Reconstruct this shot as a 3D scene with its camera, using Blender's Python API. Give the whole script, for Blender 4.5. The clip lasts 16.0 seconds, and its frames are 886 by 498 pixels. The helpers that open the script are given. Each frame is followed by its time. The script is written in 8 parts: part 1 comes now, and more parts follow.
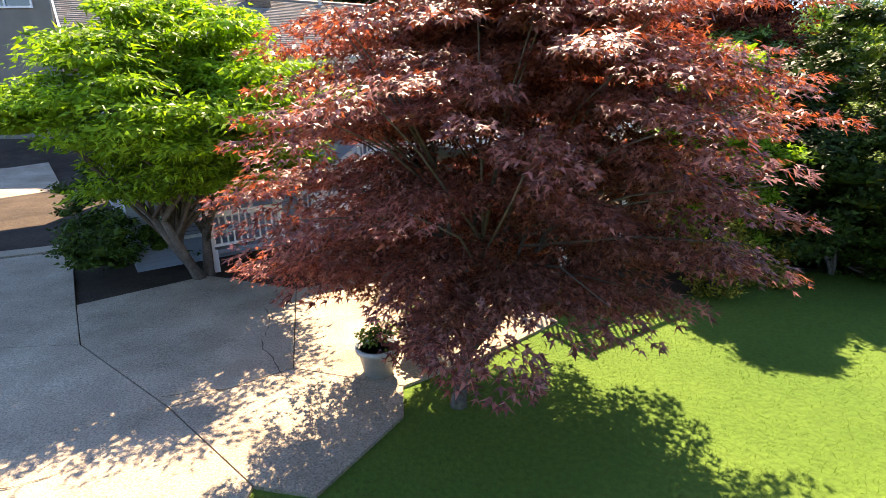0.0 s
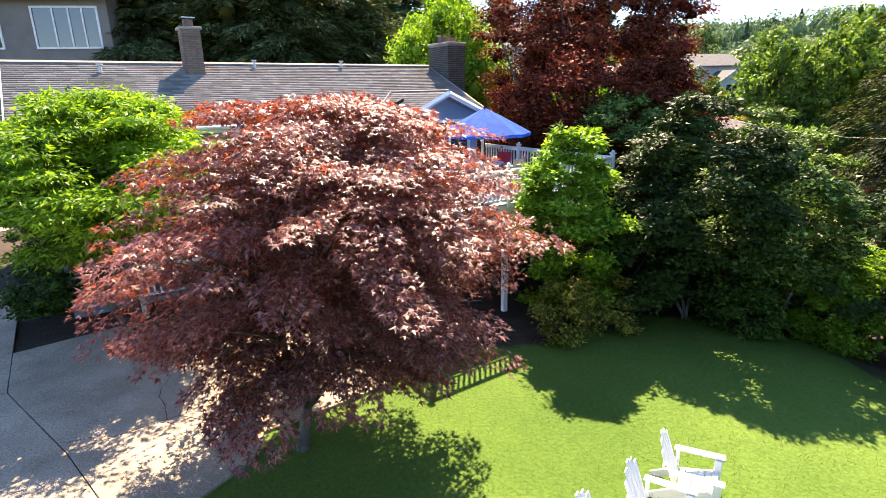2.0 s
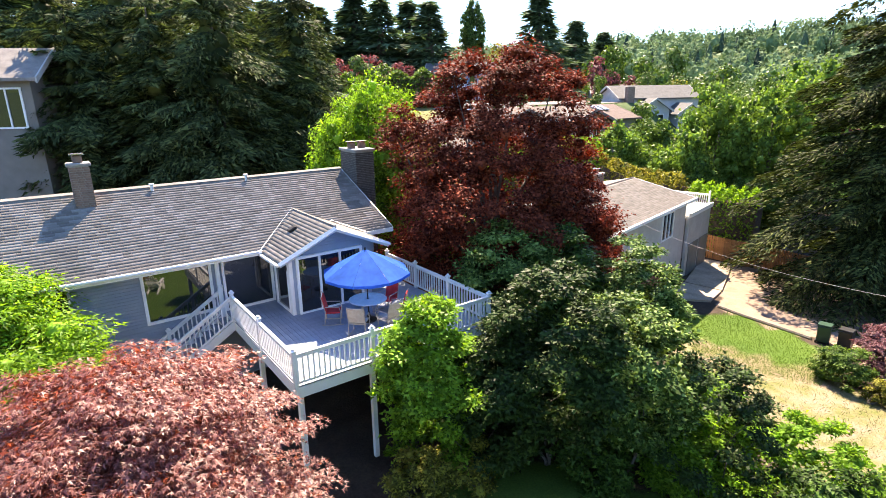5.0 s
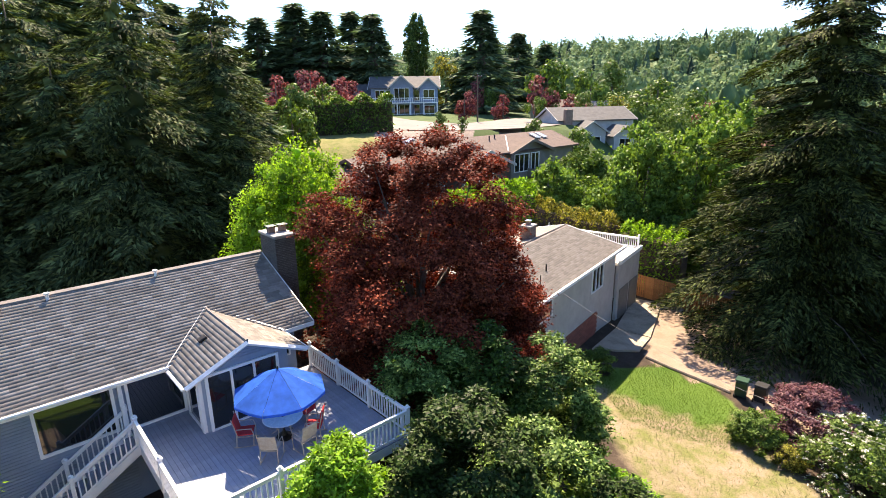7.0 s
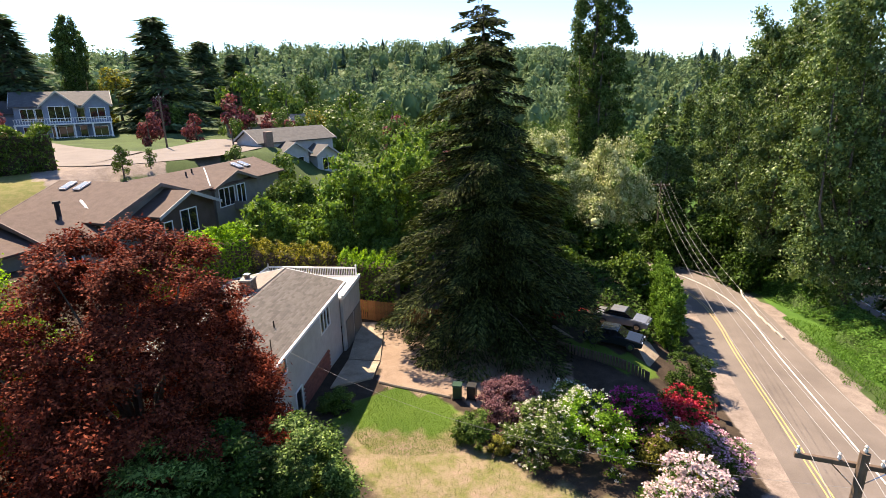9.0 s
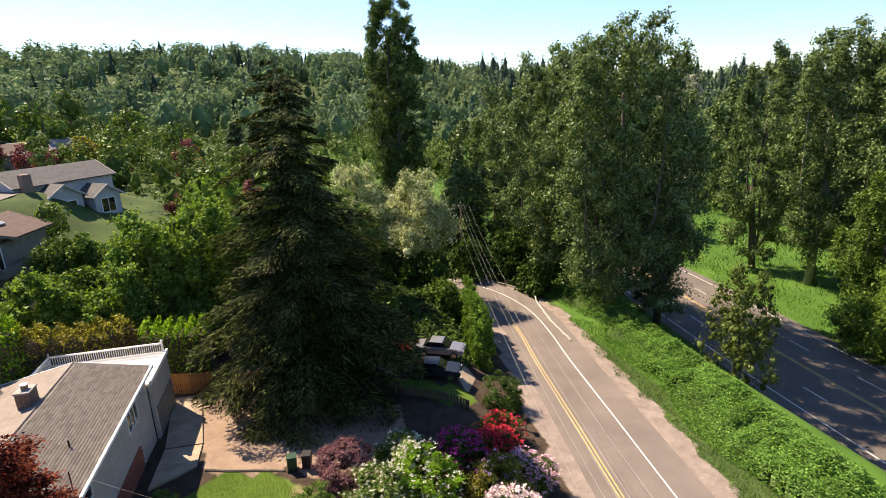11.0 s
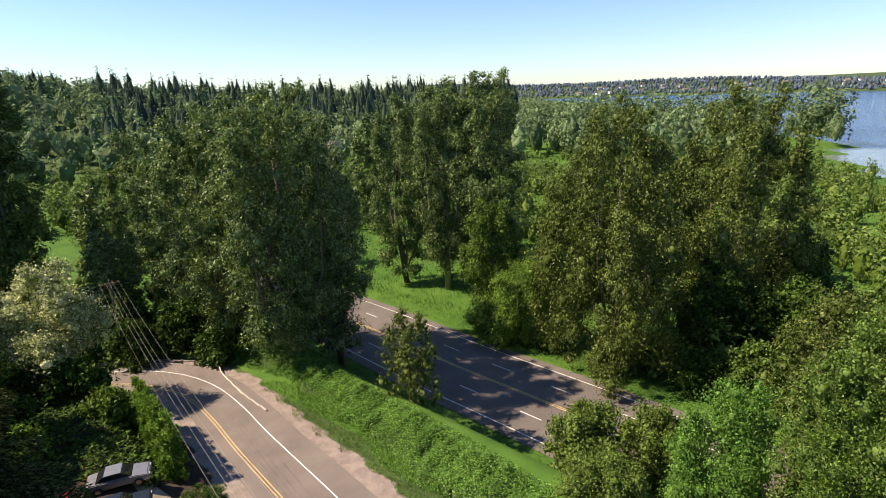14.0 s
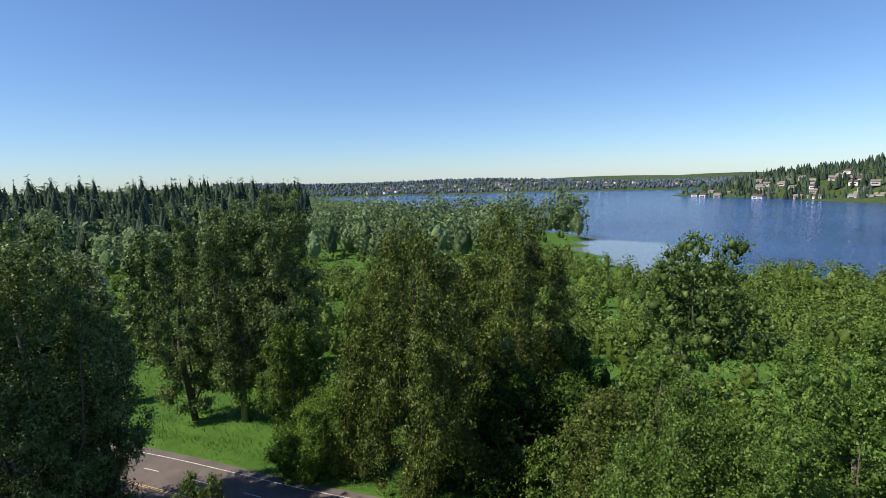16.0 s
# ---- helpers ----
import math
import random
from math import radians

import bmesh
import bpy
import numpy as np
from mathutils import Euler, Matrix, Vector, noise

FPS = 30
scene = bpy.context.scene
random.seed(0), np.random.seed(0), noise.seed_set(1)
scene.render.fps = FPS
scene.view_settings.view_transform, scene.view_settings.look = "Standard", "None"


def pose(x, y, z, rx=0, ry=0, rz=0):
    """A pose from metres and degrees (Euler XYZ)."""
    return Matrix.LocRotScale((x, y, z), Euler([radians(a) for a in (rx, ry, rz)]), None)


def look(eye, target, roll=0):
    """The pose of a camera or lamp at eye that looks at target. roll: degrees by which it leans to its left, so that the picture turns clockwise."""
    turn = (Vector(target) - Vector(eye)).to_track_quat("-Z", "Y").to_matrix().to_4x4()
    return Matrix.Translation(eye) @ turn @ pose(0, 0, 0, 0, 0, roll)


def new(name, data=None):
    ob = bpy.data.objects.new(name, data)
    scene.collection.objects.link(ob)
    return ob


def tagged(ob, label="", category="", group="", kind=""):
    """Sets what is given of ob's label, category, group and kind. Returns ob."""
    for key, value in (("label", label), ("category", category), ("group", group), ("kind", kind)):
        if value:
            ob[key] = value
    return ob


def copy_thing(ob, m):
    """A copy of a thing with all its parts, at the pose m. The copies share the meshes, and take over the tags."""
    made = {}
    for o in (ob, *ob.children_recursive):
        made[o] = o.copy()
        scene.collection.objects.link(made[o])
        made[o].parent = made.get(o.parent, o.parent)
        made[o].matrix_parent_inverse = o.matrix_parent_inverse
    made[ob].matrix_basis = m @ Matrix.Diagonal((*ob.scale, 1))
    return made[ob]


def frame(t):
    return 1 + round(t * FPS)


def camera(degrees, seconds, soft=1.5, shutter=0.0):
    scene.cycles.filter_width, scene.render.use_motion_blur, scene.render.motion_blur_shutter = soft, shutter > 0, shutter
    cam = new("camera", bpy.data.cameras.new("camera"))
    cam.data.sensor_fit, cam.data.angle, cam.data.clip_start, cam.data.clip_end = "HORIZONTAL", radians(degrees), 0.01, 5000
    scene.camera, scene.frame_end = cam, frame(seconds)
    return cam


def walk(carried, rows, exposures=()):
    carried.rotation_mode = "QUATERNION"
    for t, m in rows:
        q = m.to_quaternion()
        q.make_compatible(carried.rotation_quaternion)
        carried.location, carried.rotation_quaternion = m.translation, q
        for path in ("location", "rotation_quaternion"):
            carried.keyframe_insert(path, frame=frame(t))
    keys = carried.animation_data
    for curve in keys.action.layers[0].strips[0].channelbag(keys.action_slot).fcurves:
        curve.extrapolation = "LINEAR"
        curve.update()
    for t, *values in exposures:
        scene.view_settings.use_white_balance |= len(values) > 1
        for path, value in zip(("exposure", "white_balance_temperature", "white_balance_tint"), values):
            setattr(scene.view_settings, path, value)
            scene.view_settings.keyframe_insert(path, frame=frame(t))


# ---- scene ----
cam = camera(79.0, 16.0, soft=0.8)
METRES, EYE, TILT, LEAN, TURN = 30.0, 4.35, -16.75, 1.25, 0.0
ROWS = [
    (0.0, 0.0, 0.0, 0.0, -0.0, 0.0, 0.0),
    (0.5, 0.0217, -0.0158, 0.0068, -0.22, 0.23, -0.06),
    (1.0, 0.0437, -0.0317, 0.0163, -0.39, 0.33, -0.0),
    (1.5, 0.0648, -0.0467, 0.0274, -0.5, 0.39, 0.03),
    (2.0, 0.0874, -0.0625, 0.0409, -0.44, 0.45, 0.03),
    (2.5, 0.1084, -0.078, 0.0585, -0.58, 0.53, 0.02),
    (3.0, 0.128, -0.0873, 0.0792, -0.8, 0.59, -0.03),
    (3.5, 0.1455, -0.091, 0.101, -1.09, 0.64, 0.02),
    (4.0, 0.1628, -0.0911, 0.126, -1.6, 0.68, 0.1),
    (6.5, 0.2318, -0.0762, 0.2729, -4.05, 0.8, 0.68),
    (7.0, 0.2371, -0.0801, 0.2999, -7.13, 0.76, 1.62),
    (7.5, 0.2386, -0.0862, 0.3225, -12.16, 0.59, 3.23),
    (8.0, 0.2373, -0.0951, 0.3454, -20.48, -0.01, 5.81),
    (8.5, 0.2351, -0.1045, 0.3685, -29.12, -1.0, 8.37),
    (9.0, 0.2349, -0.1141, 0.3937, -36.51, -2.15, 10.44),
    (9.5, 0.2352, -0.1244, 0.4218, -41.9, -3.16, 11.83),
    (12.0, 0.2325, -0.1784, 0.5879, -67.51, -9.37, 16.93),
    (12.5, 0.2313, -0.189, 0.6178, -73.5, -11.11, 17.65),
    (13.0, 0.2311, -0.1989, 0.6491, -80.45, -13.21, 18.23),
    (13.5, 0.2309, -0.2087, 0.6812, -87.38, -15.26, 18.56),
    (14.0, 0.2309, -0.2188, 0.7145, -93.7, -16.45, 18.65),
    (14.5, 0.2334, -0.2292, 0.7435, -99.23, -16.34, 18.53),
    (15.0, 0.235, -0.2411, 0.7755, -104.89, -15.64, 18.24),
    (15.5, 0.2352, -0.2525, 0.8092, -110.59, -14.81, 17.82),
    (16.0, 0.2356, -0.2631, 0.8423, -116.3, -13.46, 17.19),
]
walk(cam, [(t, pose(0, 0, EYE, TILT, LEAN, TURN) @ pose(METRES * x, METRES * y, METRES * z, 90 + pitch, roll, yaw)) for t, x, y, z, yaw, pitch, roll in ROWS],
     exposures=[(0.0, 2.2, 8500, 19), (2.0, 2.2, 7900, 19), (4.0, 2.3, 7500, 18), (7.0, 1.86, 7600, 18), (9.0, 1.42, 7700, 18), (12.0, 1.08, 7800, 19), (13.0, 0.98, 7700, 19), (14.5, 0.74, 7400, 18), (16.0, 0.32, 6600, 15)])

# ---- world and sun ----
SUN_EL, SUN_AZ = 49.7, 4.0          # degrees; azimuth clockwise from +y
world = bpy.data.worlds.new("sky")
scene.world = world
world.use_nodes = True
wn = world.node_tree.nodes
wl = world.node_tree.links
sky = wn.new("ShaderNodeTexSky")
sky.sky_type = 'NISHITA'
sky.sun_disc = False
sky.sun_elevation = radians(SUN_EL)
sky.sun_rotation = radians(SUN_AZ)
sky.altitude = 50
sky.air_density, sky.dust_density, sky.ozone_density = 1.0, 0.15, 4.0
tint = wn.new("ShaderNodeMix")
tint.data_type, tint.blend_type = "RGBA", "MULTIPLY"
tint.inputs[0].default_value = 1.0
tint.inputs[7].default_value = (0.78, 0.98, 1.20, 1)
wl.new(sky.outputs[0], tint.inputs[6])
wl.new(tint.outputs[2], wn["Background"].inputs[0])
wn["Background"].inputs[1].default_value = 0.094
sun = new("sun", bpy.data.lights.new("sun", 'SUN'))
sun.data.energy = 5.0
sun.data.angle = radians(0.53)
sun.data.color = (1.0, 0.91, 0.76)
sa, se = radians(SUN_AZ), radians(SUN_EL)
sun.matrix_world = look((math.sin(sa) * math.cos(se) * 100, math.cos(sa) * math.cos(se) * 100, math.sin(se) * 100), (0, 0, 0))

# ---- materials ----
rng = np.random.default_rng(7)


def nodes_of(name):
    m = bpy.data.materials.new(name)
    m.use_nodes = True
    return m, m.node_tree.nodes, m.node_tree.links, m.node_tree.nodes["Principled BSDF"]


def ramp(nd, stops):
    r = nd.new("ShaderNodeValToRGB")
    e = r.color_ramp.elements
    while len(e) < len(stops):
        e.new(0.5)
    for el, (p, c) in zip(e, stops):
        el.position, el.color = p, (*c, 1)
    return r


def noise_node(nd, ln, scale, detail=5.0, coord="Object", rough=0.55):
    tc = nd.new("ShaderNodeTexCoord")
    n = nd.new("ShaderNodeTexNoise")
    n.inputs["Scale"].default_value, n.inputs["Detail"].default_value, n.inputs["Roughness"].default_value = scale, detail, rough
    ln.new(tc.outputs[coord], n.inputs["Vector"])
    return n


def mix_rgb(nd, ln, fac, a, b, mode="MIX"):
    m = nd.new("ShaderNodeMix")
    m.data_type, m.blend_type = "RGBA", mode
    for sock, v in ((m.inputs[0], fac), (m.inputs[6], a), (m.inputs[7], b)):
        if isinstance(v, (int, float)):
            sock.default_value = v
        elif isinstance(v, tuple):
            sock.default_value = (*v, 1)
        else:
            ln.new(v, sock)
    return m.outputs[2]


def surface(name, c1, c2, scale=6.0, fine=60.0, rough=0.7, bump=0.2, metal=0.0, grain=0.25, per_object=0.0, dist=0.02, coord="Object"):
    """A solid material: two colours mixed by broad noise, darkened and roughened by fine grain."""
    m, nd, ln, bs = nodes_of(name)
    a = noise_node(nd, ln, scale, coord=coord)
    b = noise_node(nd, ln, fine, 3, coord=coord)
    r = ramp(nd, [(0.32, c1), (0.68, c2)])
    ln.new(a.outputs[0], r.inputs[0])
    g = ramp(nd, [(0.25, (1 - grain,) * 3), (0.75, (1 + grain * 0.4,) * 3)])
    ln.new(b.outputs[0], g.inputs[0])
    col = mix_rgb(nd, ln, 1.0, r.outputs[0], g.outputs[0], "MULTIPLY")
    if per_object:
        oi = nd.new("ShaderNodeObjectInfo")
        o = ramp(nd, [(0.0, (1 - per_object,) * 3), (1.0, (1 + per_object,) * 3)])
        ln.new(oi.outputs["Random"], o.inputs[0])
        col = mix_rgb(nd, ln, 1.0, col, o.outputs[0], "MULTIPLY")
    ln.new(col, bs.inputs["Base Color"])
    bs.inputs["Roughness"].default_value, bs.inputs["Metallic"].default_value = rough, metal
    if bump:
        bp = nd.new("ShaderNodeBump")
        bp.inputs["Strength"].default_value, bp.inputs["Distance"].default_value = bump, dist
        ln.new(b.outputs[0], bp.inputs["Height"])
        ln.new(bp.outputs[0], bs.inputs["Normal"])
    return m


def leaf(name, c1, c2, c3=None, trans=0.35, tcol=None, rough=0.55, spread=0.5, spec=0.10):
    """Foliage: each leaf takes its own tint, broad patches vary, and light passes through."""
    m, nd, ln, bs = nodes_of(name)
    geo = nd.new("ShaderNodeNewGeometry")
    c1, c3 = tuple(v * 0.62 for v in c1), (tuple(v * 1.3 for v in c3) if c3 else None)
    stops = [(0.0, c1), (0.5, c2)] + ([(0.95, c3)] if c3 else [])
    r = ramp(nd, stops)
    ln.new(geo.outputs["Random Per Island"], r.inputs[0])
    n = noise_node(nd, ln, spread, 3)
    g = ramp(nd, [(0.3, (0.75, 0.75, 0.75)), (0.7, (1.2, 1.2, 1.2))])
    ln.new(n.outputs[0], g.inputs[0])
    col = mix_rgb(nd, ln, 1.0, r.outputs[0], g.outputs[0], "MULTIPLY")
    ln.new(col, bs.inputs["Base Color"])
    bs.inputs["Roughness"].default_value = rough
    bs.inputs["Specular IOR Level"].default_value = spec
    tr = nd.new("ShaderNodeBsdfTranslucent")
    if tcol:
        ln.new(mix_rgb(nd, ln, 1.0, col, tcol, "MULTIPLY"), tr.inputs[0])
    else:
        ln.new(col, tr.inputs[0])
    ms = nd.new("ShaderNodeMixShader")
    ms.inputs[0].default_value = trans
    ln.new(bs.outputs[0], ms.inputs[1])
    ln.new(tr.outputs[0], ms.inputs[2])
    ln.new(ms.outputs[0], nd["Material Output"].inputs[0])
    return m


M = {}
M["white"] = surface("white_paint", (0.78, 0.78, 0.76), (0.84, 0.84, 0.83), 3, 40, 0.5, 0.05, grain=0.06)
M["trim"] = surface("trim_paint", (0.74, 0.73, 0.70), (0.82, 0.81, 0.79), 2, 40, 0.5, 0.05, grain=0.08)
M["bluegrey"] = surface("blue_grey_siding", (0.22, 0.28, 0.36), (0.27, 0.33, 0.41), 1.5, 30, 0.6, 0.08, grain=0.10)
M["deck"] = surface("deck_boards", (0.22, 0.245, 0.295), (0.29, 0.315, 0.365), 2.5, 35, 0.6, 0.15, grain=0.18, per_object=0.07)
M["darkmetal"] = surface("dark_metal", (0.025, 0.022, 0.02), (0.05, 0.045, 0.04), 8, 60, 0.45, 0.1, 0.6)
M["red_cloth"] = surface("red_cloth", (0.50, 0.02, 0.02), (0.62, 0.04, 0.035), 5, 200, 0.85, 0.1)
M["stone_top"] = surface("stone_top", (0.55, 0.50, 0.43), (0.68, 0.63, 0.55), 9, 70, 0.35, 0.05)
M["tan_weave"] = surface("tan_weave", (0.36, 0.30, 0.24), (0.46, 0.40, 0.33), 9, 120, 0.7, 0.2)
M["concrete"] = surface("concrete", (0.30, 0.235, 0.165), (0.49, 0.395, 0.29), 0.9, 38, 0.9, 0.7, grain=0.62, per_object=0.05)
M["shingle"] = surface("roof_shingle", (0.185, 0.165, 0.148), (0.275, 0.248, 0.224), 2.2, 70, 0.9, 0.4, grain=0.35, per_object=0.16)
M["shingle_dark"] = surface("dark_grey_shingle", (0.07, 0.07, 0.07), (0.11, 0.108, 0.105), 1.6, 60, 0.9, 0.4, grain=0.3)
M["shingle_brown"] = surface("brown_shingle", (0.085, 0.054, 0.042), (0.122, 0.080, 0.064), 1.6, 60, 0.9, 0.4, grain=0.3, per_object=0.1)
M["shingle_tan"] = surface("tan_shingle", (0.20, 0.168, 0.142), (0.27, 0.232, 0.198), 1.6, 60, 0.9, 0.4, grain=0.3, per_object=0.1)
M["brick"] = surface("brick", (0.19, 0.12, 0.09), (0.30, 0.20, 0.15), 6, 50, 0.85, 0.3, grain=0.3, per_object=0.2)
M["mortar"] = surface("mortar", (0.30, 0.28, 0.25), (0.40, 0.37, 0.34), 6, 60, 0.95, 0.3)
M["redbrick"] = surface("red_brick", (0.24, 0.07, 0.05), (0.36, 0.12, 0.08), 5, 50, 0.85, 0.3, per_object=0.2)
M["darkstone"] = surface("dark_stone", (0.056, 0.050, 0.046), (0.118, 0.099, 0.086), 3, 30, 0.9, 0.5, per_object=0.2)
M["metal"] = surface("galvanised", (0.55, 0.55, 0.55), (0.7, 0.7, 0.7), 6, 80, 0.25, 0.05, 1.0)
M["cream"] = surface("cream_wall", (0.42, 0.40, 0.37), (0.50, 0.48, 0.45), 1.5, 30, 0.75, 0.08, grain=0.1)
M["taupe"] = surface("taupe_siding", (0.17, 0.155, 0.135), (0.22, 0.20, 0.175), 1.2, 30, 0.75, 0.1, grain=0.12)
M["brownedge"] = surface("brown_bargeboard", (0.16, 0.12, 0.10), (0.22, 0.17, 0.14), 1.2, 30, 0.8, 0.1)
M["brownwall"] = surface("brown_timber_wall", (0.075, 0.052, 0.040), (0.11, 0.078, 0.06), 1.2, 30, 0.85, 0.1)
M["bluehouse"] = surface("pale_blue_siding", (0.15, 0.20, 0.28), (0.19, 0.245, 0.33), 1.2, 30, 0.7, 0.1, grain=0.1)
M["greywall"] = surface("grey_siding", (0.42, 0.43, 0.44), (0.52, 0.53, 0.54), 1.2, 30, 0.7, 0.1, grain=0.1)
M["cedar"] = surface("cedar_boards", (0.30, 0.125, 0.04), (0.42, 0.19, 0.065), 1.8, 30, 0.75, 0.2, grain=0.25, per_object=0.15)
M["oldwood"] = surface("weathered_wood", (0.16, 0.13, 0.10), (0.26, 0.22, 0.18), 4, 50, 0.85, 0.4, per_object=0.15)
M["palewood"] = surface("pale_timber", (0.38, 0.34, 0.29), (0.55, 0.51, 0.45), 3, 40, 0.85, 0.3, per_object=0.12)
M["bark"] = surface("bark", (0.09, 0.07, 0.055), (0.17, 0.14, 0.115), 5, 22, 0.95, 0.8, grain=0.5, dist=0.03)
M["bark_pale"] = surface("pale_bark", (0.24, 0.22, 0.19), (0.40, 0.37, 0.33), 4, 22, 0.9, 0.6, grain=0.45, dist=0.03)
M["asphalt"] = surface("asphalt", (0.135, 0.113, 0.098), (0.18, 0.152, 0.132), 0.35, 40, 0.9, 0.2, grain=0.22)
M["asphalt_dark"] = surface("dark_asphalt", (0.11, 0.095, 0.085), (0.155, 0.135, 0.12), 0.3, 40, 0.9, 0.2, grain=0.22)
M["yellow"] = surface("yellow_line", (0.52, 0.36, 0.13), (0.62, 0.45, 0.18), 1.5, 18, 0.7, 0.1, grain=0.4)
M["whiteline"] = surface("white_line", (0.60, 0.60, 0.58), (0.78, 0.78, 0.75), 1.5, 18, 0.7, 0.1, grain=0.35)
M["wire"] = surface("weathered_cable", (0.20, 0.19, 0.18), (0.30, 0.29, 0.28), 6, 60, 0.5, 0.0)
M["polewood"] = surface("brown_pole_timber", (0.10, 0.065, 0.042), (0.17, 0.115, 0.08), 3, 40, 0.85, 0.3)
M["gravel"] = surface("gravel_verge", (0.30, 0.26, 0.22), (0.46, 0.41, 0.36), 0.8, 14, 0.95, 0.6, grain=0.45)
M["terracotta"] = surface("glazed_pot", (0.30, 0.33, 0.33), (0.40, 0.43, 0.42), 7, 60, 0.45, 0.1)
M["soil"] = surface("soil", (0.05, 0.034, 0.025), (0.10, 0.07, 0.05), 3, 30, 1.0, 0.7)
M["bin_green"] = surface("green_plastic", (0.015, 0.05, 0.03), (0.02, 0.065, 0.04), 4, 60, 0.4, 0.03, grain=0.1)
M["bin_black"] = surface("black_plastic", (0.02, 0.02, 0.022), (0.03, 0.03, 0.032), 4, 60, 0.4, 0.03, grain=0.1)
M["rubber"] = surface("rubber", (0.015, 0.015, 0.015), (0.025, 0.025, 0.025), 6, 60, 0.8, 0.1)
M["carpaint"] = surface("dark_car_paint", (0.02, 0.025, 0.03), (0.028, 0.033, 0.04), 2, 60, 0.15, 0, 0.3, grain=0.03)
M["carsilver"] = surface("silver_car_paint", (0.26, 0.265, 0.27), (0.31, 0.315, 0.32), 2, 60, 0.25, 0, 0.5, grain=0.03)
M["carred"] = surface("red_car_paint", (0.42, 0.02, 0.015), (0.5, 0.03, 0.02), 2, 60, 0.2, 0, 0.2, grain=0.03)
M["roofedge"] = surface("pale_flat_roof", (0.62, 0.60, 0.57), (0.72, 0.70, 0.67), 2, 40, 0.7, 0.1)


def glass_mat(name, tint):
    m, nd, ln, bs = nodes_of(name)
    bs.inputs["Base Color"].default_value = (*tint, 1)
    bs.inputs["Roughness"].default_value = 0.03
    bs.inputs["Specular IOR Level"].default_value = 0.9
    bs.inputs["Coat Weight"].default_value = 0.4
    bs.inputs["Coat Roughness"].default_value = 0.02
    return m


M["glass"] = glass_mat("window_glass", (0.014, 0.016, 0.017))
M["skylight"] = glass_mat("skylight_glass", (0.3, 0.34, 0.38))

# foliage
M["umbrella"] = leaf("umbrella_cloth", (0.04, 0.22, 0.86), (0.025, 0.15, 0.62), None, 0.5, None, 0.8, spread=3, spec=0.2)
M["l_maple"] = leaf("red_maple_leaf", (0.12, 0.040, 0.032), (0.205, 0.082, 0.066), (0.32, 0.16, 0.135), 0.34, (2.0, 0.9, 0.38), 0.42, spec=0.36)
M["l_plum"] = leaf("purple_plum_leaf", (0.055, 0.013, 0.009), (0.125, 0.028, 0.015), (0.22, 0.055, 0.028), 0.16, (1.7, 0.8, 0.5), 0.6, spec=0.04)
M["l_bright"] = leaf("bright_green_leaf", (0.10, 0.21, 0.02), (0.155, 0.305, 0.03), (0.215, 0.385, 0.045), 0.48, (1.3, 1.25, 0.45), 0.45)
M["l_mid"] = leaf("green_leaf", (0.052, 0.104, 0.018), (0.082, 0.15, 0.029), (0.14, 0.225, 0.052), 0.3, (1.25, 1.2, 0.5), 0.42)
M["l_deep"] = leaf("deep_green_leaf", (0.02, 0.046, 0.008), (0.036, 0.078, 0.012), (0.066, 0.125, 0.020), 0.18, (1.2, 1.2, 0.6), 0.55)
M["l_pale"] = leaf("pale_tipped_leaf", (0.038, 0.08, 0.014), (0.066, 0.13, 0.024), (0.20, 0.29, 0.08), 0.24, (1.2, 1.15, 0.6), 0.5)
M["l_yew"] = leaf("dark_evergreen_leaf", (0.02, 0.038, 0.008), (0.026, 0.05, 0.011), (0.044, 0.08, 0.017), 0.16, None, 0.5)
M["l_yellow"] = leaf("yellow_green_leaf", (0.10, 0.10, 0.02), (0.17, 0.17, 0.03), (0.30, 0.29, 0.05), 0.35, (1.2, 1.15, 0.6), 0.5)
M["l_cotton"] = leaf("cottonwood_leaf", (0.063, 0.112, 0.03), (0.096, 0.158, 0.046), (0.19, 0.258, 0.10), 0.2, (1.2, 1.2, 0.6), 0.45, spec=0.16)
M["l_silver"] = leaf("silver_poplar_leaf", (0.10, 0.13, 0.06), (0.19, 0.22, 0.13), (0.42, 0.44, 0.32), 0.3, None, 0.5, spec=0.3)
M["l_birch"] = leaf("birch_leaf", (0.06, 0.09, 0.017), (0.085, 0.122, 0.026), (0.135, 0.178, 0.05), 0.18, (1.2, 1.15, 0.6), 0.4)
M["l_poplar"] = leaf("poplar_leaf", (0.05, 0.095, 0.022), (0.07, 0.125, 0.03), (0.115, 0.175, 0.05), 0.22, (1.2, 1.2, 0.6), 0.38)
M["l_fir"] = leaf("fir_needles", (0.020, 0.027, 0.009), (0.030, 0.041, 0.012), (0.095, 0.118, 0.034), 0.12, (1.1, 1.2, 0.6), 0.7, spec=0.06)
M["l_spruce"] = leaf("dark_conifer_needles", (0.034, 0.052, 0.022), (0.052, 0.076, 0.029), (0.105, 0.135, 0.05), 0.2, (1.1, 1.2, 0.7), 0.7, spec=0.06)
M["l_conifer"] = leaf("conifer_needles", (0.06, 0.10, 0.05), (0.085, 0.135, 0.066), (0.12, 0.175, 0.085), 0.25, (1.1, 1.2, 0.7), 0.7, spec=0.06)
M["l_redtree"] = leaf("red_garden_leaf", (0.11, 0.034, 0.038), (0.18, 0.058, 0.06), (0.25, 0.095, 0.095), 0.3, (1.3, 0.9, 0.8), 0.55)
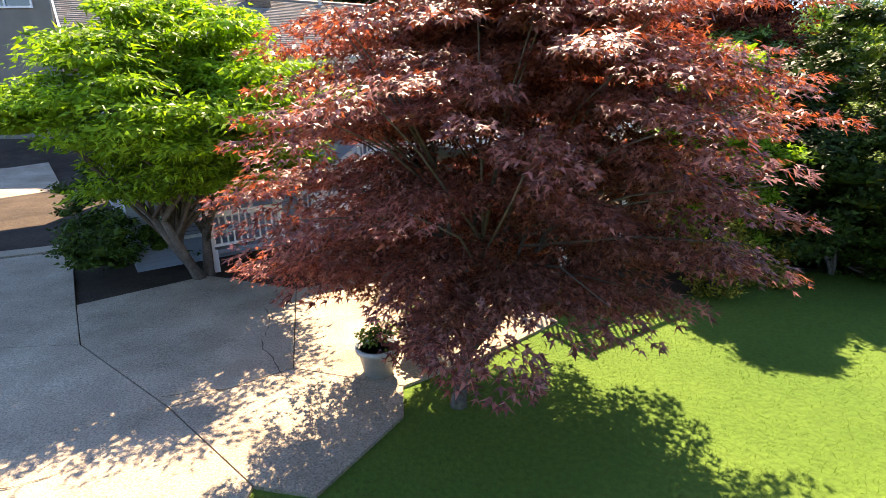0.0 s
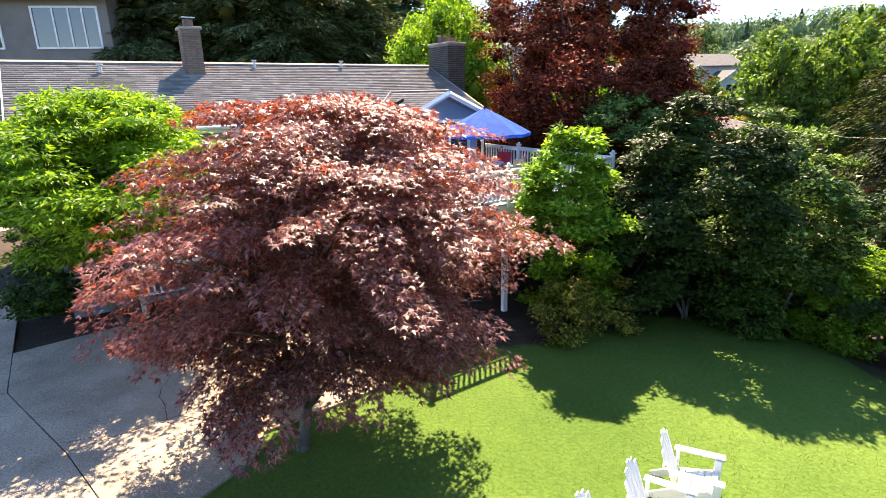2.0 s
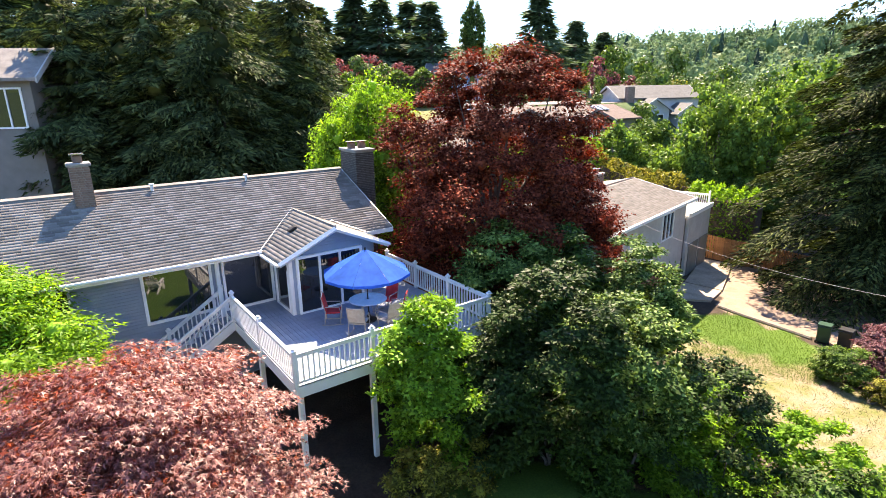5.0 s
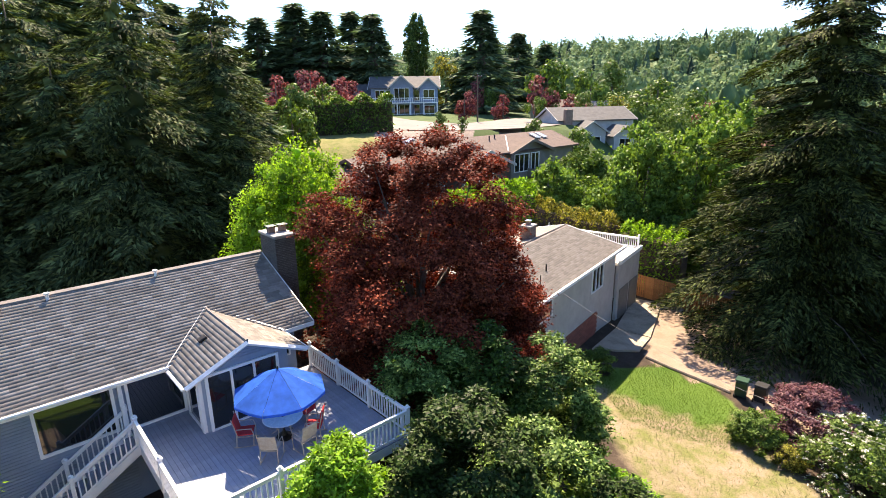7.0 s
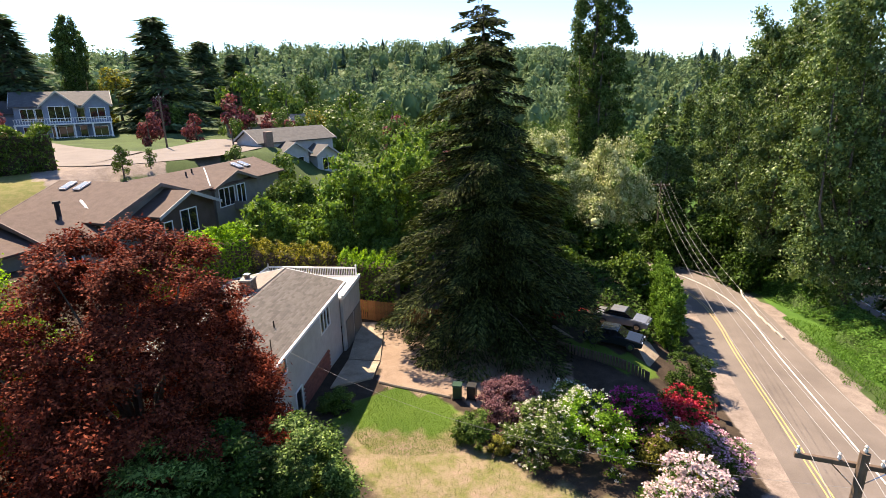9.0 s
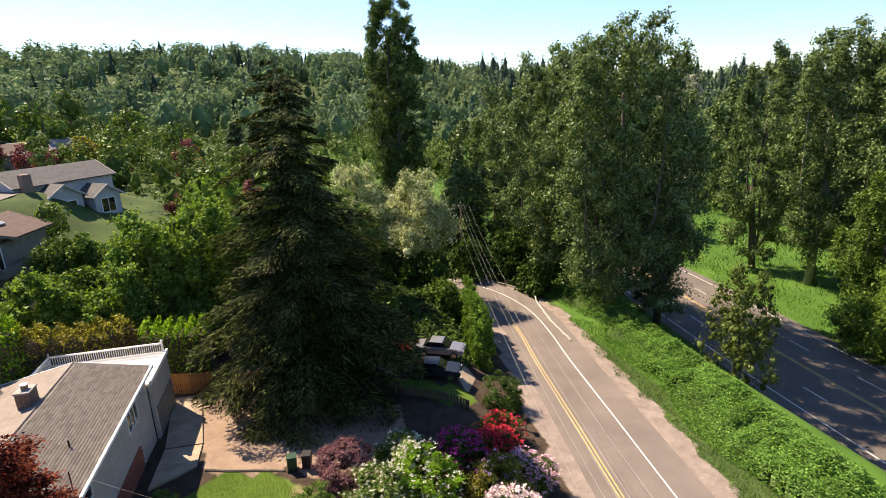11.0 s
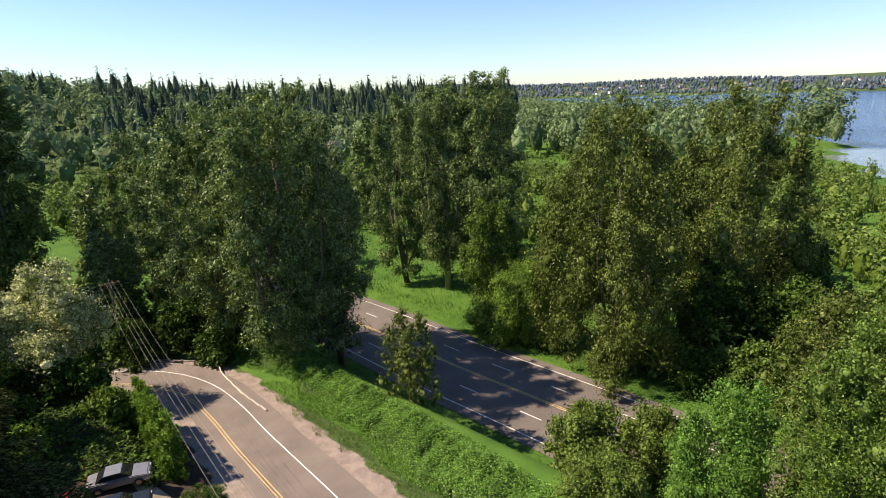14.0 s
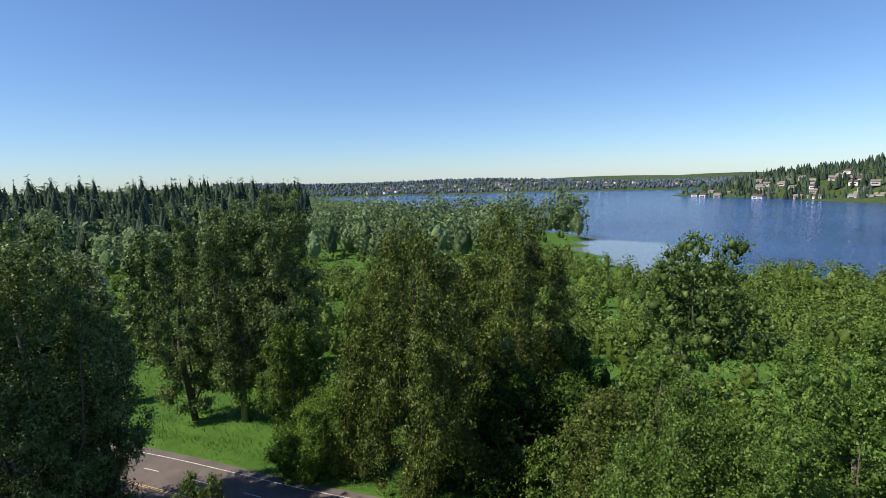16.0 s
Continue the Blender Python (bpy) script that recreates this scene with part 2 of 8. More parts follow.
M["l_hedge"] = leaf("cypress_spray", (0.075, 0.155, 0.022), (0.105, 0.205, 0.032), (0.145, 0.25, 0.045), 0.2, (1.1, 1.2, 0.6), 0.7, spec=0.06)
M["l_ivy"] = leaf("ivy_leaf", (0.076, 0.182, 0.033), (0.105, 0.23, 0.043), (0.15, 0.288, 0.062), 0.34, (1.2, 1.2, 0.6), 0.4)
M["l_garden"] = leaf("garden_leaf", (0.085, 0.155, 0.028), (0.12, 0.215, 0.038), (0.165, 0.275, 0.055), 0.36, (1.25, 1.2, 0.6), 0.5)
M["l_willow"] = leaf("willow_leaf", (0.072, 0.125, 0.021), (0.098, 0.16, 0.029), (0.14, 0.205, 0.048), 0.2, None, 0.5)
M["l_white"] = leaf("white_blossom", (0.16, 0.24, 0.05), (0.36, 0.42, 0.15), (0.60, 0.60, 0.36), 0.3, None, 0.6, spec=0.2)
M["l_purplebush"] = leaf("purple_smoke_leaf", (0.10, 0.045, 0.055), (0.17, 0.08, 0.09), (0.26, 0.14, 0.15), 0.3, (1.2, 0.9, 0.9), 0.5)
M["f_white"] = leaf("white_flower", (0.55, 0.53, 0.42), (0.72, 0.70, 0.58), (0.80, 0.78, 0.68), 0.3, None, 0.6, spec=0.2)
M["f_pink"] = leaf("pink_flower", (0.55, 0.20, 0.32), (0.72, 0.40, 0.50), (0.82, 0.62, 0.66), 0.3, None, 0.6, spec=0.2)
M["f_blush"] = leaf("blush_flower", (0.62, 0.40, 0.42), (0.78, 0.60, 0.60), (0.80, 0.70, 0.68), 0.3, None, 0.6, spec=0.2)
M["f_red"] = leaf("red_flower", (0.42, 0.01, 0.02), (0.62, 0.03, 0.05), (0.70, 0.08, 0.12), 0.3, None, 0.6, spec=0.2)
M["f_magenta"] = leaf("magenta_flower", (0.30, 0.015, 0.12), (0.50, 0.035, 0.22), (0.60, 0.08, 0.32), 0.3, None, 0.6, spec=0.2)
# lighter, bluer green: some distance haze is put into the colour
M["l_forest"] = leaf("hazed_far_broadleaf", (0.125, 0.19, 0.085), (0.14, 0.215, 0.095), (0.175, 0.245, 0.115), 0.25, None, 0.7, spread=0.03, spec=0.05)
M["l_forestdark"] = leaf("far_conifer", (0.042, 0.072, 0.05), (0.054, 0.09, 0.058), (0.07, 0.108, 0.066), 0.15, None, 0.7, spread=0.03, spec=0.05)
# bluish grey-green: distance haze put into the leaf colour
M["l_haze"] = leaf("hazed_shore_trees", (0.13, 0.165, 0.20), (0.105, 0.145, 0.175), (0.12, 0.16, 0.19), 0.1, None, 0.9, spread=0.01, spec=0.1)
M["l_grass"] = leaf("grass_blade", (0.115, 0.215, 0.032), (0.088, 0.16, 0.024), (0.088, 0.145, 0.026), 0.3, (1.2, 1.15, 0.6), 0.5, spread=0.7, spec=0.06)
M["l_meadow"] = leaf("meadow_blade", (0.05, 0.13, 0.02), (0.072, 0.175, 0.026), (0.11, 0.22, 0.04), 0.3, (1.2, 1.15, 0.6), 0.5, spread=0.2, spec=0.06)
M["l_dry"] = leaf("dry_grass_blade", (0.13, 0.17, 0.045), (0.21, 0.165, 0.095), (0.11, 0.15, 0.045), 0.2, None, 0.7, spread=0.4, spec=0.2)

# ---- helpers for meshes ----


def link_bm(name, bm, material, smooth=False):
    me = bpy.data.meshes.new(name)
    bm.to_mesh(me)
    bm.free()
    me.materials.append(material)
    if smooth:
        me.polygons.foreach_set("use_smooth", [True] * len(me.polygons))
    return me


def part(name, bm, material, parent, label="", smooth=False):
    ob = new(name, link_bm(name, bm, material, smooth))
    ob.parent = parent
    if label:
        ob["label"] = label
    return ob


def mesh_part(name, me, parent, label=""):
    ob = new(name, me)
    ob.parent = parent
    if label:
        ob["label"] = label
    return ob


def thing(name, m, label, category, group="", kind=""):
    ob = new(name)
    ob.empty_display_size = 0.2
    ob.matrix_basis = m
    return tagged(ob, label, category, group, kind)


def solid(name, bm, material, m, label, category, group="", kind="", smooth=False):
    ob = new(name, link_bm(name, bm, material, smooth))
    ob.matrix_basis = m
    return tagged(ob, label, category, group, kind)


def add_box(bm, c, s, rot=(0, 0, 0), bevel=0.0):
    m = pose(*c, *rot) @ Matrix.Diagonal((*s, 1))
    r = bmesh.ops.create_cube(bm, size=1.0, matrix=m)
    if bevel:
        edges = list({e for v in r["verts"] for e in v.link_edges})
        bmesh.ops.bevel(bm, geom=edges, offset=bevel, segments=1, affect='EDGES')
    return bm


def box(c, s, rot=(0, 0, 0), bevel=0.0):
    return add_box(bmesh.new(), c, s, rot, bevel)


def add_tube(bm, pts, radii, sides=6, cap=True):
    """A tapered tube along points."""
    pts = [Vector(p) for p in pts]
    rings = []
    for i, p in enumerate(pts):
        d = (pts[min(i + 1, len(pts) - 1)] - pts[max(i - 1, 0)]).normalized()
        x = d.orthogonal().normalized() if abs(d.z) > 0.95 else d.cross(Vector((0, 0, 1))).normalized()
        y = d.cross(x)
        rings.append([bm.verts.new(p + radii[i] * (math.cos(a) * x + math.sin(a) * y)) for a in [2 * math.pi * k / sides for k in range(sides)]])
    for a, b in zip(rings, rings[1:]):
        for k in range(sides):
            bm.faces.new((a[k], a[(k + 1) % sides], b[(k + 1) % sides], b[k]))
    if cap:
        bm.faces.new(rings[0][::-1])
        bm.faces.new(rings[-1])
    return bm


def tube(pts, radii, sides=6):
    return add_tube(bmesh.new(), pts, radii, sides)


def add_prism(bm, poly, axis_from, axis_to, fixed):
    """Extrudes a polygon given in (p, q) along an axis; fixed(p, q, t) gives the point."""
    a = [bm.verts.new(fixed(p, q, axis_from)) for p, q in poly]
    b = [bm.verts.new(fixed(p, q, axis_to)) for p, q in poly]
    n = len(poly)
    bm.faces.new(a)
    bm.faces.new(b[::-1])
    for i in range(n):
        bm.faces.new((a[i], b[i], b[(i + 1) % n], a[(i + 1) % n]))
    bmesh.ops.recalc_face_normals(bm, faces=bm.faces[:])
    return bm


def lathe(profile, sides=20):
    bm = bmesh.new()
    rings = [[bm.verts.new((r * math.cos(2 * math.pi * k / sides), r * math.sin(2 * math.pi * k / sides), z)) for k in range(sides)] for r, z in profile]
    for a, b in zip(rings, rings[1:]):
        for k in range(sides):
            bm.faces.new((a[k], a[(k + 1) % sides], b[(k + 1) % sides], b[k]))
    bm.faces.new(rings[0][::-1])
    bm.faces.new(rings[-1])
    return bm


def array_mesh(name, verts, faces, material, k):
    """A mesh from numpy arrays; every face has k corners."""
    me = bpy.data.meshes.new(name)
    verts = np.asarray(verts, np.float32)
    faces = np.asarray(faces, np.int32)
    me.vertices.add(len(verts))
    me.vertices.foreach_set("co", verts.ravel())
    me.loops.add(faces.size)
    me.loops.foreach_set("vertex_index", faces.ravel())
    me.polygons.add(len(faces))
    me.polygons.foreach_set("loop_start", np.arange(len(faces), dtype=np.int32) * k)
    me.polygons.foreach_set("loop_total", np.full(len(faces), k, np.int32))
    me.update(calc_edges=True)
    me.materials.append(material)
    return me


# leaf outlines: x across, y along, z up
OVAL = (np.array([(0, 0, 0), (0.3, 0.5, 0.07), (0, 1, -0.06), (-0.3, 0.5, 0.07)]), np.array([(0, 1, 2), (0, 2, 3)]))
BROAD = (np.array([(0, 0, 0), (0.42, 0.42, 0.08), (0, 1, -0.08), (-0.42, 0.42, 0.08)]), np.array([(0, 1, 2), (0, 2, 3)]))
SLIM = (np.array([(-0.15, 0.3, 0.0), (0.17, 0.4, 0.04), (0.0, 1.15, -0.1)]), np.array([(0, 1, 2)]))
SPRAY = (np.array([(0, 0, 0), (0.20, 0.35, -0.03), (0, 1, -0.18), (-0.20, 0.35, -0.03)]), np.array([(0, 1, 2), (0, 2, 3)]))
CHIP = (np.array([(-0.30, 0.1, 0), (0.34, 0.25, 0.05), (0.02, 1, -0.08)]), np.array([(0, 1, 2)]))
NEEDLE = (np.array([(-0.16, 0.0, 0), (0.18, 0.1, -0.02), (0, 1, -0.14)]), np.array([(0, 1, 2)]))
BLADE = (np.array([(-0.06, 0, 0), (0.06, 0, 0), (0, 1, 0.15)]), np.array([(0, 1, 2)]))


PALM4 = (np.array([(-0.19, 0.2, 0), (0.19, 0.2, 0), (0, 1.05, -0.10), (-0.10, 0.34, 0), (0.06, -0.02, 0), (-0.74, 0.66, -0.08), (0.10, 0.34, 0), (-0.06, -0.02, 0), (0.74, 0.66, -0.08)]), np.array([(0, 1, 2), (3, 5, 4), (6, 7, 8)]))


def unit(v):
    return v / np.maximum(np.linalg.norm(v, axis=-1, keepdims=True), 1e-9)


ICO = bmesh.new()
bmesh.ops.create_icosphere(ICO, subdivisions=1, radius=1.0)
ICO_V = np.array([tuple(v.co) for v in ICO.verts])
ICO.faces.ensure_lookup_table()
ICO_F = np.array([[v.index for v in f.verts] for f in ICO.faces])
ICO.free()


def cores(C, R, squash=1.0, g=rng):
    """Rough lumps for packed inner leaves in each clump's heart, added to block light."""
    k = g.random((len(C), len(ICO_V), 1)) * 0.7 + 0.55
    V = C[:, None, :] + ICO_V[None] * k * R[:, None, None] * np.array([1, 1, squash])
    F = ICO_F[None] + (np.arange(len(C)) * len(ICO_V))[:, None, None]
    return V.reshape(-1, 3), F.reshape(-1, 3)


def leaf_mesh(name, P, D, size, outline, material, tilt=0.5, g=rng, N=None, inner=None):
    """Leaves at points P, tips along D, faces turned mostly upward (or along N), each rolled by chance; inner: packed cores."""
    tv, tf = outline
    n = len(P)
    y = unit(D)
    up = (np.tile(np.array([0, 0, 1.0]), (n, 1)) if N is None else N) + g.normal(0, tilt, (n, 3))
    x = unit(np.cross(y, up))
    z = np.cross(x, y)
    s = np.broadcast_to(np.asarray(size, float), (n,))[:, None, None]
    V = P[:, None, :] + s * (tv[None, :, 0:1] * x[:, None, :] + tv[None, :, 1:2] * y[:, None, :] + tv[None, :, 2:3] * z[:, None, :])
    F = (tf[None] + (np.arange(n) * len(tv))[:, None, None]).reshape(-1, 3)
    V = V.reshape(-1, 3)
    if inner is not None:
        F = np.concatenate([F, inner[1] + len(V)])
        V = np.concatenate([V, inner[0]])
    return array_mesh(name, V, F, material, 3)


def sstep(a, b, v):
    t = np.clip((v - a) / (b - a), 0, 1)
    return t * t * (3 - 2 * t)


def ball(n, g=rng):
    return unit(g.normal(0, 1, (n, 3)))


def clump_leaves(C, R, per, flat=0.6, droop=0.2, shell=0.5, g=rng):
    """Points and tip directions of leaves in clumps round centres C with radii R; per: leaves a clump."""
    n = len(C) * per
    idx = np.repeat(np.arange(len(C)), per)
    d = ball(n, g)
    d[:, 2] = np.where(d[:, 2] < -0.2, -d[:, 2] * 0.6, d[:, 2])
    r = g.random(n) ** shell
    off = d * (r * R[idx] * (0.75 + 0.5 * g.random(n)))[:, None]
    off[:, 2] *= flat
    D = d * 0.8 + g.normal(0, 0.5, (n, 3))
    D[:, 2] = D[:, 2] * 0.5 - droop
    return C[idx] + off, D


def crown_centres(n, zs, rs, g=rng, inner=0.45, lump=0.25):
    """Clump centres spread through a crown given by its radius rs at heights zs, mostly near its skin."""
    zs, rs = np.array(zs, float), np.array(rs, float)
    z = np.interp(g.random(n), np.concatenate([[0], np.cumsum((rs[1:] + rs[:-1] + 0.5 * rs.max()) * np.diff(zs)) / np.sum((rs[1:] + rs[:-1] + 0.5 * rs.max()) * np.diff(zs))]), zs)
    a = g.random(n) * 2 * np.pi
    ph = g.random(4) * 6.28
    wob = 1 + lump * (np.sin(2 * a + ph[0] + z * 0.7) * 0.5 + np.sin(3 * a + ph[1] - z) * 0.4 + np.sin(5 * a + ph[2] + 2 * z) * 0.3)
    r = np.interp(z, zs, rs) * wob * (inner + (1 - inner) * g.random(n) ** 0.5)
    return np.stack([r * np.cos(a), r * np.sin(a), z], 1)


def limbs(t, base, fork, centres, r0, k, g=rng, sides=5, bark="bark"):
    """A trunk from base to fork and k limbs on to some of the crown's clumps, as parts of t."""
    base, fork = Vector(base), Vector(fork)
    mid = base.lerp(fork, 0.5) + Vector((g.normal(0, 0.05), g.normal(0, 0.05), 0)) * fork.length * 0.3
    part("trunk", tube([base - Vector((0, 0, 0.3)), base + Vector((0, 0, 0.15)), mid, fork], [r0 * 1.5, r0 * 1.1, r0 * 0.85, r0 * 0.7], 9), M[bark], t, smooth=True)
    for i in (g.choice(len(centres), min(k, len(centres)), replace=False) if k else ()):
        c = Vector(centres[i])
        s = mid.lerp(fork, g.random()) if g.random() < 0.5 else fork
        m1 = s.lerp(c, 0.45) + Vector((g.normal(0, 0.12), g.normal(0, 0.12), 0.10)) * (c - s).length * 0.6
        part("limb", tube([s, m1, c], [r0 * 0.42, r0 * 0.24, r0 * 0.06], sides), M[bark], t, smooth=True)


def broadleaf(name, at, label, category, crown, mat_leaf, leaves, size, clumps, radius, flat=0.6, droop=0.2, outline=OVAL, trunk=0.15, k=10,
              fork=None, bark="bark", seed=1, group="", inner=0.45, lump=0.25, tilt=0.5, stems=1, flowers=None, shell=0.5, turn=0, off=(0, 0), core=0.42, outward=0.8):
    """A tree or shrub: crown = (heights, radii) from the ground; parts trunk and crown."""
    g = np.random.default_rng(seed)
    t = thing(name, pose(*at, 0, 0, turn), label, category, group)
    zs, rs = crown
    C = crown_centres(clumps, zs, rs, g, inner, lump)
    top = np.clip((zs[-1] - C[:, 2]) / (zs[-1] - zs[0]) * 4, 0.75, 1)
    C[:, :2] += np.array(off)[None] * sstep(0, 1, (C[:, 2:3] - zs[0] + 0.8) / (zs[-1] - zs[0]))
    R = radius * (0.7 + 0.6 * g.random(clumps)) * top
    P, D = clump_leaves(C, R, max(1, leaves // clumps), flat, droop, shell, g)
    keep = P[:, 2] > 0.03
    P, D = P[keep], D[keep]
    fz = fork if fork is not None else zs[0] + 0.3 * (zs[-1] - zs[0])
    for i in range(stems):
        dx, dy = (g.normal(0, 0.12, 2) if stems > 1 else (0, 0))
        limbs(t, (dx, dy, 0), (dx * 4 + g.normal(0, 0.1), dy * 4 + g.normal(0, 0.1), fz), C, trunk, k // stems, g, bark=bark)
    heart = cores(C, R * core, flat, g) if core else None
    mid = np.array([off[0] * 0.7, off[1] * 0.7, zs[0] + 0.4 * (zs[-1] - zs[0])])
    N = outward * unit(P - mid) + 0.45 * np.array([0, 0, 1.0])
    mesh_part("crown", leaf_mesh("crown", P, D, size * (0.7 + 0.6 * g.random(len(P))), outline, M[mat_leaf], tilt, g, N, heart), t)
    if flowers:
        fm, count, fs = flowers
        Cf = C[g.integers(0, len(C), count)]
        df = ball(count, g)
        df[:, 2] = np.abs(df[:, 2]) * 0.9 + 0.1
        Pf = Cf + df * np.array([1, 1, flat]) * radius * 1.12
        pf, dd = clump_leaves(Pf, np.full(count, fs * 0.8), 9, 0.8, 0.0, 0.5, g)
        mesh_part("blossom", leaf_mesh("blossom", pf, dd, fs * (0.7 + 0.5 * g.random(len(pf))), BROAD, M[fm], 0.7, g), t)
    return t


def leafy(name, at, label, category, h, r, mat_leaf, leaves, size, leaders=9, base=0.06, seed=1, bark="bark", weep=0.0, group="", dome=0.25, thick=0.30, outline=CHIP, tilt=0.85, sticks=True, dense=1.0, foot=0.4):
    """A tall broadleaf tree of several rising leaders, each clothed with ragged foliage to its own tip."""
    g = np.random.default_rng(seed)
    leaves, size = int(leaves * 0.88), size * 1.17
    t = thing(name, pose(*at), label, category, group)
    tr = 0.010 * h + 0.06
    part("trunk", tube([(0, 0, -0.4), (0.02 * h * g.normal(), 0.02 * h * g.normal(), h * 0.35), (0.02 * h * g.normal(), 0.02 * h * g.normal(), h * 0.72)], [tr * 1.3, tr * 0.9, tr * 0.35], 8), M[bark], t, smooth=True)
    C, RR, A = [], [], []
    spin = g.random() * 6.28
    for i in range(leaders):
        s = math.sqrt((i + 0.35) / leaders)
        a = spin + i * 2.4 + g.normal(0, 0.25)
        out = r * s * (0.78 + 0.22 * g.random())
        tip = h * (1 - dome * s ** 2 - 0.09 * g.random() - 0.05 * (i == 0))
        low = h * max(base, (0.30 - 0.30 * s) * 0.9)
        m = int((20 + 12 * s) * dense)
        u = ((np.arange(m) + g.random(m)) / m) ** 0.85
        rad = out * np.minimum(1, foot + (1.45 - foot) * u ** 0.8) * (1 - 0.12 * u ** 3)
        wid = r * thick * (1.12 - 0.58 * u ** 2) + 0.12
        c = np.column_stack([rad * math.cos(a), rad * math.sin(a), low + (tip - low) * u]) + unit(g.normal(0, 1, (m, 3))) * (wid * (0.5 + 0.65 * g.random(m)) * (1 - 0.30 * u ** 2))[:, None]
        wid = (0.26 + 0.40 * g.random(m)) * wid + 0.22
        c[:, 2] = np.clip(c[:, 2], 0.3, tip)
        ut = np.linspace(0.86, 1.0, 6)
        sway = 0.16 * r * thick + 0.25
        tipc = np.column_stack([out * math.cos(a) * 0.9 + g.normal(0, sway, 6), out * math.sin(a) * 0.9 + g.normal(0, sway, 6), low + (tip - 0.2 - low) * ut])
        C += [c, tipc]
        RR += [wid, (1.0 - 0.55 * (ut - 0.86) / 0.14) * r * thick * 0.5 + 0.15]
        if sticks and i % 2 == 0:
            e = [(rad_ * math.cos(a), rad_ * math.sin(a), z_) for rad_, z_ in ((0.0, low + 0.02 * h), (out * 0.75, low + (tip - low) * 0.35), (out * 0.9, low + (tip - low) * 0.9))]
            part("limb", tube(e, [tr * 0.45, tr * 0.3, 0.02], 5), M[bark], t, smooth=True)
    C, RR = np.concatenate(C), np.concatenate(RR)
    heart = cores(C, RR * 0.36, 1.2, g)
    cnt = np.maximum(6, (leaves * RR ** 1.7 / (RR ** 1.7).sum()).astype(int))
    idx = np.repeat(np.arange(len(C)), cnt)
    d = ball(len(idx), g)
    d[:, 2] = np.where(d[:, 2] < -0.35, -d[:, 2], d[:, 2])
    q = g.random(len(idx)) ** 0.38 * (0.8 + 0.45 * g.random(len(idx)))
    P = C[idx] + d * (q * RR[idx])[:, None] * np.array([1, 1, 1.25])
    # hanging strands
    hang = g.random(len(idx)) ** 3 * weep * RR[idx]
    P[:, 2] -= hang
    axis = np.array([0, 0, 0.45 * h])
    d = d[P[:, 2] > 0.05]
    P = P[P[:, 2] > 0.05]
    N = unit(0.9 * d + 0.5 * unit(P - axis) + 0.5 * np.array([0, 0, 1.0]))
    D = g.normal(0, 0.7, (len(P), 3))
    D[:, 2] -= 0.45 + 0.6 * weep
    mesh_part("crown", leaf_mesh("crown", P, D, size * (0.6 + 0.8 * g.random(len(P))), outline, M[mat_leaf], tilt, g, N, heart), t)
    return t


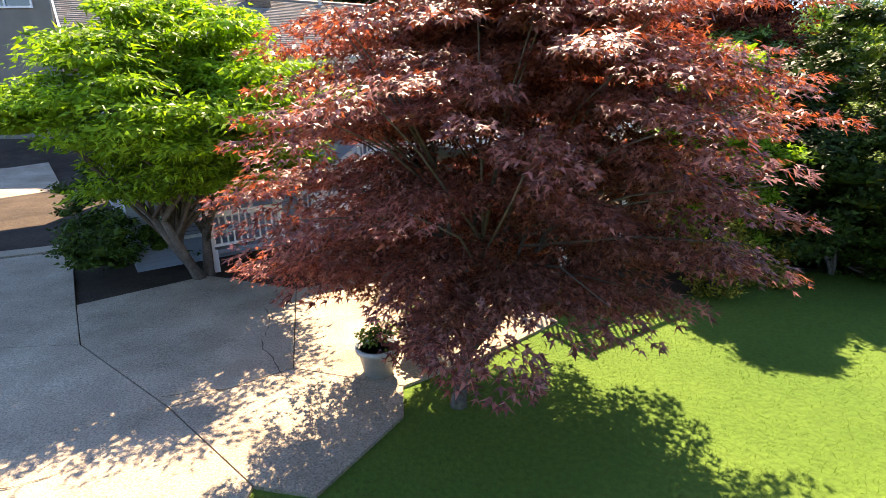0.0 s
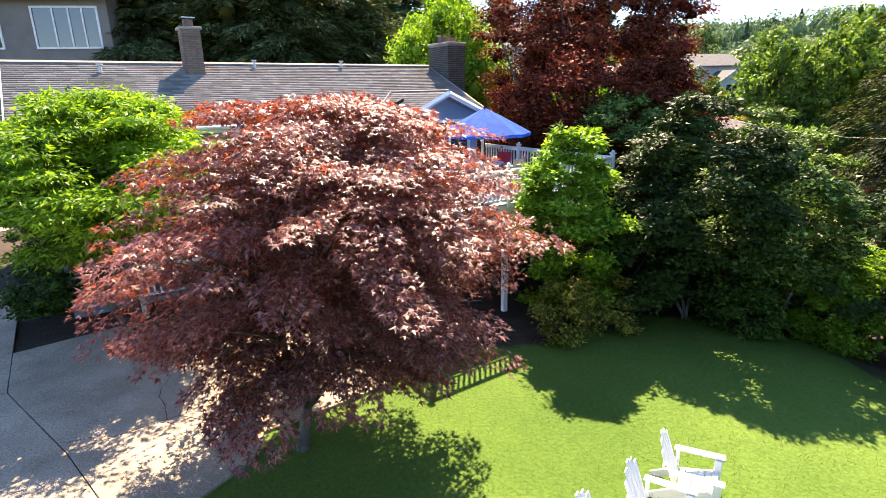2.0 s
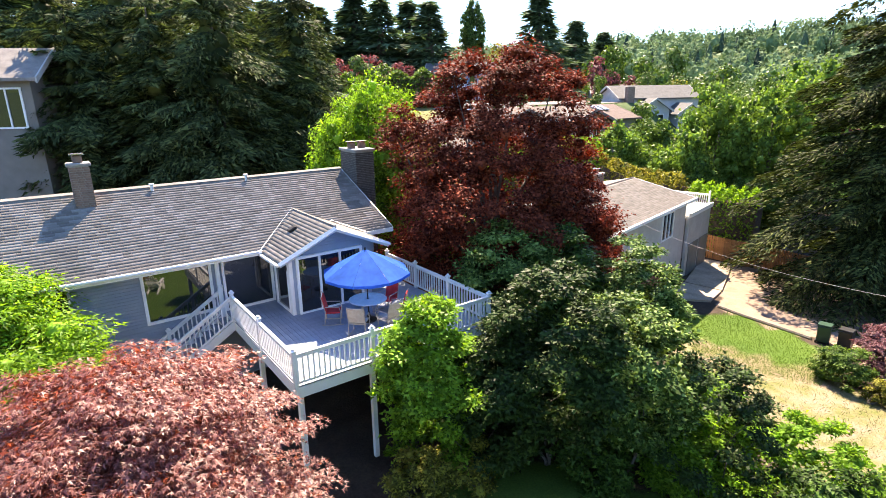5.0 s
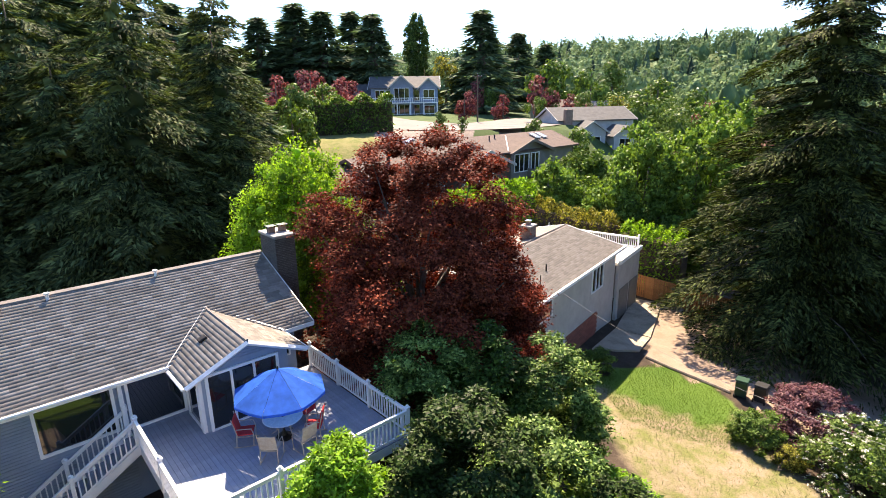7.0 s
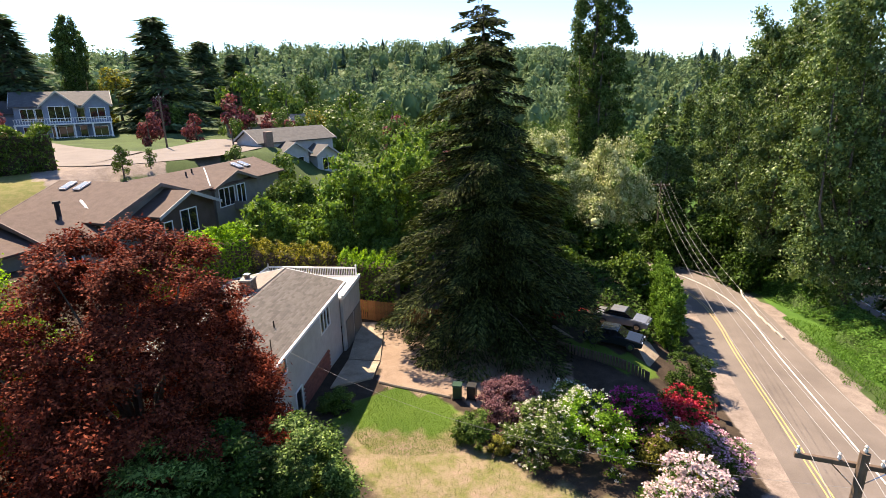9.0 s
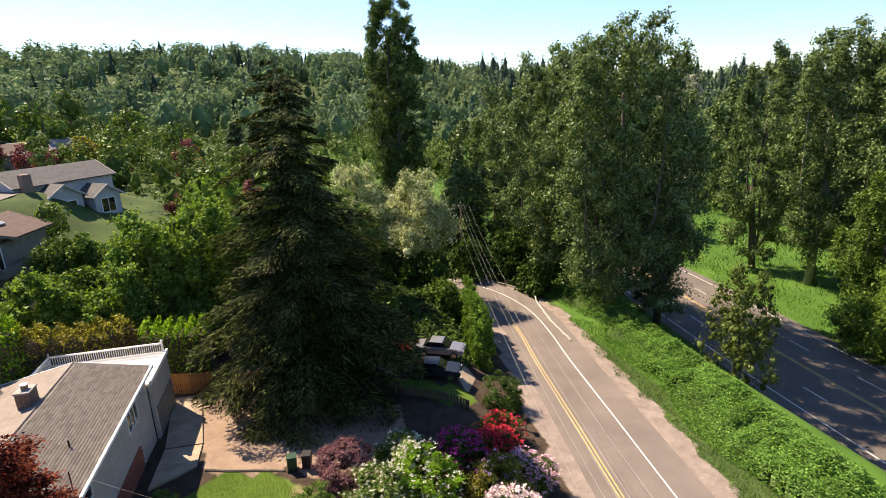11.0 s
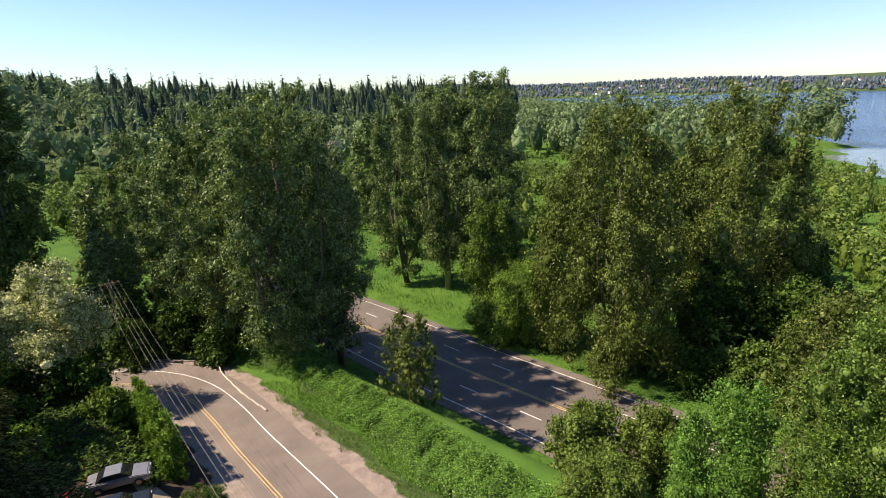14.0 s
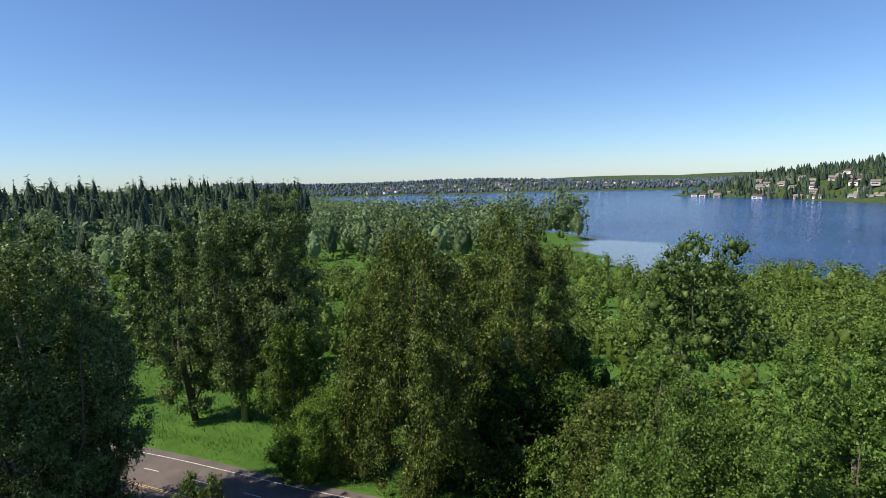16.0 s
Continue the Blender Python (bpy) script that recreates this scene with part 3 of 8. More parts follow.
def conifer(name, at, label, height, base_r, mat_leaf, sprays, size, seed=1, bare=0.06, group="", tiers=30, droop=0.35, power=0.85, trunk=0.35, lump=0.4, category="conifer", limbed=False):
    """A conifer: whorls of drooping limbs, uneven in length, with hanging sprays."""
    g = np.random.default_rng(seed)
    t = thing(name, pose(*at, 0, 0, 0), label, category, group)
    part("trunk", tube([(0, 0, -0.4), (0, 0, height * 0.5), (0, 0, height * 0.98)], [trunk, trunk * 0.55, 0.03], 8), M["bark"], t, smooth=True)
    limb_list = []
    ph = g.random(3) * 6.28
    for i in range(tiers):
        f = bare + (1 - bare) * (i / tiers) ** 1.05
        L0 = base_r * (1 - f) ** power + 0.2
        nb = 7 if f < 0.6 else 5
        a0 = g.random() * 6.28
        for b in range(nb):
            a = a0 + b * 6.283 / nb + g.normal(0, 0.25)
            side = 1 + 0.22 * math.sin(2 * a + ph[0] + 4 * f) + 0.14 * math.sin(3 * a + ph[1] - 7 * f)
            L = L0 * side * (1 - lump + lump * 1.5 * g.random())
            limb_list.append((a, f * height + g.normal(0, 0.3), L, f, droop * (0.6 + 0.8 * g.random())))
    lens = np.array([l[2] for l in limb_list])
    counts = np.maximum(3, (sprays * lens ** 1.2 / (lens ** 1.2).sum()).astype(int))
    PP, DD = [], []
    for (a, z, L, f, dr), c in zip(limb_list, counts):
        u = g.random(c) ** 0.6
        dirv = np.array([math.cos(a), math.sin(a)])
        side = np.array([-dirv[1], dirv[0]])
        rise = 0.25 * (f - 0.4)
        zz = z + L * (rise * u * 2 - dr * u ** 2 + 0.15 * np.maximum(0, u - 0.7))
        w = g.normal(0, 1, c) * 0.17 * L * (0.2 + 1.5 * u * (1.12 - u)) * 1.1
        xy = dirv[None] * (u * L)[:, None] + side[None] * w[:, None]
        hang = g.random(c) ** 2 * (0.25 + 0.06 * L)
        PP.append(np.column_stack([xy, zz - np.abs(w) * 0.22 - hang]))
        d = dirv[None] * (0.6 + 0.4 * g.random(c))[:, None] + side[None] * (np.sign(w) * (0.3 + 0.5 * g.random(c)))[:, None]
        DD.append(np.column_stack([d, 0.05 - 0.65 * g.random(c)]))
        if limbed and L > 2.5 and g.random() < 0.35:
            e = (dirv[0] * L * 0.9, dirv[1] * L * 0.9, z + L * (rise * 1.8 - dr * 0.81))
            mm = (dirv[0] * L * 0.45, dirv[1] * L * 0.45, z + L * (rise * 0.9 - dr * 0.2))
            part("limb", tube([(0, 0, z), mm, e], [0.05 + 0.008 * L, 0.035, 0.012], 4), M["bark"], t)
    P, D = np.concatenate(PP), np.concatenate(DD)
    hz = np.linspace(bare + 0.05, 0.9, 34)
    ha = g.random(34) * 6.28
    hr = base_r * (1 - hz) ** power
    heart = cores(np.column_stack([0.1 * hr * np.cos(ha), 0.1 * hr * np.sin(ha), hz * height]), 0.17 * hr + 0.1, 1.0, g)
    mesh_part("crown", leaf_mesh("crown", P, D, size * (0.6 + 0.8 * g.random(len(P))), NEEDLE, M[mat_leaf], 0.45, g, unit(P * np.array([1, 1, 0])) + np.array([0, 0, 0.55]), heart), t)
    return t

# ---- ground ----
NEAR_ROAD = [(-30, -46), (6, -18), (24, -3.6), (36.6, 6.1), (43.3, 11.2), (52, 17.9), (58.3, 22.5), (63.7, 27.4), (67.2, 33.4), (68, 41), (66, 52), (61, 66)]
FAR_ROAD = [(-60, -120), (10, -64), (40, -38.5), (58.5, -21.4), (67, -13.2), (75.8, -4.5), (91, 9.4), (106, 24), (124, 40), (160, 66)]
UPPER_ROAD = [(2, 134), (6, 112), (11, 97), (17, 87), (26, 86.6), (34, 94), (44, 106)]


def smooth_line(pts, step):
    """Points along a Catmull-Rom line."""
    p = [Vector((*q, 0)) for q in pts]
    out = []
    for i in range(len(p) - 1):
        a, b, c, d = p[max(i - 1, 0)], p[i], p[i + 1], p[min(i + 2, len(p) - 1)]
        n = max(2, int((c - b).length / step))
        for k in range(n):
            t = k / n
            q = 0.5 * ((2 * b) + (c - a) * t + (2 * a - 5 * b + 4 * c - d) * t * t + (3 * b - a - 3 * c + d) * t ** 3)
            out.append((q.x, q.y))
    out.append(pts[-1])
    return np.array(out)


L_NEAR, L_FAR, L_UP = smooth_line(NEAR_ROAD, 2.0), smooth_line(FAR_ROAD, 3.0), smooth_line(UPPER_ROAD, 3.0)


def z_near(x, y):
    return np.clip(-4 - (x - 36) * 0.085, -7.4, -2.2)


def z_far(x, y):
    return np.full_like(x, -11.0)


BROWN = (17.2, 58.2)


def z_up(x, y):
    return 8.6 + 0.0 * x


CONTROL = [(0, 5, 0), (8, 10, 0), (-6, 9, 0.2), (-13, 20, 0.8), (-25, 32, 2.2), (0, 22, 0.8), (12, 17, -1.0), (19, 14, -2.2), (24, 24, -2.4), (28, 37, -2.5),
           (13, 27, -1.8), (33, 20, -3.3), (25, 6, -2.6), (8, -8, -0.4), (14, 46, 1.0), (26, 62, 2.0), (24, 98, 8.6), (30, 52, -1), (2, 52, 4), (4, 80, 8.2), (18, 150, 8.4), (-35, 70, 9),
           (62, 62, -4), (46, 88, 3.6), (112, 50, -10), (120, -10, -11.3), (75, -30, -11.5), (25, -60, -11), (150, -90, -12.5), (110, -200, -13.2), (-20, -60, -6), (220, 120, -9), (5, 9, 0), (3, -3, 0)]
CP = np.array(CONTROL, float)
SHORE_X = [-4000, -200, 60, 123, 178, 215, 245, 280, 318, 350, 380, 430, 500, 900, 1500, 4000]
SHORE_Y = [-700, -520, -330, -245, -164, -190, -196, -215, -262, -258, -250, -262, -250, -180, -120, 0]


def line_dist(x, y, L):
    d = np.full(x.shape, 1e9)
    side = np.zeros(x.shape)
    for (ax, ay), (bx, by) in zip(L[:-1], L[1:]):
        vx, vy = bx - ax, by - ay
        l2 = vx * vx + vy * vy
        t = np.clip(((x - ax) * vx + (y - ay) * vy) / l2, 0, 1)
        e = np.hypot(x - ax - t * vx, y - ay - t * vy)
        s = vx * (y - ay) - vy * (x - ax)
        side = np.where(e < d, np.sign(s), side)
        d = np.minimum(d, e)
    return d, side


def height_at(x, y):
    """Height of the ground."""
    x, y = np.atleast_1d(np.asarray(x, float)), np.atleast_1d(np.asarray(y, float))
    num, den = np.zeros(x.shape), np.zeros(x.shape)
    for cx, cy, cz in CP:
        d2 = (x - cx) ** 2 + (y - cy) ** 2
        w = 1 / (d2 + 9) ** 1.9
        num += w * cz
        den += w
    z = num / den
    far = np.hypot(x - 8, y)
    ang = np.degrees(np.arctan2(x - 8, y))
    low = np.interp(ang, [-180, -90, -20, 20, 45, 70, 180], [4, 14, 14, 8, -6, -11, -12])
    z = z + (low - z) * sstep(120, 260, far)
    top = np.interp(ang, [-180, -60, -20, 0, 10, 20, 40, 52, 62, 75, 95, 112, 122, 180], [10, 22, 26, 27, 32, 41, 54, 52, 34, 26, 22, 14, 0, 0])
    z = z + top * sstep(300, 640, far)
    z = z + 1.6 * np.sin(x * 0.021 + 1) * np.sin(y * 0.017) * sstep(200, 500, far)
    lake = sstep(0, 14, np.interp(x, SHORE_X, SHORE_Y) - y)
    z = z + (-17.0 - z) * lake
    # far shores
    pen = sstep(0, 260, -815 - y - 0.18 * (x - 400)) * sstep(0, 160, 900 + 0.1 * (-y - 800) - x)
    z = np.maximum(z, -17 + (3.6 + 80 * pen) * (pen > 0) * np.clip(0.15 + pen * 3, 0, 1) * (1 + 0.25 * np.sin(x * 0.008)) * np.interp(x, [-400, 300, 560, 760, 900], [1.3, 1.15, 0.85, 0.5, 0.12]) * (lake > 0.5))
    rr = np.hypot(x, y)
    z = np.where((lake > 0.5) & (rr > 1750), np.maximum(z, -17 + (30 + 10 * np.sin(x * 0.0031) + 6 * np.sin(y * 0.0057 + 2)) * sstep(1750, 2300, rr) + 5 * sstep(1750, 1790, rr)), z)
    d, s = line_dist(x, y, L_FAR)
    z = z + (z_far(x, y) - 0.08 - z) * (1 - sstep(9.5, 20, d))
    # bank between the two roads keeps the near road's level a while
    d, s = line_dist(x, y, L_NEAR)
    wr = np.where(s < 0, 9.0, 4.6)
    z = z + (z_near(x, y) - 0.08 - z) * (1 - sstep(wr, wr + np.where(s < 0, 11, 6), d))
    d, s = line_dist(x, y, L_UP)
    z = z + (z_up(x, y) - 0.08 - z) * (1 - sstep(np.where(s > 0, 11, 8.6), 17, d))
    # level pad cut into the slope for the brown house
    u = (x - BROWN[0]) * 0.809 + (y - BROWN[1]) * 0.588
    v = (y - BROWN[1]) * 0.809 - (x - BROWN[0]) * 0.588
    back = np.where(u > 7.5, 8.8, 12.6)
    out = np.hypot(np.maximum(np.abs(u - 2.2) - 19.3, 0), np.maximum(np.maximum(v - back, -2.4 - v), 0))
    return z + (np.minimum(z, 4.6) - z) * (1 - sstep(0.3, np.where(v > 5, 2.2, 5), out))


def gz(x, y):
    return float(height_at(x, y)[0])


def graded(lo, hi, a, b, fine, grow=1.09):
    v = list(np.arange(a, b + fine / 2, fine))
    s = fine
    while v[-1] < hi:
        s *= grow
        v.append(v[-1] + s)
    s = fine
    while v[0] > lo:
        s *= grow
        v.insert(0, v[0] - s)
    return np.array(v)


gx, gy = graded(-4600, 4600, -16, 80, 1.0, 1.12), graded(-4600, 4600, -32, 50, 1.0, 1.12)
GX, GY = np.meshgrid(gx, gy)
GZ = np.concatenate([height_at(GX[i:i + 40].ravel(), GY[i:i + 40].ravel()) for i in range(0, len(gy), 40)])
gv = np.column_stack([GX.ravel(), GY.ravel(), GZ])
nx, ny = len(gx), len(gy)
ii, jj = np.meshgrid(np.arange(nx - 1), np.arange(ny - 1))
q0 = (jj * nx + ii).ravel()
gf = np.column_stack([q0, q0 + 1, q0 + nx + 1, q0 + nx])


def ground_material():
    m, nd, ln, bs = nodes_of("ground")
    def attr(n):
        a = nd.new("ShaderNodeAttribute")
        a.attribute_name = n
        return a.outputs["Fac"]
    edge = noise_node(nd, ln, 0.9, 6, "Object", 0.7)
    big = noise_node(nd, ln, 0.22, 4)
    fine = noise_node(nd, ln, 14, 4)
    def mask(n, wid=0.25):
        add = nd.new("ShaderNodeMath")
        add.operation = "ADD"
        ln.new(attr(n), add.inputs[0])
        sub = nd.new("ShaderNodeMath")
        sub.operation = "MULTIPLY_ADD"
        ln.new(edge.outputs[0], sub.inputs[0])
        sub.inputs[1].default_value, sub.inputs[2].default_value = 0.9, -0.45
        ln.new(sub.outputs[0], add.inputs[1])
        r = ramp(nd, [(0.5 - wid / 2, (0, 0, 0)), (0.5 + wid / 2, (1, 1, 1))])
        ln.new(add.outputs[0], r.inputs[0])
        return r.outputs[0]
    def two(c1, c2, n=big):
        r = ramp(nd, [(0.35, c1), (0.65, c2)])
        ln.new(n.outputs[0], r.inputs[0])
        return r.outputs[0]
    col = two((0.045, 0.075, 0.024), (0.07, 0.11, 0.034))
    col = mix_rgb(nd, ln, mask("soil"), col, two((0.04, 0.03, 0.022), (0.075, 0.055, 0.04), edge))
    col = mix_rgb(nd, ln, mask("meadow"), col, two((0.05, 0.125, 0.02), (0.08, 0.17, 0.028)))
    col = mix_rgb(nd, ln, mask("lawn"), col, two((0.064, 0.125, 0.019), (0.10, 0.168, 0.028)))
    col = mix_rgb(nd, ln, mask("paddock"), col, two((0.13, 0.15, 0.04), (0.23, 0.205, 0.085), edge))
    col = mix_rgb(nd, ln, mask("dry", 0.6), col, two((0.14, 0.15, 0.045), (0.28, 0.21, 0.15), edge))
    col = mix_rgb(nd, ln, mask("dirt"), col, two((0.23, 0.165, 0.12), (0.31, 0.23, 0.172), edge))
    col = mix_rgb(nd, ln, mask("gravel"), col, two((0.19, 0.155, 0.135), (0.30, 0.25, 0.215), edge))
    g = ramp(nd, [(0.25, (0.72, 0.72, 0.72)), (0.75, (1.15, 1.15, 1.15))])
    ln.new(fine.outputs[0], g.inputs[0])
    ln.new(mix_rgb(nd, ln, 1.0, col, g.outputs[0], "MULTIPLY"), bs.inputs["Base Color"])
    bs.inputs["Roughness"].default_value = 0.95
    bs.inputs["Specular IOR Level"].default_value = 0.15
    bp = nd.new("ShaderNodeBump")
    bp.inputs["Strength"].default_value, bp.inputs["Distance"].default_value = 0.5, 0.05
    ln.new(fine.outputs[0], bp.inputs["Height"])
    ln.new(bp.outputs[0], bs.inputs["Normal"])
    return m


def inside(x, y, poly):
    r = np.zeros(x.shape, bool)
    n = len(poly)
    for i in range(n):
        (x1, y1), (x2, y2) = poly[i], poly[(i + 1) % n]
        c = ((y1 > y) != (y2 > y)) & (x < (x2 - x1) * (y - y1) / (y2 - y1 + 1e-12) + x1)
        r ^= c
    return r


LAWN = [(-3.2, 4.0), (-2.0, 6.6), (0.2, 8.8), (2.2, 10.2), (5.2, 10.8), (8.2, 12.4), (11, 12.6), (12.6, 10.6), (14.5, 6), (13.5, -4), (8, -14), (-4, -10), (-2.4, 3.4)]
UPPER_YARD = [(8.5, 72.5), (12, 70.5), (18.5, 75.5), (24, 78), (30, 79), (30, 84), (12, 90), (6, 88)]
GREEN_BAY = [(37.8, 25.2), (39.0, 19.0), (41.4, 18.6), (41.4, 20.4), (39.6, 25.6)]
GREEN_R = [(18.6, 25.8), (21.0, 27.2), (23.6, 27.8), (25.6, 24.6), (24.9, 21.4), (23.0, 19.4), (20.8, 20.6), (18.6, 22.4)]
DRY_R = [(18.4, 25.6), (20.5, 23.5), (23.5, 21.0), (25.3, 22.2), (24.2, 17.0), (26.5, 11.0), (22.0, 8.5), (18.5, 13.0), (17.6, 20)]
DRIVE_R = [(23.0, 28.6), (25.0, 31.2), (27.2, 36.2), (29.2, 37.8), (31.4, 33.0), (33.6, 27.6), (36.5, 22.5), (33.5, 19.5), (29.5, 19.0), (26.4, 20.5), (26.0, 24.4)]
gxf, gyf = gv[:, 0], gv[:, 1]
dn, sn = line_dist(gxf, gyf, L_NEAR)
df, sf = line_dist(gxf, gyf, L_FAR)
masks = {"lawn": inside(gxf, gyf, LAWN) | inside(gxf, gyf, GREEN_R) | inside(gxf, gyf, GREEN_BAY),
         "dry": inside(gxf, gyf, DRY_R),
         "paddock": (gyf > 56) & (gyf < 82) & (gxf > -16) & (gxf < 10),
         "dirt": inside(gxf, gyf, DRIVE_R),
         "soil": (np.hypot(gxf - 8, gyf - 16) < 48) & (sn > 0),
         "meadow": ((np.hypot(gxf - 8, gyf) > 92) & (np.hypot(gxf - 8, gyf) < 330) & (np.degrees(np.arctan2(gxf - 8, gyf)) > 36) & (gyf > -60)) | ((sn < 0) & (df < 24) & ((gxf < 62) | (gyf < 24))) | ((gyf < -30) & (gyf > -330) & (gxf > 15) & (gxf < 430)) | ((df > 12) & (gxf > 80) & (gxf < 150) & (gyf < 60) & (gyf > -40)),
         "gravel": (inside(gxf, gyf, UPPER_YARD)) | ((sn < 0) & (dn < 7.6)) | ((sn > 0) & (dn < 3.2))}
gme = array_mesh("ground", gv, gf, ground_material(), 4)
for k, v in masks.items():
    a = gme.attributes.new(k, 'FLOAT', 'POINT')
    a.data.foreach_set("value", v.astype(np.float32))
gme.polygons.foreach_set("use_smooth", [True] * len(gme.polygons))
tagged(new("ground", gme), "sloping ground with lawn, bare earth, gravel and meadow", "ground", kind="structure")

# lake
wm, nd, ln, bs = nodes_of("lake_water")
bs.inputs["Base Color"].default_value = (0.012, 0.035, 0.075, 1)
bs.inputs["Roughness"].default_value = 0.12
bs.inputs["Specular IOR Level"].default_value = 0.3
wn1 = noise_node(nd, ln, 0.35, 6)
wn2 = noise_node(nd, ln, 0.012, 3)
# the reflected sky's blue is put into these two water colours
wr = ramp(nd, [(0.40, (0.012, 0.045, 0.145)), (0.62, (0.028, 0.085, 0.22))])
ln.new(wn2.outputs[0], wr.inputs[0])
# calm, shallow, silty bay by the reeds; pale sky reflection mixed into its colour
mp = nd.new("ShaderNodeMapping")
mp.vector_type = "TEXTURE"
mp.inputs["Location"].default_value, mp.inputs["Scale"].default_value = (238, -212, -14), (105, 72, 50)
mp.inputs["Rotation"].default_value = (0, 0, radians(-40))
ln.new(nd.new("ShaderNodeTexCoord").outputs["Object"], mp.inputs["Vector"])
sph = nd.new("ShaderNodeTexGradient")
sph.gradient_type = "SPHERICAL"
ln.new(mp.outputs[0], sph.inputs[0])
wob = nd.new("ShaderNodeMath")
wob.operation = "MULTIPLY_ADD"
wob.inputs[1].default_value, wob.inputs[2].default_value = 0.5, -0.25
ln.new(noise_node(nd, ln, 0.025, 4).outputs[0], wob.inputs[0])
edge = nd.new("ShaderNodeMath")
ln.new(sph.outputs["Fac"], edge.inputs[0])
ln.new(wob.outputs[0], edge.inputs[1])
calm = ramp(nd, [(0.16, (0, 0, 0)), (0.34, (1, 1, 1))])
ln.new(edge.outputs[0], calm.inputs[0])
ln.new(mix_rgb(nd, ln, calm.outputs[0], wr.outputs[0], (0.16, 0.19, 0.20)), bs.inputs["Base Color"])
bp = nd.new("ShaderNodeBump")
bp.inputs["Distance"].default_value = 1.2
still = nd.new("ShaderNodeMath")
still.operation = "MULTIPLY_ADD"
still.inputs[1].default_value, still.inputs[2].default_value = -0.75, 0.9
ln.new(calm.outputs[0], still.inputs[0])
ln.new(still.outputs[0], bp.inputs["Strength"])
ln.new(wn1.outputs[0], bp.inputs["Height"])
ln.new(bp.outputs[0], bs.inputs["Normal"])
bm = bmesh.new()
bm.faces.new([bm.verts.new(p) for p in ((-4600, -4600, -14), (4600, -4600, -14), (4600, 150, -14), (300, 0, -14), (60, -120, -14), (-4600, -300, -14))])
solid("water", bm, wm, Matrix(), "calm blue lake with light ripples", "lake", kind="structure")


def strip(L, o1, o2, zf, lift, close=False):
    """A ribbon between offsets o1 and o2 (left positive) of a line."""
    d = np.gradient(L, axis=0)
    d = unit(d)
    nrm = np.column_stack([-d[:, 1], d[:, 0]])
    bm = bmesh.new()
    A, B = L + nrm * o1, L + nrm * o2
    za, zb = zf(L[:, 0], L[:, 1]) + lift, zf(L[:, 0], L[:, 1]) + lift
    va = [bm.verts.new((*p, z)) for p, z in zip(A, za)]
    vb = [bm.verts.new((*p, z)) for p, z in zip(B, zb)]
    for i in range(len(L) - 1):
        bm.faces.new((va[i], vb[i], vb[i + 1], va[i + 1]))
    bmesh.ops.recalc_face_normals(bm, faces=bm.faces[:])
    for f in bm.faces:
        if f.normal.z < 0:
            f.normal_flip()
    return bm


def dashes(L, o, w, zf, lift, on, off):
    bm = bmesh.new()
    seg = np.concatenate([[0], np.cumsum(np.hypot(*np.diff(L, axis=0).T))])
    s = 0.0
    while s + on < seg[-1]:
        ps = [(np.interp(t, seg, L[:, 0]), np.interp(t, seg, L[:, 1])) for t in (s, s + on)]
        d = Vector((ps[1][0] - ps[0][0], ps[1][1] - ps[0][1])).normalized()
        n = Vector((-d.y, d.x))
        q = []
        for p, oo in ((ps[0], o - w / 2), (ps[1], o - w / 2), (ps[1], o + w / 2), (ps[0], o + w / 2)):
            x, y = p[0] + n.x * oo, p[1] + n.y * oo
            q.append(bm.verts.new((x, y, float(zf(np.array([p[0]]), np.array([p[1]]))[0]) + lift)))
        bm.faces.new(q)
        s += on + off
    return bm


road = thing("road", Matrix(), "worn grey asphalt road with double yellow centre line", "road", kind="structure")
part("asphalt_surface", strip(L_NEAR, 4.7, -5.6, z_near, 0.0), M["asphalt"], road)
part("centre_line", strip(L_NEAR, 0.18, 0.09, z_near, 0.025), M["yellow"], road, "double yellow line")
part("centre_line", strip(L_NEAR, -0.09, -0.18, z_near, 0.025), M["yellow"], road, "double yellow line")
part("edge_line", strip(L_NEAR, -3.24, -3.35, z_near, 0.025), M["whiteline"], road, "white edge line")
part("edge_line", strip(L_NEAR, 3.14, 3.04, z_near, 0.025), M["whiteline"], road, "white edge line")
road2 = thing("road", Matrix(), "wide asphalt road with yellow centre line and white lane lines", "road", kind="structure")
part("asphalt_surface", strip(L_FAR, 8.6, -8.6, z_far, 0.0), M["asphalt_dark"], road2)
for o in (0.22, -0.08):
    part("centre_line", strip(L_FAR, o, o - 0.14, z_far, 0.01), M["yellow"], road2, "double yellow line")
for o in (7.2, -7.1):
    part("edge_line", strip(L_FAR, o, o - 0.14, z_far, 0.01), M["whiteline"], road2, "white edge line")
for o in (3.6, -3.6):
    part("lane_line", dashes(L_FAR, o, 0.14, z_far, 0.01, 3.0, 6.5), M["whiteline"], road2, "dashed white lane line")
road3 = thing("road", Matrix(), "pale residential street", "road", kind="structure")
part("asphalt_surface", strip(L_UP, 9.5, -7.6, z_up, 0.0), M["asphalt"], road3)

# ---- house ----
HOUSE = pose(0.35, 16.97, 0, 0, 0, 34.6)     # local x along the front, -y towards the lawn
FLOOR = 3.09


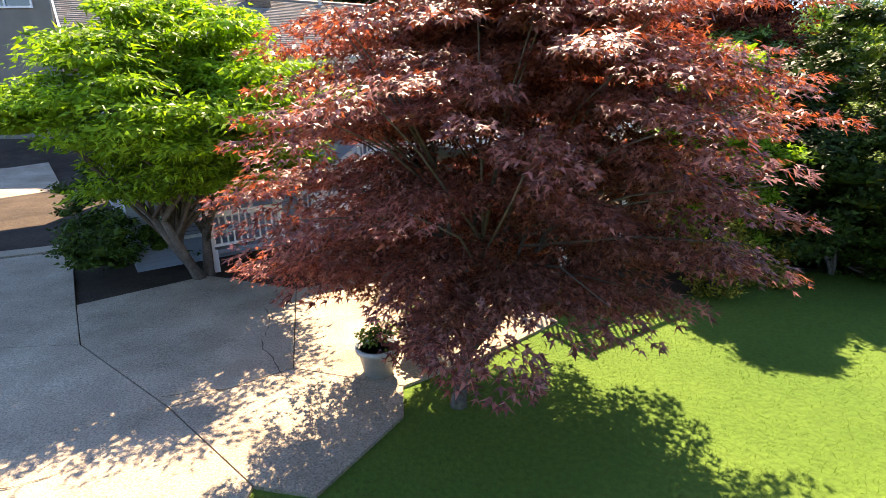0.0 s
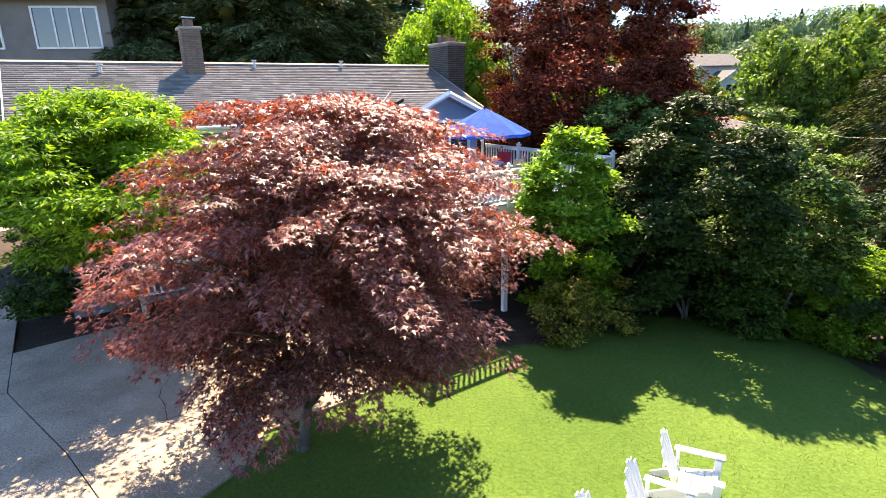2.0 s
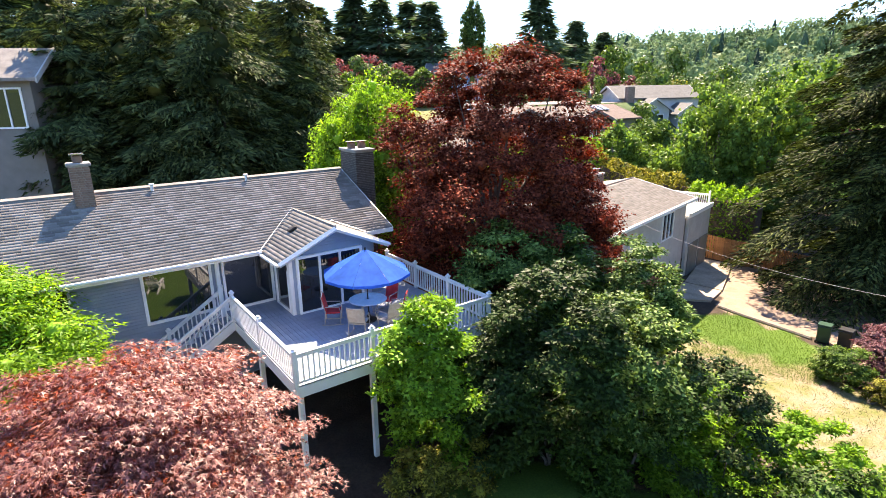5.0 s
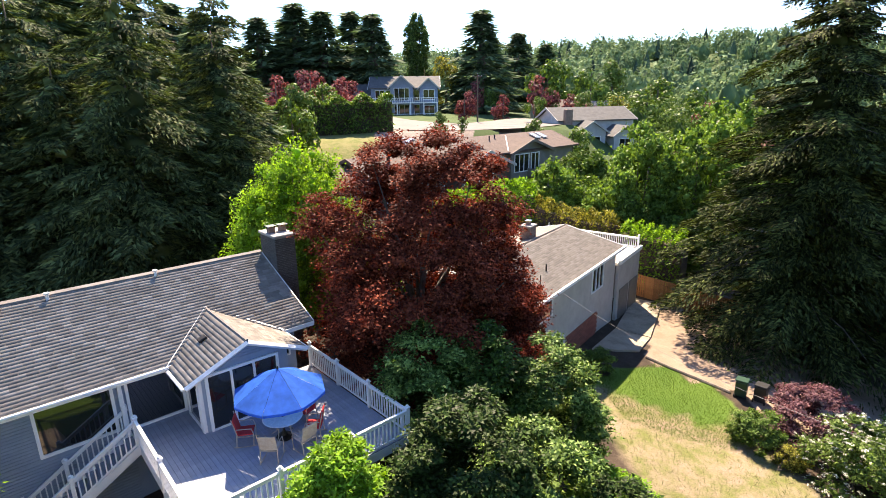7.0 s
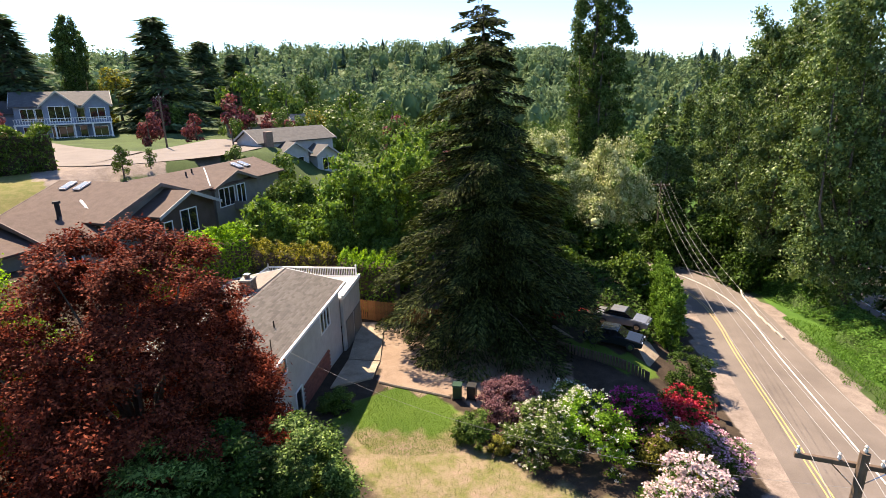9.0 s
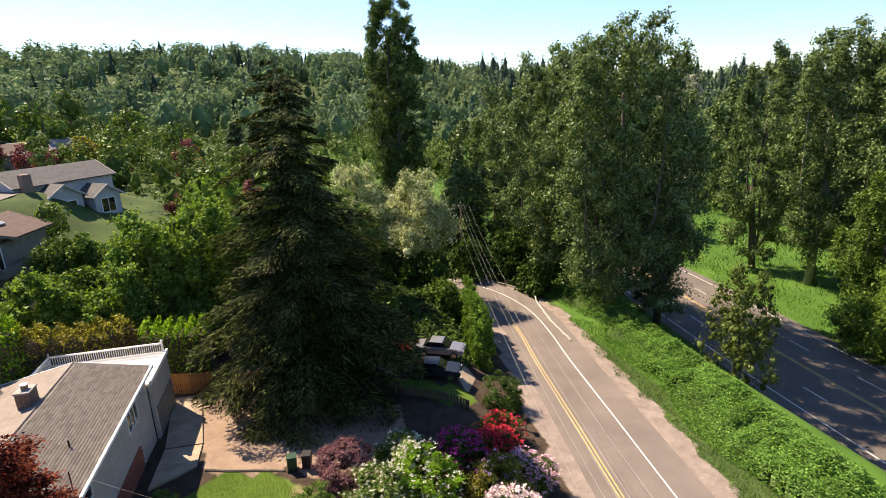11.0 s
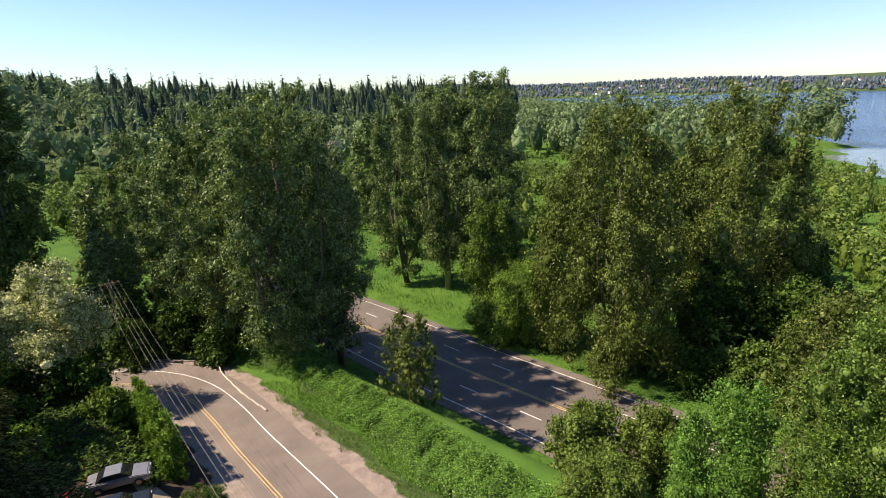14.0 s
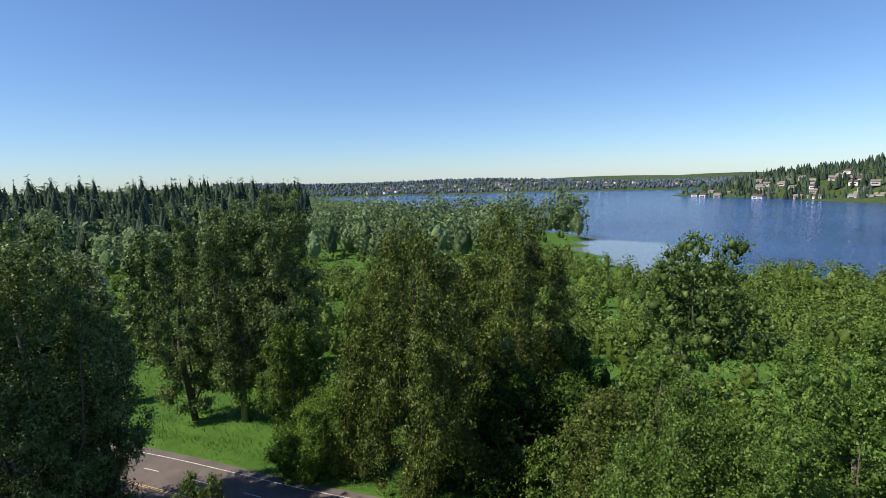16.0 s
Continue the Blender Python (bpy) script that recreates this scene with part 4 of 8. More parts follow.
def window(parent, x0, x1, z0, z1, y, frame_w=0.07, mull=(), depth=0.1, facing=-1, axis="x", fm="white", bars=()):
    """A window or glazed door in a wall along x (or y), as a part of parent: frame pieces and panes."""
    w = new("window")
    w.parent = parent
    def put(name, a0, a1, b0, b1, off, th, mat):
        c = ((a0 + a1) / 2, y + facing * off, (b0 + b1) / 2)
        s = (a1 - a0, th, b1 - b0)
        if axis == "y":
            c, s = (y + facing * off, (a0 + a1) / 2, (b0 + b1) / 2), (th, a1 - a0, b1 - b0)
        part(name, box(c, s), M[mat], w)
    f = frame_w
    put("window_frame", x0 - f, x1 + f, z1, z1 + f, 0.02, depth, fm)
    put("window_frame", x0 - f, x1 + f, z0 - f, z0, 0.02, depth, fm)
    put("window_frame", x0 - f, x0, z0, z1, 0.02, depth, fm)
    put("window_frame", x1, x1 + f, z0, z1, 0.02, depth, fm)
    edges = [x0, *mull, x1]
    for m_ in mull:
        put("mullion", m_ - f * 0.4, m_ + f * 0.4, z0, z1, 0.03, depth * 0.8, fm)
    for b_ in bars:
        put("mullion", x0, x1, b_ - f * 0.3, b_ + f * 0.3, 0.032, depth * 0.7, fm)
    for a0, a1 in zip(edges, edges[1:]):
        put("pane", a0, a1, z0, z1, 0.0, 0.02, "glass")
    return w


def gable_slab(bm, x0, x1, y_eave, z_eave, y_ridge, z_ridge, th=0.14):
    add_prism(bm, [(y_eave, z_eave), (y_ridge, z_ridge), (y_ridge, z_ridge - th), (y_eave, z_eave - th)], x0, x1, lambda p, q, t: (t, p, q))
    return bm


house = thing("house", HOUSE, "blue-grey two-storey house with grey shingle roof and white trim", "house")
XL, XR = -9.6, 5.25
# walls
part("wall", box(((XL + 0.5 + 4.7) / 2, 0.68, 2.45), (4.7 - XL - 0.5, 0.16, 5.1)), M["bluegrey"], house)
part("wall", box(((XL + 0.5 + 4.7) / 2, 8.0, 2.45), (4.7 - XL - 0.5, 0.16, 5.1)), M["bluegrey"], house)
for x in (XL + 0.58, 4.62):
    bm = bmesh.new()
    add_prism(bm, [(0.76, -0.2), (7.92, -0.2), (7.92, 5.3), (4.34, 6.9), (0.76, 5.3)], x - 0.08, x + 0.08, lambda p, q, t: (t, p, q))
    part("wall", bm, M["bluegrey"], house)
bm = bmesh.new()
add_prism(bm, [(0.55, 2.6), (3.5, 2.6), (3.5, 5.25), (2.02, 5.86), (0.55, 5.25)], -1.3, -1.16, lambda p, q, t: (p, t, q))
part("wall", bm, M["bluegrey"], house)
for x in (0.62, 3.43):
    part("wall", box((x, -0.28, 3.9), (0.14, 1.76, 2.6)), M["bluegrey"], house)
# siding laps, front and gable
for k in range(20):
    z = 3.15 + k * 0.105
    for x0, x1 in ((-5.4, -3.62), (-1.5, -1.24)):
        part("siding_board", box(((x0 + x1) / 2, 0.592, z), (x1 - x0, 0.016, 0.094), (4, 0, 0)), M["bluegrey"], house)
for k in range(28):
    z = 0.25 + k * 0.105
    part("siding_board", box(((XL + 0.5 - 1.25) / 2, 0.592, z), (-1.25 - XL - 0.5, 0.016, 0.094), (4, 0, 0)), M["bluegrey"], house)
for k in range(5):
    z = 5.3 + k * 0.1
    w = 2.0 - (z - 5.0) * 2.25
    if w > 0.1:
        part("siding_board", box((2.02, -1.312, z), (2 * w, 0.016, 0.09), (4, 0, 0)), M["bluegrey"], house)
# main roof: sheathing with courses of shingles over it
roof = new("roof")
roof.parent = house
part("sheathing", gable_slab(bmesh.new(), XL, XR, 0.0, 5.2, 4.34, 7.1), M["shingle"], roof)
part("sheathing", gable_slab(bmesh.new(), XL, XR, 8.68, 5.2, 4.34, 7.1), M["shingle"], roof)
part("fascia", box(((XL + XR) / 2, -0.02, 5.1), (XR - XL, 0.04, 0.16)), M["trim"], roof, "pale painted fascia board")
part("gutter", tube([(XL, -0.09, 5.17), (0.0, -0.09, 5.15)], [0.06, 0.06], 8), M["trim"], roof)
part("soffit", box(((XL + XR) / 2, 0.32, 5.03), (XR - XL, 0.6, 0.03)), M["trim"], roof)
for x in (XL - 0.02, XR + 0.02):
    bm = bmesh.new()
    add_prism(bm, [(0, 5.2), (4.34, 7.1), (8.68, 5.2), (8.68, 5.02), (4.34, 6.92), (0, 5.02)], x - 0.02, x + 0.02, lambda p, q, t: (t, p, q))
    part("bargeboard", bm, M["trim"], roof)
# shingle tabs on the front slope
sl = math.hypot(4.34, 1.9)
ca, sa_ = 4.34 / sl, 1.9 / sl
courses = int(sl / 0.15)
g = np.random.default_rng(3)
tabs_v, tabs_f = [], []


def tab_geom(x0, x1, s0, s1, h, tilt_out):
    """A thin shingle tab on the slope from s0 up to s1."""
    n = (-sa_, ca)
    pts = []
    for s_, lift in ((s0, h), (s1, 0.004)):
        y, z = s_ * ca, 5.2 + s_ * sa_
        pts.append((y + n[0] * lift, z + n[1] * lift))
        pts.append((y + n[0] * 0.001, z + n[1] * 0.001))
    (y0, z0), (y0b, z0b), (y1, z1), _ = pts
    return [(x0, y0, z0), (x1, y0, z0), (x1, y1, z1), (x0, y1, z1), (x0, y0b, z0b), (x1, y0b, z0b)], [(0, 1, 2, 3), (0, 4, 5, 1)]


for c in range(courses):
    x = XL - g.random() * 0.3
    while x < XR:
        w = 0.22 + 0.2 * g.random()
        x0, x1 = max(x, XL), min(x + w - 0.008, XR)
        if x1 - x0 > 0.03:
            v, f = tab_geom(x0, x1, c * 0.15, c * 0.15 + 0.185, 0.006 + 0.006 * g.random(), 0)
            i = len(tabs_v)
            tabs_v += v
            tabs_f += [tuple(i + k for k in q) for q in f]
        x += w
mt, nd, ln, bs = nodes_of("shingle_tabs")
geo = nd.new("ShaderNodeNewGeometry")
r = ramp(nd, [(0.0, (0.15, 0.135, 0.122)), (0.5, (0.205, 0.187, 0.17)), (1.0, (0.28, 0.258, 0.236))])
ln.new(geo.outputs["Random Per Island"], r.inputs[0])
nn = noise_node(nd, ln, 90, 3)
gr = ramp(nd, [(0.3, (0.7, 0.7, 0.7)), (0.7, (1.15, 1.15, 1.15))])
ln.new(nn.outputs[0], gr.inputs[0])
n2 = noise_node(nd, ln, 0.7, 4)
g2 = ramp(nd, [(0.3, (0.85, 0.86, 0.84)), (0.7, (1.1, 1.08, 1.06))])
ln.new(n2.outputs[0], g2.inputs[0])
ln.new(mix_rgb(nd, ln, 1.0, mix_rgb(nd, ln, 1.0, r.outputs[0], gr.outputs[0], "MULTIPLY"), g2.outputs[0], "MULTIPLY"), bs.inputs["Base Color"])
bs.inputs["Roughness"].default_value = 0.9
mesh_part("shingles", array_mesh("shingles", tabs_v, tabs_f, mt, 4), roof)["kind"] = "stuff"
part("ridge_cap", gable_slab(gable_slab(bmesh.new(), XL, XR, 4.2, 7.1, 4.34, 7.16, 0.05), XL, XR, 4.48, 7.1, 4.34, 7.16, 0.05), M["shingle"], roof)
# cross gable over the deck doors
porch_roof = new("roof")
porch_roof.parent = house
for x_e in (0.0, 4.04):
    bm = bmesh.new()
    d = 1 if x_e > 2 else -1
    poly_top = [(x_e, -1.72, 5.13), (2.02, -1.72, 6.02), (2.02, 2.05, 6.02), (x_e, 0.0, 5.13)]
    top = [bm.verts.new(p) for p in poly_top]
    bot = [bm.verts.new((p[0], p[1], p[2] - 0.13)) for p in poly_top]
    bm.faces.new(top)
    bm.faces.new(bot[::-1])
    for k in range(4):
        bm.faces.new((top[k], bot[k], bot[(k + 1) % 4], top[(k + 1) % 4]))
    bmesh.ops.recalc_face_normals(bm, faces=bm.faces[:])
    part("sheathing", bm, M["shingle"], porch_roof)
    # tabs
    pv, pf = [], []
    slope = math.hypot(2.02, 0.89)
    for c in range(int(slope / 0.15)):
        f0, f1 = c * 0.15 / slope, min(1, (c * 0.15 + 0.185) / slope)
        yb0 = 2.05 * f0 - 0.02
        y = -1.72 - g.random() * 0.2
        while y < yb0:
            w = 0.22 + 0.2 * g.random()
            a, b = max(y, -1.72), min(y + w - 0.008, yb0)
            if b - a > 0.03:
                h = 0.006 + 0.006 * g.random()
                i = len(pv)
                xa, xb = x_e + (2.02 - x_e) * f0, x_e + (2.02 - x_e) * f1
                za, zb = 5.13 + 0.89 * f0, 5.13 + 0.89 * f1
                nx_, nz_ = 0.40 * d, 0.915
                pv += [(xa + nx_ * h, a, za + nz_ * h), (xa + nx_ * h, b, za + nz_ * h), (xb + nx_ * 0.004, b, zb + 0.004), (xb + nx_ * 0.004, a, zb + 0.004), (xa, a, za), (xa, b, za)]
                pf += [(i, i + 1, i + 2, i + 3), (i, i + 4, i + 5, i + 1)]
            y += w
    mesh_part("shingles", array_mesh("shingles", pv, pf, mt, 4), porch_roof)["kind"] = "stuff"
    part("bargeboard", tube([(x_e, -1.74, 5.06), (2.02, -1.74, 5.95)], [0.09, 0.09], 4), M["trim"], porch_roof)
    part("valley_flashing", tube([(x_e, 0.0, 5.17), (2.02, 2.05, 6.06)], [0.045, 0.045], 5), M["white"], porch_roof, "pale metal valley flashing")
    part("gutter", box((x_e + d * 0.05, -0.86, 5.05), (0.1, 1.74, 0.1), bevel=0.02), M["trim"], porch_roof)
part("ridge_cap", tube([(2.02, -1.72, 6.03), (2.02, 2.05, 6.03)], [0.05, 0.05], 5), M["shingle"], porch_roof)
part("roof_vent", box((1.2, 0.1, 5.72), (0.3, 0.25, 0.1), (0, -23, 0), 0.02), M["darkmetal"], porch_roof)
for x, s in ((-2.4, 4.05), (1.0, 4.1), (-7.2, 3.6)):
    part("roof_vent", lathe([(0.05, 0), (0.05, 0.2), (0.09, 0.22), (0.09, 0.26)], 10), M["trim"], roof).location = (x, s, 5.2 + s * 0.438)
# windows and doors
window(house, -3.55, -1.62, 3.3, 4.85, 0.6, 0.09)
window(house, -7.6, -5.55, 4.15, 4.95, 0.6, 0.08, (-6.57,))
window(house, -8.9, -7.9, 4.15, 4.95, 0.6, 0.08)
window(house, -1.12, 0.45, FLOOR + 0.08, 4.9, 0.6, 0.09)
window(house, 0.78, 3.05, FLOOR + 0.05, 5.02, -1.31, 0.09, (1.52, 2.28))
window(house, -0.95, 0.2, FLOOR + 0.05, 4.85, 0.55, 0.08, axis="y", facing=-1)
window(house, 3.75, 4.4, 3.9, 4.9, 0.6, 0.06)
for x0, x1 in ((-8.2, -6.3), (-5.6, -4.3)):
    window(house, x0, x1, 0.95, 2.15, 0.6, 0.08, ((x0 + x1) / 2,))
part("corner_post", box((-1.36, 0.5, 4.0), (0.12, 0.12, 2.0)), M["white"], house)
part("corner_post", box((0.52, -1.2, 4.1), (0.12, 0.2, 2.05)), M["trim"], house)
part("wall_lamp", lathe([(0.04, -0.16), (0.07, -0.1), (0.07, 0.08), (0.1, 0.1), (0.02, 0.2)], 8), M["darkmetal"], house, "black wall lantern").location = (0.5, -0.98, 4.75)


def chimney(name, m, w, d, z0, z1, mat_b, label, pots=1):
    """A brick chimney with real courses, cap and flue."""
    t = thing(name, m, label, "chimney")
    part("core", box((0, 0, (z0 + z1) / 2), (w - 0.02, d - 0.02, z1 - z0)), M["mortar"], t)
    bw, bh = 0.2, 0.075
    bl = link_bm("brick", box((0, 0, 0), (bw - 0.012, 0.05, bh - 0.012)), M[mat_b])
    rows = int((z1 - z0) / bh)
    for r_ in range(rows):
        for face in range(4):
            L = w if face % 2 == 0 else d
            o = (d if face % 2 == 0 else w) / 2 - 0.012
            n = max(1, round(L / bw))
            for k in range(n):
                u = -L / 2 + (k + 0.5) * L / n + (0.02 if r_ % 2 else -0.02)
                a = face * 90
                b = new("brick", bl)
                b.parent = t
                b.matrix_basis = pose(0, 0, z0 + (r_ + 0.5) * bh, 0, 0, a) @ pose(u, -o, 0) @ Matrix.Diagonal((L / n / bw, 1, 1, 1))
    part("cap", box((0, 0, z1 + 0.05), (w + 0.14, d + 0.14, 0.1), bevel=0.02), M["mortar"], t)
    for k in range(pots):
        part("flue", box(((k - (pots - 1) / 2) * 0.5, 0, z1 + 0.22), (0.28, 0.28, 0.26), bevel=0.03), M["brick"], t)
        part("flue_cap", box(((k - (pots - 1) / 2) * 0.5, 0, z1 + 0.38), (0.4, 0.4, 0.03)), M["metal"], t, "shiny metal flue cap")
    return t


chimney("chimney", HOUSE @ pose(-4.5, 3.75, 0), 0.55, 0.55, 6.5, 8.1, "brick", "slim weathered brick chimney on the shingle roof")
chimney("chimney", HOUSE @ pose(5.75, 3.6, 0), 0.85, 1.4, 0.2, 7.9, "darkstone", "broad dark masonry chimney against the gable end", 2)

# deck
deck = thing("deck", HOUSE, "raised deck with grey boards and white skirting", "deck")
X0, X1, Y0, Y1 = -1.25, 5.25, -5.8, 0.58
bw = (X1 - X0) / 46
bl = link_bm("board", box((0, 0, 0), (bw - 0.006, Y1 - Y0, 0.035)), M["deck"])
for k in range(46):
    b = new("board", bl)
    b.parent = deck
    x = X0 + (k + 0.5) * bw
    if 0.55 < x < 3.5:
        b.matrix_basis = pose(x, (Y0 - 1.3) / 2, FLOOR - 0.018) @ Matrix.Diagonal((1, (-1.3 - Y0) / (Y1 - Y0), 1, 1))
    else:
        b.matrix_basis = pose(x, (Y0 + Y1) / 2, FLOOR - 0.018)
for c, s in (((2.0, Y0 + 0.03, FLOOR - 0.2), (X1 - X0, 0.06, 0.3)), ((X0 + 0.03, (Y0 + Y1) / 2, FLOOR - 0.2), (0.06, Y1 - Y0 - 0.13, 0.3)), ((X1 - 0.03, (Y0 + Y1) / 2, FLOOR - 0.2), (0.06, Y1 - Y0 - 0.13, 0.3))):
    part("skirt_board", box(c, s), M["white"], deck)
for k in range(5):
    part("joist", box((2.0, Y0 + 0.8 + k * 1.2, FLOOR - 0.14), (X1 - X0 - 0.13, 0.06, 0.2)), M["oldwood"], deck)
for x, y in ((X0 + 0.12, Y0 + 0.12), (1.0, Y0 + 0.12), (3.1, Y0 + 0.12), (X1 - 0.12, Y0 + 0.12), (X1 - 0.12, -2.6), (X0 + 0.12, -2.6), (X1 - 0.12, 0.3)):
    part("support_post", box((x, y, 1.2), (0.14, 0.14, 3.4), bevel=0.01), M["white"], deck)


def rail_run(parent, p0, p1, z0, z1=None, h=0.92, posts=(0.0, 1.0)):
    """A railing from p0 to p1 (plan), on a floor at z0 (z1 at the far end): rails, balusters, capped posts."""
    z1 = z0 if z1 is None else z1
    p0, p1 = Vector((*p0, z0)), Vector((*p1, z1))
    L = (Vector((p1.x, p1.y)) - Vector((p0.x, p0.y))).length
    rise = z1 - z0
    ang = math.degrees(math.atan2(p1.y - p0.y, p1.x - p0.x))
    pitch = math.degrees(math.atan2(rise, L))
    full = math.hypot(L, rise)
    mid = (p0 + p1) / 2
    for z, s in ((h - 0.03, (full, 0.09, 0.045)), (h - 0.10, (full, 0.04, 0.08)), (0.10, (full, 0.04, 0.07))):
        bm = box((0, 0, 0), s, bevel=0.006)
        bmesh.ops.transform(bm, matrix=pose(mid.x, mid.y, mid.z + z, 0, 0, ang) @ pose(0, 0, 0, 0, -pitch, 0), verts=bm.verts[:])
        part("rail", bm, M["white"], parent)
    n = max(2, int(L / 0.145))
    for k in range(n):
        p = p0.lerp(p1, (k + 0.5) / n)
        b = new("baluster", BALUSTER)
        b.parent = parent
        b.matrix_basis = pose(p.x, p.y, p.z + 0.1, 0, 0, ang)
    for f in posts:
        p = p0.lerp(p1, f)
        post = new("post", POST)
        post.parent = parent
        post.matrix_basis = pose(p.x, p.y, p.z - 0.05, 0, 0, ang)
        c = new("post_cap", CAP)
        c.parent = post


BALUSTER = link_bm("baluster", box((0, 0, 0.37), (0.038, 0.038, 0.74)), M["white"])
POST = link_bm("post", box((0, 0, 0.5), (0.11, 0.11, 1.06), bevel=0.008), M["white"])
bm = box((0, 0, 1.05), (0.16, 0.16, 0.04), bevel=0.01)
add_box(bm, (0, 0, 1.10), (0.10, 0.10, 0.08), bevel=0.03)
CAP = link_bm("post_cap", bm, M["white"])
railing = thing("railing", HOUSE, "white painted deck railing with square balusters and capped posts", "railing")
rail_run(railing, (X0, 0.58 - 1.1), (X0, Y0), FLOOR, posts=(0.0, 0.5, 1.0))
rail_run(railing, (X0, Y0), (X1, Y0), FLOOR, posts=(0.345, 0.68, 1.0))
rail_run(railing, (X1, Y0), (X1, 0.5), FLOOR, posts=(0.345, 0.67, 1.0))
# stairs down along the wall
stairs = thing("staircase", HOUSE, "white-railed timber stairs from the deck along the wall", "stairs")
NS = 13
sx0, sx1, zb = X0, X0 - 3.7, 0.75
for k in range(NS):
    x = sx0 + (sx1 - sx0) * (k + 0.5) / NS
    z = FLOOR + (zb - FLOOR) * (k + 1) / (NS + 1)
    part("tread", box((x, 0.0, z - 0.02), (0.3, 1.0, 0.04)), M["deck"], stairs)
for y in (-0.52, 0.5):
    bm = bmesh.new()
    add_prism(bm, [(sx0, FLOOR + 0.02), (sx1, zb + 0.1), (sx1, zb - 0.2), (sx0, FLOOR - 0.3)], y - 0.02, y + 0.02, lambda p, q, t: (p, t, q))
    part("stringer", bm, M["white"], stairs)
    rail_run(stairs, (sx0, y), (sx1, y), FLOOR, zb, posts=(0.5, 1.0) if y < 0 else (0.02, 0.5, 1.0))
part("landing", box((sx1 - 1.3, 0.0, zb - 0.06), (2.6, 1.1, 0.1)), M["deck"], stairs)
rail_run(stairs, (sx1 - 0.9, -0.52), (sx1 - 2.6, -0.52), zb)
rail_run(stairs, (sx1 - 2.6, -0.52), (sx1 - 2.6, 0.5), zb, posts=(0.0,))
part("landing_post", box((sx1 - 2.55, -0.5, 0.3), (0.12, 0.12, 0.9)), M["white"], stairs)
part("landing_post", box((sx1 - 0.1, -0.5, 0.3), (0.12, 0.12, 0.9)), M["white"], stairs)

# patio umbrella, table and chairs on the deck
UMB = HOUSE @ pose(2.3, -3.2, FLOOR)
umb = thing("patio_umbrella", UMB, "open bright blue cloth patio umbrella on a dark pole", "umbrella")
part("pole", tube([(0, 0, 0), (0, 0, 2.42)], [0.022, 0.022], 10), M["darkmetal"], umb)
part("finial", lathe([(0.03, 2.38), (0.035, 2.44), (0.012, 2.5)], 8), M["darkmetal"], umb)
NR = 8
R_ = 1.42
for k in range(NR):
    bm = bmesh.new()
    a0, a1 = 2 * math.pi * k / NR, 2 * math.pi * (k + 1) / NR
    rowsv = []
    for f in (0.0, 0.35, 0.7, 1.0):
        z = 2.42 - 0.74 * f ** 1.05
        rr = R_ * f
        sag = 0.035 * f
        am = (a0 + a1) / 2
        rowsv.append([bm.verts.new((rr * math.cos(a0) + 0.01 * math.cos(am), rr * math.sin(a0) + 0.01 * math.sin(am), z)),
                      bm.verts.new((rr * 0.93 * math.cos(am) + 0.01 * math.cos(am), rr * 0.93 * math.sin(am) + 0.01 * math.sin(am), z - sag)),
                      bm.verts.new((rr * math.cos(a1) + 0.01 * math.cos(am), rr * math.sin(a1) + 0.01 * math.sin(am), z))])
    last = rowsv[-1]
    rowsv.append([bm.verts.new((v.co.x * 0.995, v.co.y * 0.995, v.co.z - 0.09)) for v in last])
    for a, b in zip(rowsv, rowsv[1:]):
        for i in range(2):
            bm.faces.new((a[i], a[i + 1], b[i + 1], b[i]))
    bmesh.ops.remove_doubles(bm, verts=bm.verts[:], dist=0.0005)
    part("canopy_panel", bm, M["umbrella"], umb)
    part("rib", tube([(0, 0, 2.38), (R_ * 0.98 * math.cos(a0), R_ * 0.98 * math.sin(a0), 1.66)], [0.008, 0.006], 4), M["darkmetal"], umb)
part("base", lathe([(0.26, 0), (0.26, 0.04), (0.08, 0.1), (0.03, 0.3)], 16), M["darkmetal"], umb)
TAB = HOUSE @ pose(2.3, -3.2, FLOOR)
table = thing("patio_table", TAB, "round stone-topped patio table with curled metal legs", "table")
bm = bmesh.new()
n = 28
ring = [[bm.verts.new((r_ * math.cos(2 * math.pi * k / n), r_ * math.sin(2 * math.pi * k / n), z)) for k in range(n)] for r_, z in ((0.05, 0.72), (0.60, 0.72), (0.62, 0.735), (0.60, 0.75), (0.05, 0.75))]
for a, b in zip(ring, ring[1:] + ring[:1]):
    for k in range(n):
        bm.faces.new((a[k], a[(k + 1) % n], b[(k + 1) % n], b[k]))
bmesh.ops.recalc_face_normals(bm, faces=bm.faces[:])
part("tabletop", bm, M["stone_top"], table)
for k in range(4):
    a = k * math.pi / 2 + 0.5
    c, s = math.cos(a), math.sin(a)
    part("leg", tube([(0.45 * c, 0.45 * s, 0.72), (0.25 * c, 0.25 * s, 0.4), (0.3 * c, 0.3 * s, 0.15), (0.48 * c, 0.48 * s, 0.01)], [0.018] * 4, 6), M["tan_weave"], table)


